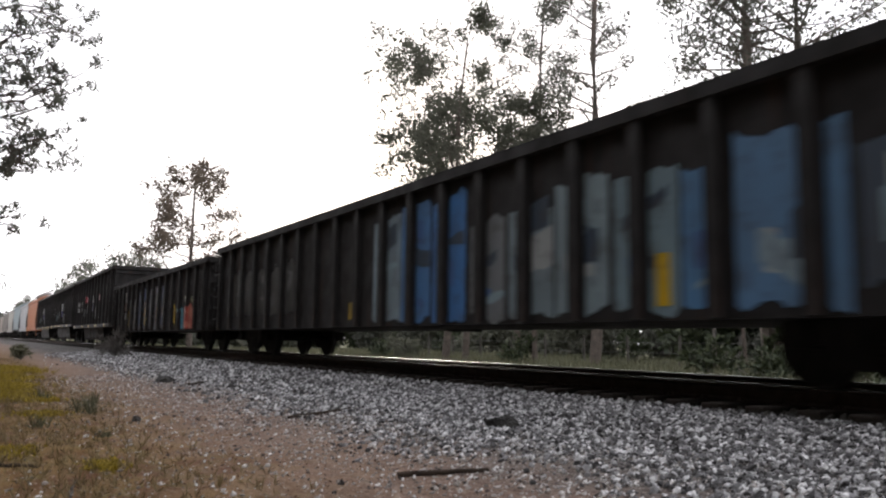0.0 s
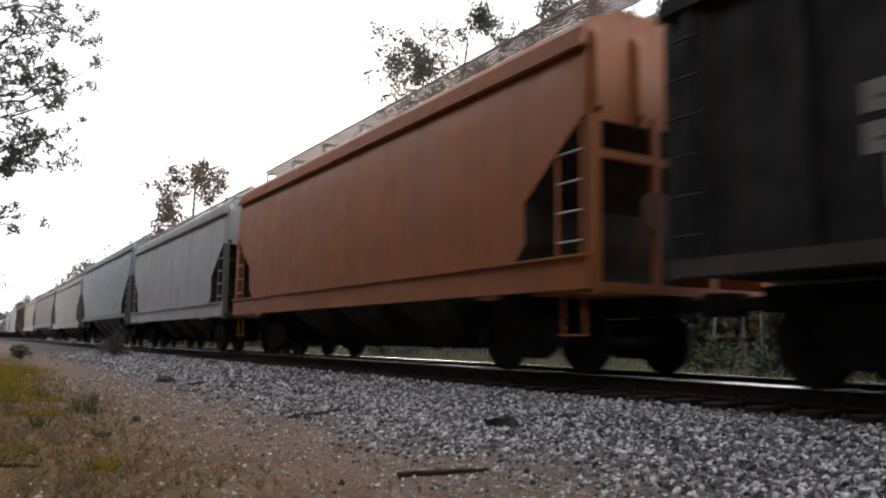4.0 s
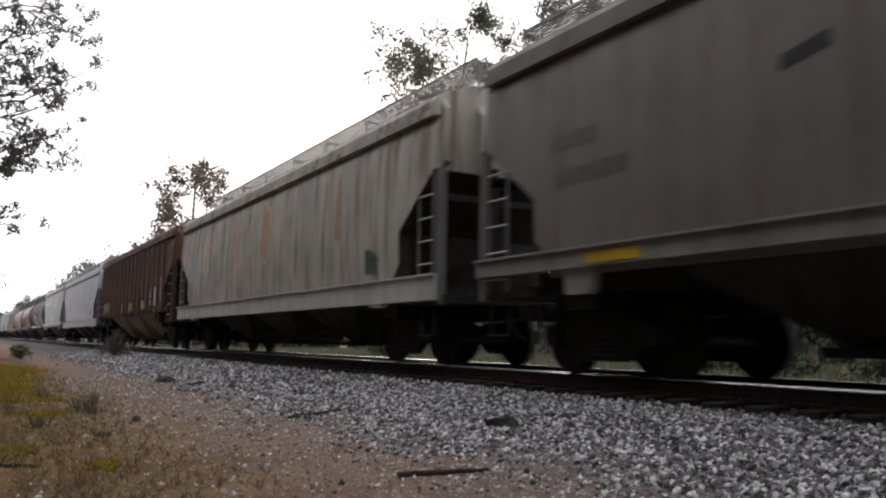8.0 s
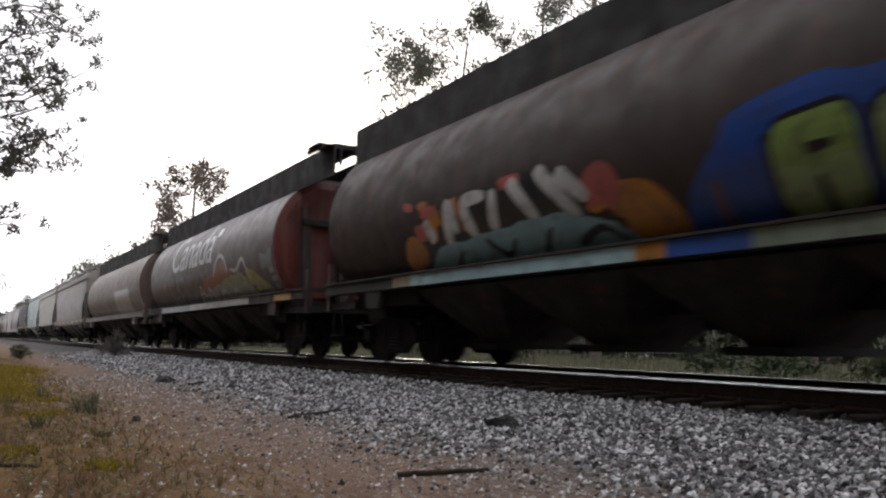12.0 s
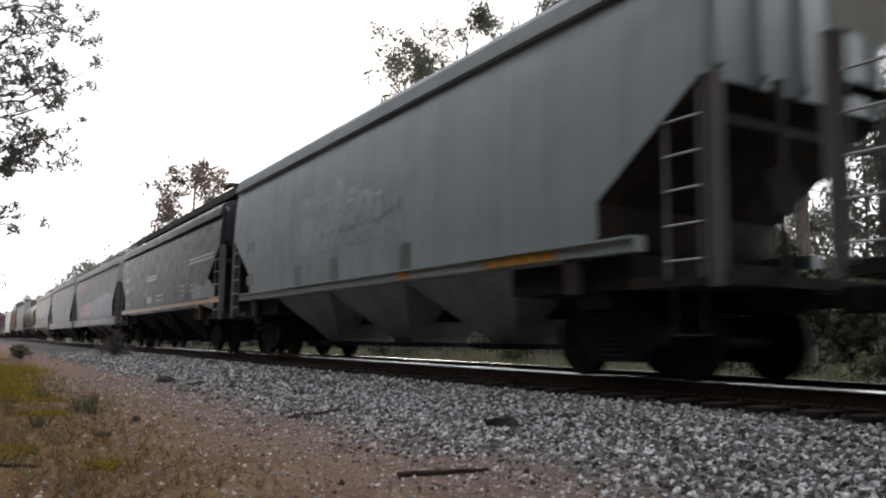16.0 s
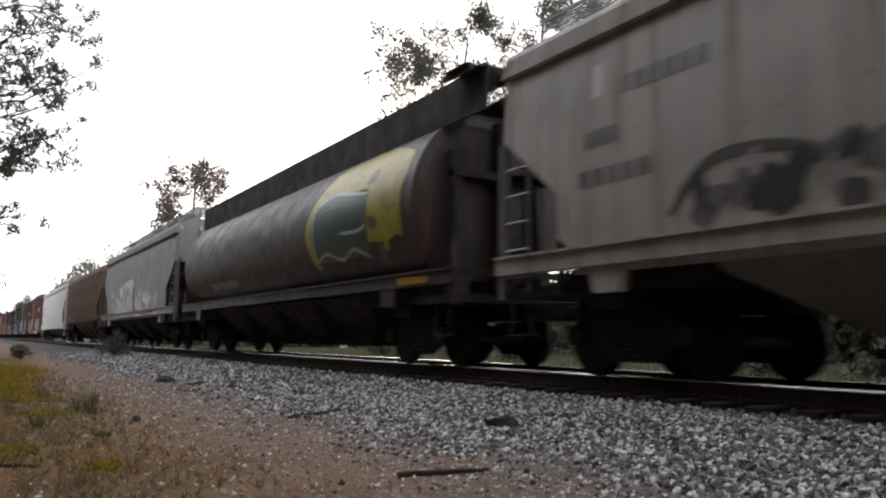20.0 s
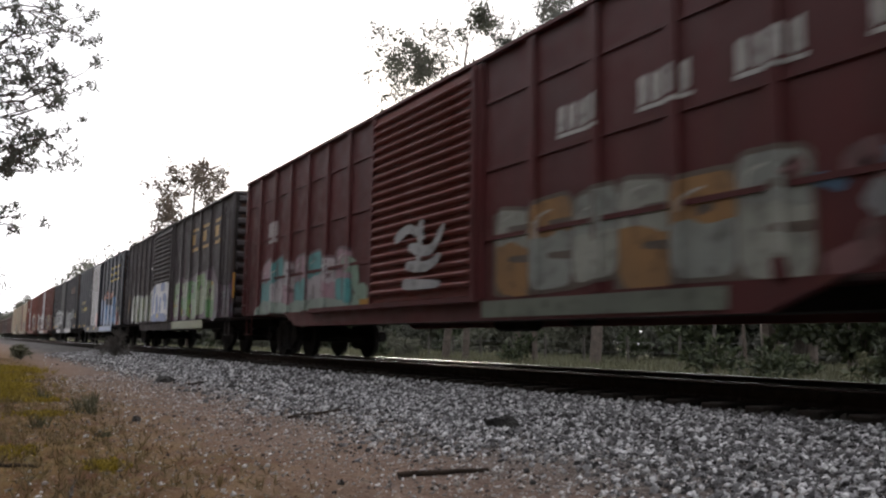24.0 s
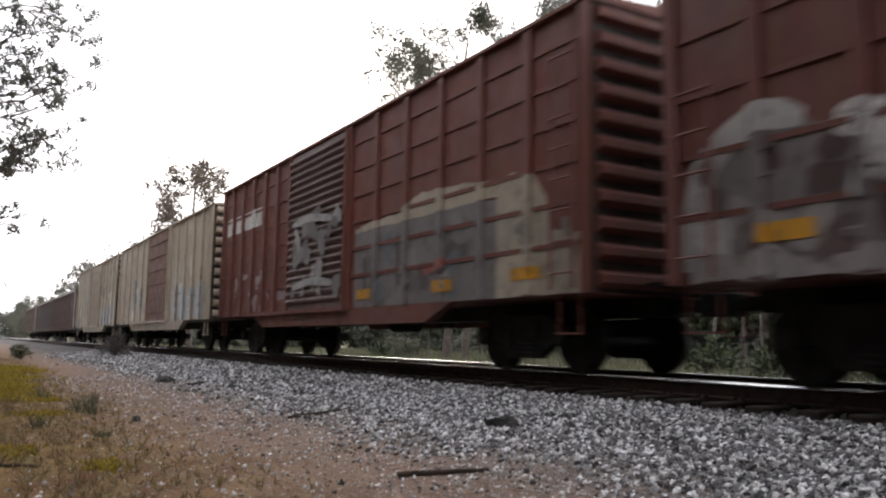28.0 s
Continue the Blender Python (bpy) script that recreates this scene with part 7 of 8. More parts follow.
    car, side = couple(*t, covered_hopper("clean grey covered hopper car with dark red lettering", size(*t), paint((0.37, 0.375, 0.38), 0.35, 0.06), 4.1, 4.64, "heavy", walk_up=0.36, cut=(2.0, 3.3, 1.7), sill_colour=paint((0.45, 0.45, 0.45), 0.35, 0.1)))
    stencil(car, sill_side(1.625), -7.6, 6.6, 1.04, 1.27, (0.1, 0.086, 0.078), "grime", "dark grime along the sill", ragged=0.012)
    for x in (-4.0, 0.2, 4.4):
        stencil(car, sill_side(1.632), x, x + 0.8, 1.13, 1.25, (0.36, 0.19, 0.04), "reflector", "amber reflective strip")
    for i, (a, b, z1) in enumerate(((-7.4, -6.75, 3.72), (-6.65, -6.1, 3.72), (-5.7, -5.2, 3.7), (-5.1, -4.75, 3.55), (-4.65, -4.55, 3.7), (-4.45, -4.32, 3.7))):
        stencil(car, side, a, b, 3.12, z1, (0.22, 0.03, 0.05), "emblem", "dark red company lettering shape" if i == 0 else "", slant=0.15)
    stencil(car, side, 5.55, 6.1, 1.62, 1.92, INK, "placard", "black square placard")
    graffiti(car, side, 4.0, 5.0, 1.85, 2.35, 1, [(0.36, 0.36, 0.36)], (0.12, 0.12, 0.12), [(0.2, 0.2, 0.2)], 79, "small scribbled tag")
    lettering(car, side, -1.5, -0.4, 2.5, 2.56, 4, (0.2, 0.2, 0.2))
    t = (19.727, 20.59)
    car, side = couple(*t, covered_hopper("rust-stained cream covered hopper car with white block letters", size(*t), paint((0.4, 0.385, 0.355), 0.45, 0.25), 4.0, 4.58, "angle", bays=3, sill_colour=paint((0.38, 0.34, 0.29), 0.45, 0.35), bay_colour=paint((0.2, 0.17, 0.14), 0.5, 0.3)))
    graffiti(car, side, 1.9, 3.1, 2.75, 3.75, 1, [(0.27, 0.22, 0.13)], (0.33, 0.27, 0.18), [(0.36, 0.28, 0.1)], 81, "faded brown shield emblem", 0.05)
    for i in range(3):
        stencil(car, side, 3.3, 4.6, 2.95 + 0.25 * i, 3.08 + 0.25 * i, (0.34, 0.18, 0.15), "stencil", "faded red bar" if i == 0 else "")
    block_letters(car, side, 2.55, 6.5, 1.55, 2.28, 6, [(0.5, 0.49, 0.47), (0.42, 0.42, 0.42)], (0.07, 0.065, 0.06), 82, "white spray-painted block letters with dark tops", 0.1, 0.009, 0.05)
    strokes(car, side, [[(2.4, 2.3), (3.2, 2.36), (4.2, 2.3), (5.2, 2.4), (5.7, 2.3)], [(5.8, 1.7), (6.1, 1.95), (6.5, 2.15)]], 0.09, (0.05, 0.045, 0.04), "graffiti_stroke", "", 0.014)
    strokes(car, side, [[(-0.2, 2.0), (0.6, 2.1), (1.2, 1.98), (2.3, 2.08)], [(-6.2, 1.7), (-5.6, 2.2), (-4.6, 2.1), (-4.2, 1.6)], [(-5.9, 1.6), (-5.2, 1.9), (-4.8, 1.55)], [(-3.9, 1.65), (-3.2, 2.1), (-2.8, 1.7)]], 0.12, (0.1, 0.1, 0.09), "graffiti_stroke", "dark scrawled tags", 0.008)
    patches(car, side, -6.0, -1.4, 1.55, 2.15, 44, [(0.09, 0.085, 0.085), (0.16, 0.15, 0.15), (0.06, 0.056, 0.056), (0.3, 0.285, 0.27)], 83, 0.009, 0.8)
    for i, (a, b, z) in enumerate(((-7.5, -6.9, 2.66), (-7.6, -6.4, 2.2), (-6.9, -5.6, 3.2))):
        lettering(car, side, a, b, z, z + 0.2, 4 + i, (0.2, 0.19, 0.18), gap=0.2)
    stencil(car, side, -7.35, -7.2, 3.25, 3.65, WHITE)
    graffiti(car, side, -0.9, 2.0, 1.7, 2.1, 3, [(0.3, 0.28, 0.25)], (0.25, 0.23, 0.2), [(0.12, 0.12, 0.12)], 84, "dark smeared tag", 0.4)
    safety_marks(car, sill_side(1.665), (3.55, 6.9), 1.32, 1.44, YELLOW, 0.4)
    for x in (-3.5, -2.2, 0.8, 4.6, 5.8):
        stencil(car, sill_side(1.665), x, x + 0.9, 1.28, 1.38, (0.33, 0.13, 0.06) if x < 4 else (0.08, 0.22, 0.3), "reflector")
    t = (20.59, 21.445)
    soot = paint((0.042, 0.033, 0.03), 0.4, 0.1, 0.42)
    car, side = couple(*t, covered_hopper("dark brown cylindrical hopper car with a yellow and green panel", size(*t), soot, dark=paint((0.036, 0.025, 0.021), 0.5, 0.2), round_side=True, sill="heavy", bays=4))
    OCHRE = (0.36, 0.3, 0.025)
    strokes(car, side, [[(2.45, 1.85), (2.1, 2.6), (2.5, 3.3), (3.3, 3.75)]], 0.3, OCHRE, "graffiti_stroke", "yellow sprayed arc round a green block", 0.008)
    cloud(car, side, [(2.5, 3.6), (3.2, 3.95), (5.4, 3.95), (6.4, 3.6)], 3.2, OCHRE, "yellow sprayed field near the roof", 0.007, 0.12)
    cloud(car, side, [(4.95, 3.5), (5.6, 3.6), (6.3, 3.6)], 2.15, (0.33, 0.27, 0.025), "", 0.0085, 0.2)
    patches(car, side, 4.9, 6.2, 1.9, 3.4, 10, [OCHRE, (0.28, 0.23, 0.03), (0.1, 0.08, 0.03)], 85, 0.01, 0.8)
    cloud(car, side, [(2.42, 3.12), (3.4, 3.3), (4.0, 3.22), (4.98, 3.1)], 1.95, (0.028, 0.07, 0.058), "dark green block with a white outline", 0.013, 0.06)
    patches(car, side, 2.7, 4.8, 2.1, 2.9, 8, [(0.04, 0.1, 0.08), (0.018, 0.05, 0.045)], 86, 0.016, 0.8)
    strokes(car, side, [[(2.45, 2.0), (2.38, 2.6), (2.5, 3.1), (3.4, 3.28), (4.1, 3.2), (4.95, 3.08)], [(2.45, 1.98), (3.0, 2.12), (3.7, 1.95), (4.3, 2.1), (4.95, 1.9)], [(3.8, 2.45), (4.6, 2.42), (4.95, 2.5)]], 0.07, (0.45, 0.46, 0.44), "graffiti_outline", "white sprayed outline", 0.02)
    stencil(car, sill_side(1.625), 6.3, 7.3, 1.3, 1.42, AMBER, "reflector", "amber reflective strip")
    graffiti(car, side, -6.0, -3.5, 1.8, 2.1, 3, [(0.22, 0.21, 0.2)], (0.07, 0.06, 0.06), [(0.2, 0.2, 0.2)], 87, "faint grey scrawl", 0.4)
    t = (21.46, 22.29)
    car, side = couple(*t, covered_hopper("grey covered hopper car with dark green scribble and a navy blot", size(*t), paint((0.325, 0.33, 0.327), 0.38, 0.08), 4.14, 4.68, "angle", bays=3, sill_colour=paint((0.42, 0.42, 0.41), 0.4, 0.1)))
    DARK_GREEN, STRAW, NIGHT = (0.05, 0.062, 0.048), (0.27, 0.27, 0.16), (0.022, 0.04, 0.065)
    patches(car, side, -4.4, -0.2, 1.5, 2.8, 40, [(0.15, 0.16, 0.13), (0.2, 0.205, 0.15), (0.11, 0.12, 0.1)], 91, 0.006, 0.9)
    strokes(car, side, [[(-4.3, 2.6), (-4.35, 1.9), (-4.2, 1.5)], [(-3.9, 2.0), (-3.6, 1.55)], [(-3.5, 2.55), (-3.4, 1.8), (-3.0, 1.7)], [(-3.1, 2.75), (-2.9, 2.2)], [(-2.7, 2.3), (-2.5, 1.7), (-2.2, 1.5)], [(-2.1, 2.9), (-2.15, 2.35)], [(-1.9, 2.2), (-1.6, 1.6)], [(-1.7, 2.8), (-1.2, 2.75), (-0.8, 2.6)], [(-1.4, 2.3), (-1.0, 1.9), (-1.1, 1.5)], [(-0.9, 2.4), (-0.6, 2.1)]], 0.32, DARK_GREEN, "graffiti_letter", "dark green and black spray-painted scribble", 0.009)
    strokes(car, side, [[(-4.45, 2.1), (-4.2, 2.65), (-3.9, 2.3)], [(-3.7, 1.6), (-3.65, 2.45)], [(-3.2, 2.1), (-3.0, 2.6)], [(-2.9, 1.5), (-2.5, 1.6)], [(-2.3, 2.4), (-2.0, 2.55), (-1.7, 2.25)], [(-1.5, 2.65), (-1.0, 2.62)], [(-1.2, 1.7), (-0.85, 2.2)], [(-0.7, 1.9), (-0.35, 1.6)]], 0.12, STRAW, "graffiti_highlight", "pale straw sprayed edges", 0.014, 0.4)
    strokes(car, side, [[(-0.5, 2.06), (-0.15, 2.02)], [(-0.5, 1.8), (-0.15, 1.77)]], 0.06, INK, lift=0.01)
    strokes(car, side, [[(0.3, 2.15), (0.55, 2.05), (0.72, 2.1)], [(0.35, 1.8), (0.9, 1.82), (1.25, 1.85), (1.75, 1.65)], [(1.1, 1.95), (1.45, 1.9)]], 0.42, NIGHT, "graffiti_letter", "navy blue sprayed blot", 0.01)
    patches(car, side, 0.9, 3.0, 1.55, 2.4, 12, [(0.40, 0.405, 0.405), (0.36, 0.365, 0.365)], 93, 0.006, 0.9)
    patches(car, side, 3.0, 5.0, 1.6, 2.1, 8, [(0.2, 0.21, 0.21), (0.4, 0.4, 0.4)], 94, 0.006, 0.7)
    lettering(car, side, -6.2, -5.3, 2.3, 2.55, 3, (0.2, 0.2, 0.2))
    lettering(car, side, -6.2, -5.3, 1.75, 2.0, 4, (0.2, 0.2, 0.2))
    for x in (-3.07, 1.08, 4.6):
        stencil(car, sill_side(1.665), x, x + 0.85, 1.27, 1.4, (0.36, 0.19, 0.04), "reflector", "amber reflective strip")
    t = (22.29, 23.15)
    cream = paint((0.25, 0.19, 0.15), 0.75, 0.6, 0.7)
    car, side = couple(*t, covered_hopper("cream ribbed hopper car streaked with brown rust", size(*t), cream, 4.0, 4.2, "thin", ribs=19, bays=4, gear=paint((0.09, 0.06, 0.045), 0.5, 0.3), bay_colour=paint((0.06, 0.045, 0.04), 0.5, 0.3)))
    safety_marks(car, side, (6.2, -6.2), 1.5, 1.75, (0.4, 0.3, 0.2), 0.25)
    t = (23.15, 24.16)
    car, side = couple(*t, covered_hopper("long clean white covered hopper car", size(*t), paint((0.56, 0.56, 0.545), 0.25, 0.08), 4.05, 4.6, "heavy", bays=4, gear=paint((0.5, 0.5, 0.49), 0.3, 0.1)))
    lettering(car, side, -9.2, -7.0, 2.7, 2.95, 4, (0.12, 0.12, 0.12))
    lettering(car, side, -9.1, -7.0, 2.25, 2.45, 5, (0.12, 0.12, 0.12))
    graffiti(car, side, -9.9, -9.3, 1.45, 2.4, 1, [(0.45, 0.34, 0.17)], (0.5, 0.44, 0.32), [(0.4, 0.26, 0.1)], 95, "rust stain", 0.1)
    graffiti(car, side, -4.5, 0.5, 1.5, 2.4, 5, [(0.46, 0.46, 0.45)], (0.38, 0.38, 0.37), [(0.3, 0.3, 0.3)], 96, "faint scrubbed tags", 0.4)


def build_boxcars():
    t = (24.16, 25.135)
    maroon = paint((0.105, 0.022, 0.023), 0.4, 0.12, 0.5)
    car, side = couple(*t, boxcar("maroon ribbed boxcar with pastel graffiti", size(*t), maroon, paint((0.16, 0.033, 0.026), 0.3, 0.12), door_x=(-2.7, 0.6), ribs=7, beads=3))
    block_letters(car, side, -9.1, -3.7, 1.0, 2.32, 7, [(0.42, 0.27, 0.31), (0.13, 0.4, 0.4), (0.52, 0.48, 0.5)], (0.16, 0.1, 0.11), 101, "pink and mint spray-painted letters", 0.22, 0.008, 0.02, (0.62, 0.6, 0.58))
    strokes(car, side, [[(-4.2, 1.9), (-3.6, 1.75), (-3.5, 1.3)], [(-3.6, 1.05), (-3.2, 1.3), (-2.95, 1.0)]], 0.3, (0.3, 0.42, 0.33), lift=0.016)
    cloud(car, side, [(-9.4, 1.05), (-8.9, 1.35), (-7.5, 1.2), (-5.0, 1.25), (-2.8, 1.0)], 0.995, (0.34, 0.42, 0.36), "pale green sprayed base", 0.014)
    block_letters(car, side, 1.1, 5.9, 1.0, 2.24, 6, [(0.4, 0.41, 0.36), (0.38, 0.22, 0.1), (0.33, 0.35, 0.32)], (0.16, 0.13, 0.11), 102, "cream and orange spray-painted letters", 0.18, 0.008, 0.02, (0.55, 0.54, 0.5))
    patches(car, side, 5.7, 8.0, 1.0, 2.0, 18, [(0.1, 0.17, 0.26), (0.3, 0.3, 0.31), (0.22, 0.12, 0.12)], 103, 0.01, 0.7)
    strokes(car, Side(lambda z: 1.66), [[(-1.7, 2.05), (-1.2, 2.2), (-0.7, 2.0)], [(-1.2, 1.9), (-0.5, 1.8), (-0.1, 2.15)], [(-1.3, 1.6), (-0.6, 1.55), (-0.2, 1.7)], [(-0.8, 2.3), (-0.9, 1.5)], [(-1.4, 1.3), (-0.2, 1.25)]], 0.2, (0.45, 0.45, 0.45), "graffiti_stroke", "silver spray on the door", 0.01, 0.4)
    for i, x in enumerate((2.45, 3.85, 5.15, 6.5)):
        for k in range(4):
            stencil(car, side, x + 0.2 * k, x + 0.2 * k + 0.12, 2.98, 3.3, WHITE, "emblem", "white company lettering shape" if i + k == 0 else "", slant=0.4)
        stencil(car, side, x - 0.02, x + 0.75, 2.93, 2.98, WHITE, "emblem")
    stencil(car, side, -8.7, -8.0, 2.7, 3.2, (0.4, 0.35, 0.35), "placard", "pale patch")
    safety_marks(car, side, (8.05, -3.0), 0.99, 1.14, AMBER, 0.6)
    stencil(car, sill_side(1.565), 0.8, 8.0 - 3.0, 0.72, 0.95, (0.2, 0.22, 0.18), "graffiti_panel", "dull green sprayed sill")
    t = (25.135, 25.973)
    dusk = paint((0.070, 0.060, 0.062), 0.35, 0.12, 0.55)
    car, side = couple(*t, boxcar("dark grey-brown boxcar with green and purple graffiti", size(*t), dusk, paint((0.085, 0.078, 0.08), 0.35, 0.1), door_x=(-2.75, 0.3), ribs=6))
    cloud(car, side, [(0.45, 1.6), (1.0, 2.2), (1.8, 2.45), (2.8, 2.3), (3.9, 2.5), (4.8, 2.4), (5.7, 2.55), (6.3, 2.0), (8.0, 1.7)], 1.0, (0.075, 0.035, 0.06), "purple sprayed shadow round green letters", 0.006)
    block_letters(car, side, 0.65, 6.0, 1.04, 2.36, 5, [(0.2, 0.33, 0.13), (0.33, 0.4, 0.24), (0.12, 0.27, 0.1)], (0.09, 0.03, 0.07), 111, "green spray-painted letters with purple cores", 0.14, 0.009, 0.03, (0.5, 0.55, 0.45))
    patches(car, side, 0.8, 5.9, 1.2, 2.1, 12, [(0.42, 0.28, 0.02), (0.09, 0.03, 0.07)], 114, 0.016, 0.45)
    patches(car, side, 5.9, 8.0, 1.05, 2.0, 12, [(0.1, 0.1, 0.12), (0.2, 0.21, 0.23), (0.12, 0.04, 0.1)], 115, 0.009, 0.7)
    block_letters(car, side, -7.5, -2.9, 1.0, 2.2, 5, [(0.3, 0.34, 0.25), (0.36, 0.38, 0.32), (0.22, 0.26, 0.14)], (0.1, 0.105, 0.085), 112, "grey-green spray-painted letters", 0.18, 0.008, 0.03)
    door = Side(lambda z: 1.662)
    cloud(car, door, [(-2.6, 2.2), (-1.8, 2.42), (0.0, 2.4), (0.3, 2.3)], 1.05, (0.5, 0.51, 0.54), "white sprayed field on the door", 0.004, 0.05)
    strokes(car, door, [[(-2.3, 1.3), (-2.2, 2.1), (-1.9, 2.2)], [(-1.7, 1.25), (-1.65, 1.9), (-1.4, 1.3)], [(-1.0, 2.25), (-0.3, 2.25)], [(-1.0, 1.9), (-1.0, 1.3)], [(-0.6, 1.85), (-0.1, 1.8), (-0.2, 1.4)], [(-2.5, 1.12), (-1.2, 1.15), (0.2, 1.1)]], 0.3, (0.035, 0.11, 0.36), "graffiti_letter", "blue spray-painted letters on the door", 0.009)
    strokes(car, door, [[(-1.6, 1.2), (-1.2, 1.2)]], 0.16, (0.4, 0.3, 0.05), lift=0.013)
    stencil(car, sill_side(1.565), 0.6, 4.9, 0.7, 0.95, (0.2, 0.23, 0.08), "graffiti_panel", "yellow-green sprayed sill")
    for x in (3.0, 4.35, 5.8):
        for z0, z1, dx in ((3.2, 3.3, 0.0), (3.42, 3.75, 0.0), (3.85, 3.95, 0.0)):
            stencil(car, side, x + dx, x + 0.75 - (0.35 if z1 - z0 > 0.2 else 0), z0, z1, (0.5, 0.29, 0.04), "emblem", "yellow company lettering shape" if (x, z0) == (3.0, 3.2) else "")
    stencil(car, Side(lambda z: 1.6), -3.3, -2.9, 3.05, 3.13, WHITE)
    safety_marks(car, side, (-8.2, 8.0), 1.5, 2.2, AMBER, 0.2)
    t = (25.973, 26.808)
    navy = paint((0.022, 0.026, 0.038), 0.3, 0.05, 0.42)
    car, side = couple(*t, boxcar("navy-black boxcar with big sky-blue graffiti", size(*t), navy, paint((0.035, 0.038, 0.048), 0.3, 0.05, 0.24, 0.8), door_x=(-2.6, 0.5), ribs=6))
    SKY = (0.10, 0.25, 0.52)
    block_letters(car, side, 0.9, 5.7, 1.0, 2.42, 5, [SKY, (0.13, 0.28, 0.55)], (0.03, 0.05, 0.13), 121, "sky-blue spray-painted letters", 0.3, 0.009, 0.03)
    strokes(car, side, [[(5.3, 1.5), (5.9, 1.2), (6.5, 1.75)], [(1.2, 1.15), (3.0, 1.1), (5.8, 1.12)]], 0.35, (0.12, 0.27, 0.53), lift=0.014)
    strokes(car, side, [[(2.0, 2.3), (2.15, 2.6)], [(3.0, 2.4), (3.2, 2.7)], [(4.0, 2.3), (4.3, 2.62)], [(4.6, 2.45), (4.75, 2.66)]], 0.36, (0.46, 0.16, 0.08), "graffiti_letter", "orange spray-painted caps", 0.008)
    cloud(car, side, [(6.1, 1.1), (6.55, 1.75), (6.9, 1.5), (7.5, 1.0)], 0.985, (0.45, 0.08, 0.03), "orange-red spray-painted cone", 0.012, 0.03)
    strokes(car, side, [[(6.2, 1.7), (6.7, 1.8), (7.0, 1.5), (7.5, 1.05)]], 0.12, (0.3, 0.3, 0.12), lift=0.015)
    strokes(car, Side(lambda z: 1.662), [[(-0.2, 1.1), (0.1, 1.45), (0.7, 1.5)], [(0.0, 1.1), (0.7, 1.15)]], 0.4, (0.33, 0.055, 0.035), "graffiti_stroke", "dark red spray-painted stroke", 0.01)
    stencil(car, sill_side(1.565), 0.8, 5.0, 0.7, 0.95, SKY, "graffiti_panel", "sky-blue sprayed sill")
    GOLD = (0.55, 0.40, 0.02)
    for x in (3.85, 4.95, 5.95):
        for z0, z1, w in ((3.2, 3.3, 0.7), (3.42, 3.72, 0.3), (3.5, 3.6, 0.6), (3.82, 3.92, 0.7)):
            stencil(car, side, x, x + w, z0, z1, GOLD, "emblem", "yellow company lettering shape" if (x, z0) == (3.85, 3.2) else "")
    for a, b, c, d in ((-7.6, -7.0, 2.35, 2.6), (-6.7, -6.0, 2.4, 2.6), (-7.6, -7.1, 1.95, 2.2), (-6.7, -6.0, 1.95, 2.2), (-5.8, -5.2, 1.98, 2.2)):
        stencil(car, side, a, b, c, d, GOLD)
    for i in range(3):
        stencil(car, Side(lambda z: 1.6), -3.2, -2.8, 2.75 + 0.3 * i, 2.84 + 0.3 * i, WHITE)
    safety_marks(car, side, (-8.0, -5.6), 0.99, 1.12, YELLOW, 0.5)
    safety_marks(car, sill_side(1.565), (-3.7, -1.2), 0.8, 0.92, YELLOW, 0.6)
    t = (26.808, 27.632)
    charcoal = paint((0.029, 0.028, 0.031), 0.4, 0.12, 0.55)
    car, side = couple(*t, boxcar("charcoal panelled boxcar with silver-white graffiti", size(*t), charcoal, door_x=(-2.4, 0.6), ribs=6, beads=6))
    SILVER, SLATE = (0.5, 0.51, 0.52), (0.2, 0.2, 0.205)
    cloud(car, side, [(-6.75, 1.8), (-6.3, 2.1), (-5.9, 2.15), (-5.4, 2.32), (-4.9, 2.22), (-4.4, 2.2), (-3.9, 2.36), (-3.35, 2.15), (-2.75, 2.2)], 0.985, (0.42, 0.43, 0.435), "silver-white spray-painted letters run together", 0.006, 0.1)
    cloud(car, side, [(-6.0, 1.5), (-5.2, 1.35), (-4.2, 1.6), (-3.3, 1.4), (-2.75, 1.5)], 0.985, SILVER, "", 0.008, 0.15)
    strokes(car, side, [[(-6.4, 1.3), (-6.2, 1.9), (-5.8, 2.15)], [(-5.7, 2.05), (-5.3, 2.35), (-5.05, 2.0)], [(-4.9, 2.05), (-4.4, 2.28), (-4.15, 2.05)], [(-4.0, 2.3), (-3.6, 2.4), (-3.3, 2.1)], [(-3.2, 1.4), (-3.1, 2.1), (-2.8, 2.2)], [(-5.6, 1.5), (-5.2, 1.7)], [(-4.9, 1.3), (-4.3, 1.35)]], 0.2, (0.62, 0.63, 0.63), "graffiti_letter", lift=0.011)
    strokes(car, side, [[(-4.15, 1.95), (-3.75, 1.85), (-3.72, 1.6)], [(-5.2, 1.75), (-4.8, 1.95)]], 0.3, (0.05, 0.05, 0.052), "graffiti_stroke", "dark slit between silver letters", 0.014)
    strokes(car, side, [[(-5.55, 2.0), (-5.6, 1.3)], [(-4.6, 2.1), (-4.65, 1.4)], [(-3.4, 2.0), (-3.45, 1.5)]], 0.1, SLATE, lift=0.014)
    block_letters(car, side, 1.15, 4.6, 1.0, 2.2, 4, [(0.27, 0.275, 0.28), (0.36, 0.365, 0.37)], (0.06, 0.06, 0.062), 132, "grey spray-painted letters", 0.12, 0.009, 0.08)
    cloud(car, side, [(0.85, 1.05), (2.5, 1.2), (4.6, 1.1)], 0.985, (0.33, 0.335, 0.34), "grey sprayed base", 0.016, 0.06)
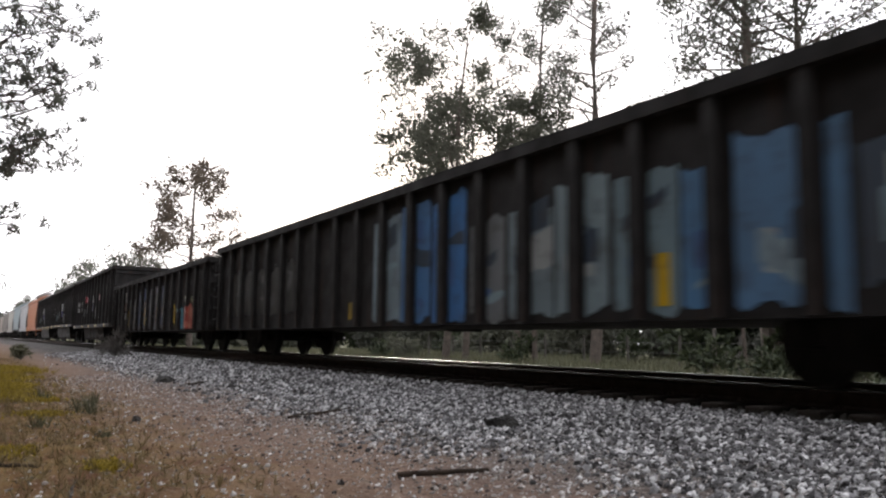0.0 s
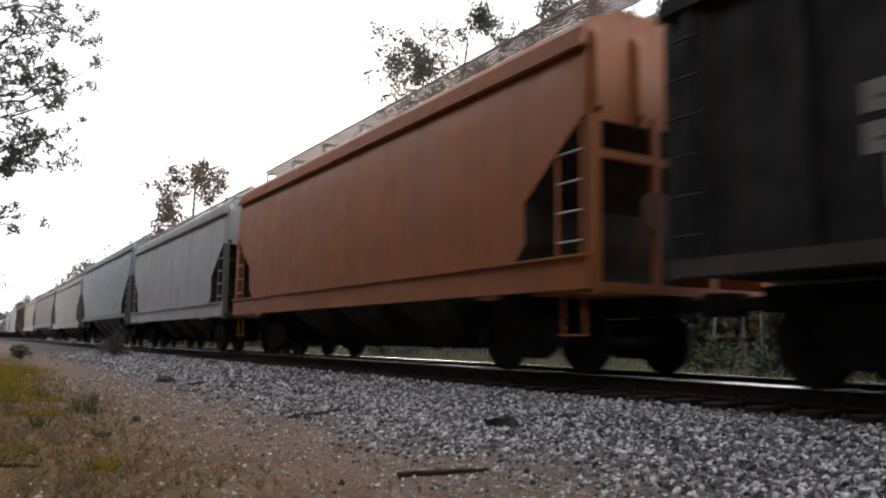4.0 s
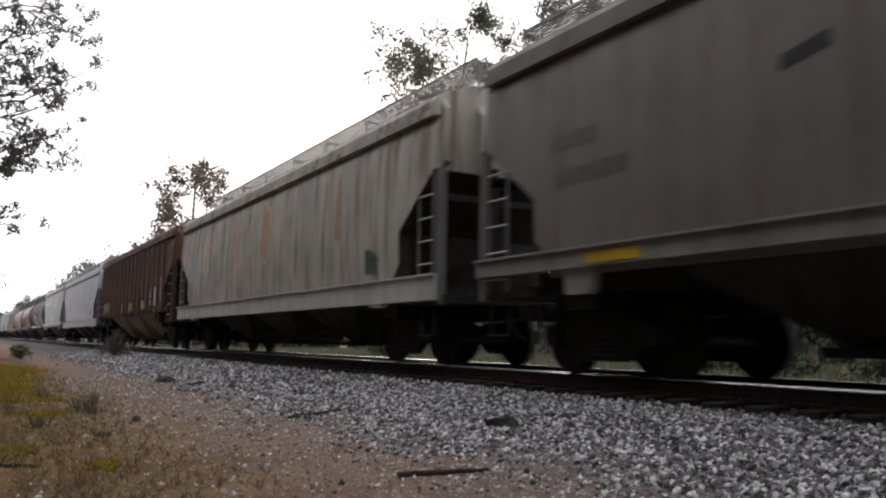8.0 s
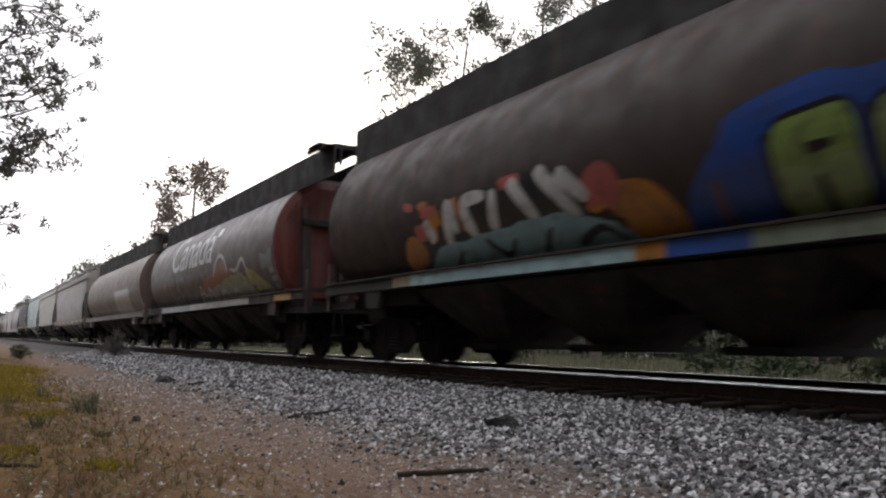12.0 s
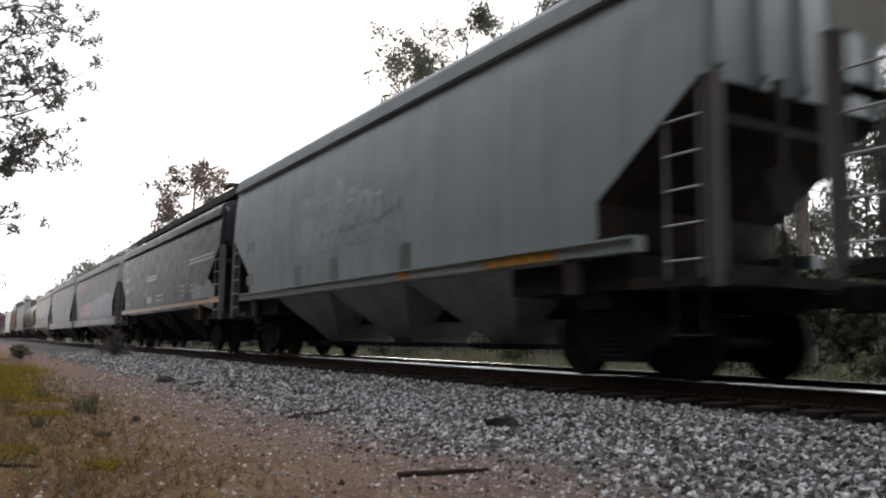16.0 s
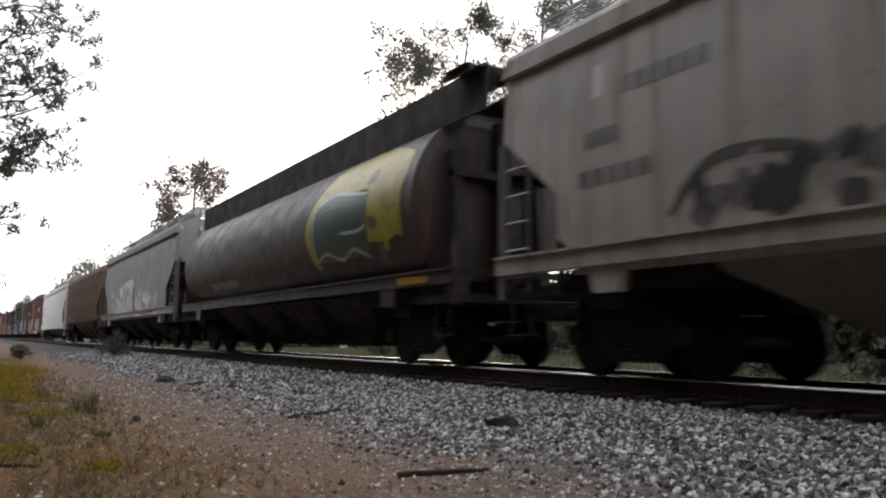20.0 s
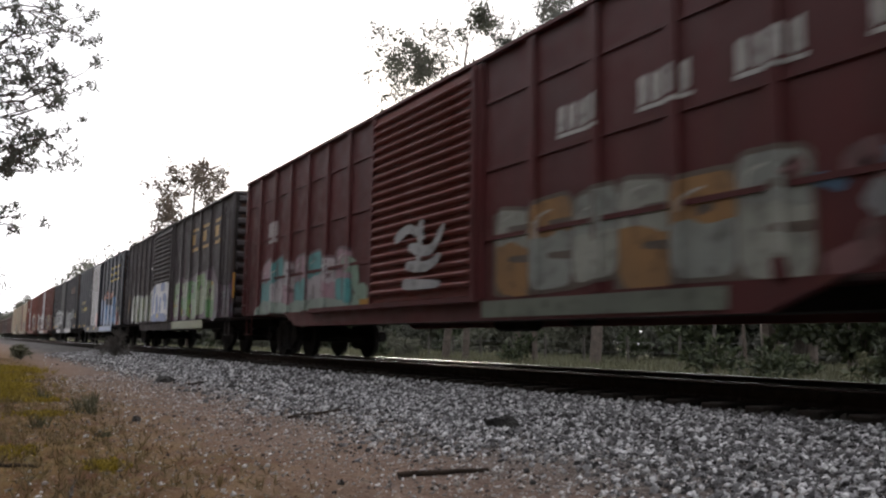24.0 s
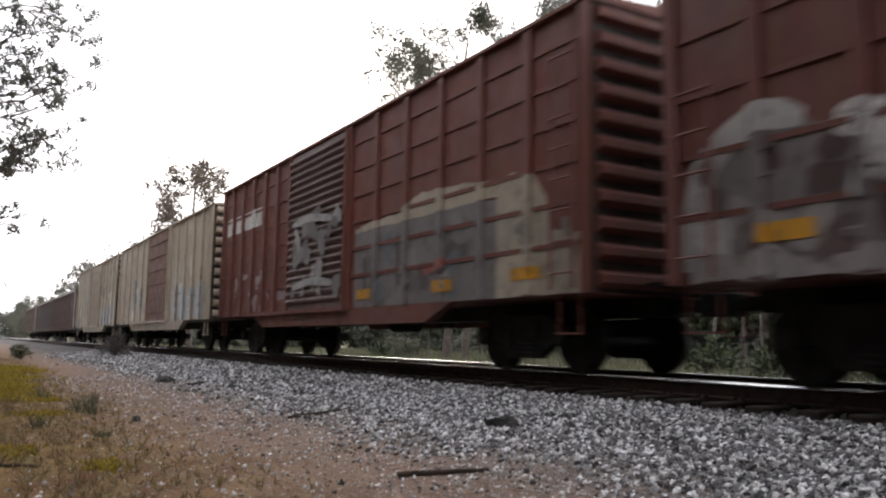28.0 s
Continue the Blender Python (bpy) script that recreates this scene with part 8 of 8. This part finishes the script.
    for i, (a, b, c, d, col) in enumerate(((4.85, 5.5, 1.6, 2.22, (0.26, 0.28, 0.27)), (5.65, 6.2, 1.85, 2.2, (0.2, 0.2, 0.205)), (5.7, 6.35, 1.45, 1.85, (0.16, 0.14, 0.09)), (5.6, 6.3, 1.02, 1.2, (0.15, 0.15, 0.155)))):
        stencil(car, side, a, b, c, d, col, "graffiti_panel", "pale sprayed patch" if i == 0 else "", ragged=0.09)
    strokes(car, side, [[(4.9, 1.65), (5.5, 1.7)]], 0.07, (0.5, 0.5, 0.5), lift=0.011)
    door = Side(lambda z: 1.662)
    patches(car, door, -2.2, 0.4, 1.35, 2.2, 26, [(0.17, 0.17, 0.175), (0.25, 0.25, 0.255), (0.11, 0.11, 0.115)], 133, 0.005, 0.8)
    strokes(car, door, [[(-2.2, 1.45), (-0.8, 1.42), (0.3, 1.35)], [(-2.1, 2.1), (-1.5, 2.2), (-0.9, 2.05)]], 0.12, (0.33, 0.33, 0.33), "graffiti_stroke", "grey sprayed smear on the door", 0.012)
    patches(car, side, -8.2, -6.75, 1.1, 2.45, 14, [(0.13, 0.105, 0.075), (0.17, 0.15, 0.12), (0.06, 0.055, 0.055)], 130, 0.007, 0.7)
    stencil(car, side, -4.0, -3.7, 2.75, 2.9, WHITE)
    stencil(car, side, -3.43, -2.97, 2.28, 2.45, WHITE)
    stencil(car, sill_side(1.565), -5.0, -2.4, 0.7, 0.96, (0.58, 0.58, 0.58), "graffiti_panel", "silver sprayed sill")
    stencil(car, sill_side(1.565), 0.8, 4.8, 0.7, 0.96, (0.34, 0.34, 0.34), "graffiti_panel", "grey sprayed sill")
    for x in (3.6, 4.7, 5.8):
        stencil(car, side, x, x + 0.7, 3.35, 3.8, (0.15, 0.05, 0.025), "emblem", "faded orange company lettering shape" if x < 4 else "")
    safety_marks(car, side, (-5.6, -3.95), 1.12, 1.27, YELLOW, 0.6)
    safety_marks(car, side, (6.65, -7.9), 1.04, 1.18, AMBER, 0.85)
    stencil(car, side, 6.62, 6.98, 1.65, 2.0, YELLOW, "reflector", "yellow square reflective patch")
    stencil(car, side, -8.6, -8.35, 1.55, 2.0, YELLOW, "reflector")
    t = (27.632, 28.45)
    rusty = paint((0.13, 0.036, 0.026), 0.55, 0.3, 0.6)
    car, side = couple(*t, boxcar("rusty maroon boxcar with a grey panelled door", size(*t), rusty, paint((0.22, 0.195, 0.205), 0.35, 0.2), "panel", (-2.4, 0.7), ribs=6, beads=5, top=4.62))
    CHALK, MUD, OCHRE = (0.46, 0.43, 0.41), (0.075, 0.045, 0.042), (0.33, 0.22, 0.035)
    cloud(car, side, [(-8.5, 2.2), (-8.1, 2.5), (-7.5, 2.6), (-6.9, 2.3), (-6.4, 2.4), (-5.5, 2.25), (-4.4, 2.2), (-3.5, 2.35), (-2.7, 2.0)], 0.985, (0.18, 0.155, 0.15), "grey sprayed field on rusty paint", 0.006, 0.12)
    patches(car, side, -8.5, -2.65, 1.0, 2.35, 46, [MUD, (0.12, 0.085, 0.08), (0.27, 0.245, 0.235)], 140, 0.008, 0.85)
    strokes(car, side, [[(-8.5, 1.1), (-8.3, 2.1), (-7.7, 2.5), (-7.2, 2.4)], [(-8.2, 1.0), (-8.15, 1.6)], [(-6.9, 2.3), (-6.5, 2.2), (-6.45, 1.7)], [(-6.6, 1.9), (-6.0, 1.75)], [(-5.6, 2.2), (-5.0, 2.05), (-5.0, 1.75)], [(-3.5, 2.3), (-2.9, 2.15)], [(-3.1, 2.0), (-3.2, 1.5)], [(-5.9, 1.2), (-5.2, 1.1), (-4.9, 1.4)], [(-4.0, 1.1), (-3.4, 1.15), (-2.8, 1.35)]], 0.34, CHALK, "graffiti_letter", "chalk-white spray-painted letters", 0.014, 0.2)
    cloud(car, side, [(0.85, 2.2), (2.2, 2.25), (3.1, 2.16), (4.3, 2.2), (5.3, 2.28), (7.2, 2.14)], 0.985, (0.082, 0.045, 0.041), "brown sprayed field", 0.006, 0.03)
    patches(car, side, 1.0, 7.2, 1.1, 2.1, 20, [(0.105, 0.06, 0.055), (0.065, 0.038, 0.036), (0.14, 0.1, 0.09)], 142, 0.008, 0.9)
    strokes(car, side, [[(1.2, 2.26), (2.15, 2.28), (2.9, 2.22), (3.7, 2.3), (4.3, 2.25), (4.9, 2.34), (5.4, 2.24), (6.2, 2.3), (7.1, 2.18)]], 0.08, (0.42, 0.38, 0.33), "graffiti_outline", "pale wavy sprayed line", 0.014)
    stencil(car, sill_side(1.565), -4.9, -0.3, 0.7, 0.96, (0.3, 0.27, 0.255), "graffiti_panel", "chalk-white sprayed sill", ragged=0.03)
    cloud(car, side, [(-8.5, 1.3), (-7.0, 1.15), (-5.0, 1.25), (-2.7, 1.1)], 0.985, (0.3, 0.27, 0.255), "", 0.018, 0.12)
    strokes(car, side, [[(3.4, 2.05), (3.9, 2.12), (4.7, 2.1)], [(3.5, 1.7), (3.6, 2.0)], [(4.2, 1.8), (4.9, 1.75), (5.1, 1.3)], [(3.5, 1.15), (4.4, 1.2)]], 0.3, OCHRE, "graffiti_letter", "ochre spray-painted letters", 0.012)
    strokes(car, side, [[(5.3, 1.7), (5.6, 1.9), (5.9, 1.6)], [(5.3, 1.35), (5.9, 1.3)]], 0.2, (0.3, 0.27, 0.24), lift=0.013)
    door = Side(lambda z: 1.642)
    patches(car, door, -2.2, 0.5, 1.3, 2.5, 18, [(0.13, 0.12, 0.125), (0.3, 0.29, 0.3), (0.08, 0.075, 0.078)], 143, 0.005, 0.8)
    strokes(car, door, [[(-2.1, 2.45), (-2.0, 1.95), (-1.7, 1.85)], [(-1.4, 2.5), (-1.2, 2.2), (-0.9, 1.9)], [(-0.6, 2.2), (0.3, 2.0)], [(-1.8, 1.2), (-1.1, 1.3), (-0.5, 1.2)]], 0.32, (0.46, 0.455, 0.46), "graffiti_stroke", "white and black spray on the door", 0.011, 0.2)
    stencil(car, door, -1.4, -0.5, 3.15, 3.3, (0.36, 0.33, 0.33), slant=-0.2, lift=0.008)
    safety_marks(car, side, (-7.4, -4.2, 2.5, 6.0), 1.32, 1.5, AMBER, 0.55)
    safety_marks(car, sill_side(1.565), (0.6,), 0.78, 0.93, AMBER, 0.7)
    t = (28.45, 29.24)
    redder = paint((0.155, 0.044, 0.03), 0.55, 0.28, 0.6)
    car, side = couple(*t, boxcar("red-brown boxcar with cream and grey graffiti", size(*t), redder, paint((0.14, 0.085, 0.08), 0.4, 0.2), "corrugated", (-2.8, 0.3), ribs=6, beads=6, top=4.56))
    CREAM = (0.46, 0.40, 0.31)
    cloud(car, side, [(0.65, 2.5), (2.0, 2.55), (2.6, 2.6), (3.2, 2.8), (4.2, 2.74), (5.2, 2.66), (5.5, 2.6)], 2.4, CREAM, "cream sprayed band", 0.008, 0.07)
    cloud(car, side, [(0.65, 2.42), (2.0, 2.4), (3.2, 2.46), (4.4, 2.48), (5.4, 2.35)], 0.985, (0.2, 0.18, 0.18), "grey sprayed field", 0.006, 0.05)
    patches(car, side, 0.8, 5.3, 1.1, 2.2, 20, [(0.15, 0.13, 0.13), (0.25, 0.225, 0.22), (0.1, 0.085, 0.085), (0.15, 0.17, 0.19)], 151, 0.009, 0.9)
    cloud(car, side, [(5.35, 2.55), (5.7, 2.68), (6.2, 2.55), (6.5, 2.2), (6.55, 1.8), (7.15, 1.7)], 0.985, (0.4, 0.345, 0.27), "cream sprayed field", 0.011, 0.06)
    patches(car, side, 5.5, 6.9, 1.2, 2.1, 7, [(0.3, 0.27, 0.23), (0.22, 0.19, 0.17)], 154, 0.014, 0.6)
    strokes(car, side, [[(1.1, 1.9), (1.15, 1.2)], [(2.4, 2.2), (2.45, 1.3)], [(3.5, 1.5), (3.9, 1.4)]], 0.16, (0.07, 0.05, 0.05), lift=0.013)
    strokes(car, side, [[(3.3, 1.5), (4.0, 1.6)]], 0.16, (0.3, 0.1, 0.08), lift=0.014)
    patches(car, side, -7.2, -3.0, 1.0, 2.1, 20, [(0.17, 0.075, 0.065), (0.3, 0.24, 0.24), (0.24, 0.15, 0.17)], 152, 0.008, 0.6)
    door = Side(lambda z: 1.662)
    patches(car, door, -2.6, 0.1, 1.3, 3.0, 24, [(0.16, 0.145, 0.145), (0.27, 0.255, 0.25), (0.11, 0.09, 0.09)], 153, 0.005, 1.0)
    strokes(car, door, [[(-2.4, 2.9), (-1.4, 2.95), (-0.2, 2.8)], [(-2.3, 1.5), (-1.2, 1.6), (-0.1, 1.5)]], 0.16, (0.33, 0.32, 0.315), "graffiti_stroke", "grey spray on the door", 0.012)
    lettering(car, side, -8.1, -4.9, 3.25, 3.72, 4, WHITE, "emblem", "white company lettering shape", 0.2)
    safety_marks(car, side, (1.1, 3.9), 1.14, 1.32, AMBER, 0.6)
    stencil(car, side, 5.7, 6.35, 1.2, 1.36, AMBER, "reflector", "amber reflective patch", 0.022)
    for (front, rear), col, dcol, lab in (((29.24, 30.067), (0.44, 0.37, 0.28), (0.15, 0.055, 0.03), "tan boxcar with a brown door and pale graffiti"), ((30.067, 30.85), (0.43, 0.37, 0.28), (0.24, 0.16, 0.09), "dusty tan boxcar with a brown door")):
        car, side = couple(front, rear, boxcar(lab, size(front, rear), paint(col, 0.4, 0.25), paint(dcol, 0.4, 0.3), "panel", (-1.9, 1.9), ribs=5))
        graffiti(car, side, 2.3, 7.0, 1.0, 2.2, 4, [(0.33, 0.30, 0.27), (0.25, 0.30, 0.32)], (0.3, 0.26, 0.2), [(0.2, 0.17, 0.15)], 160 + int(front), "pale grey sprayed letters", 0.3)
        patches(car, side, -7.2, -2.2, 1.0, 2.8, 16, [(0.12, 0.2, 0.17), (0.2, 0.24, 0.27), (0.13, 0.11, 0.1), (0.45, 0.42, 0.36)], 170 + int(front), 0.008, 1.1, True)
        patches(car, side, 2.2, 7.4, 1.2, 3.6, 12, [(0.3, 0.21, 0.12), (0.2, 0.13, 0.08), (0.5, 0.46, 0.38)], 180 + int(front), 0.006, 1.2, True)
    for (front, rear), lab, col in (((30.85, 31.65), "brown high-sided open car with white end posts", (0.13, 0.085, 0.075)), ((31.65, 32.5), "grey-brown high-sided open car", (0.11, 0.09, 0.085)), ((32.5, 33.3), "dull brown high-sided open car", (0.12, 0.085, 0.07))):
        car, side = couple(front, rear, open_car(lab, size(front, rear), paint(col, 0.4, 0.2), 3.55, 0.9, 11))
        stencil(car, Side(lambda z: 1.62), 7.3, 7.6, 1.0, 3.4, WHITE, "reflector", "white painted post")


build_open_cars()
build_hoppers()
build_boxcars()


# ---- the train runs past ----
def motions():
    passing = 3.87
    for car, moment in TRAIN:
        walk(car, [(t, pose(passing + SPEED * (t - moment), TRACK_Y, 0)) for t in (0.0, 7.0, 14.0, 21.0, 28.0)])
    at = dict((car.name, moment) for car, moment in TRAIN)
    for w, car, x in WHEELSETS:
        start, stop = max(0.0, at[car.name] - 2.4), min(28.0, at[car.name] + 0.35)
        if stop - start < 0.2:
            continue
        a, b = round(start * FPS), round(stop * FPS)
        turn = math.degrees(SPEED / FPS / 0.425)
        rows = [(k / FPS, pose(x, 0, 0.425, 0, turn * (k - a), 0)) for k in range(a, b + 1)]
        if a > 0:
            rows.insert(0, (0.0, pose(x, 0, 0.425)))
        if b < 28 * FPS:
            rows.append((28.0, rows[-1][1]))
        walk(w, rows)


motions()
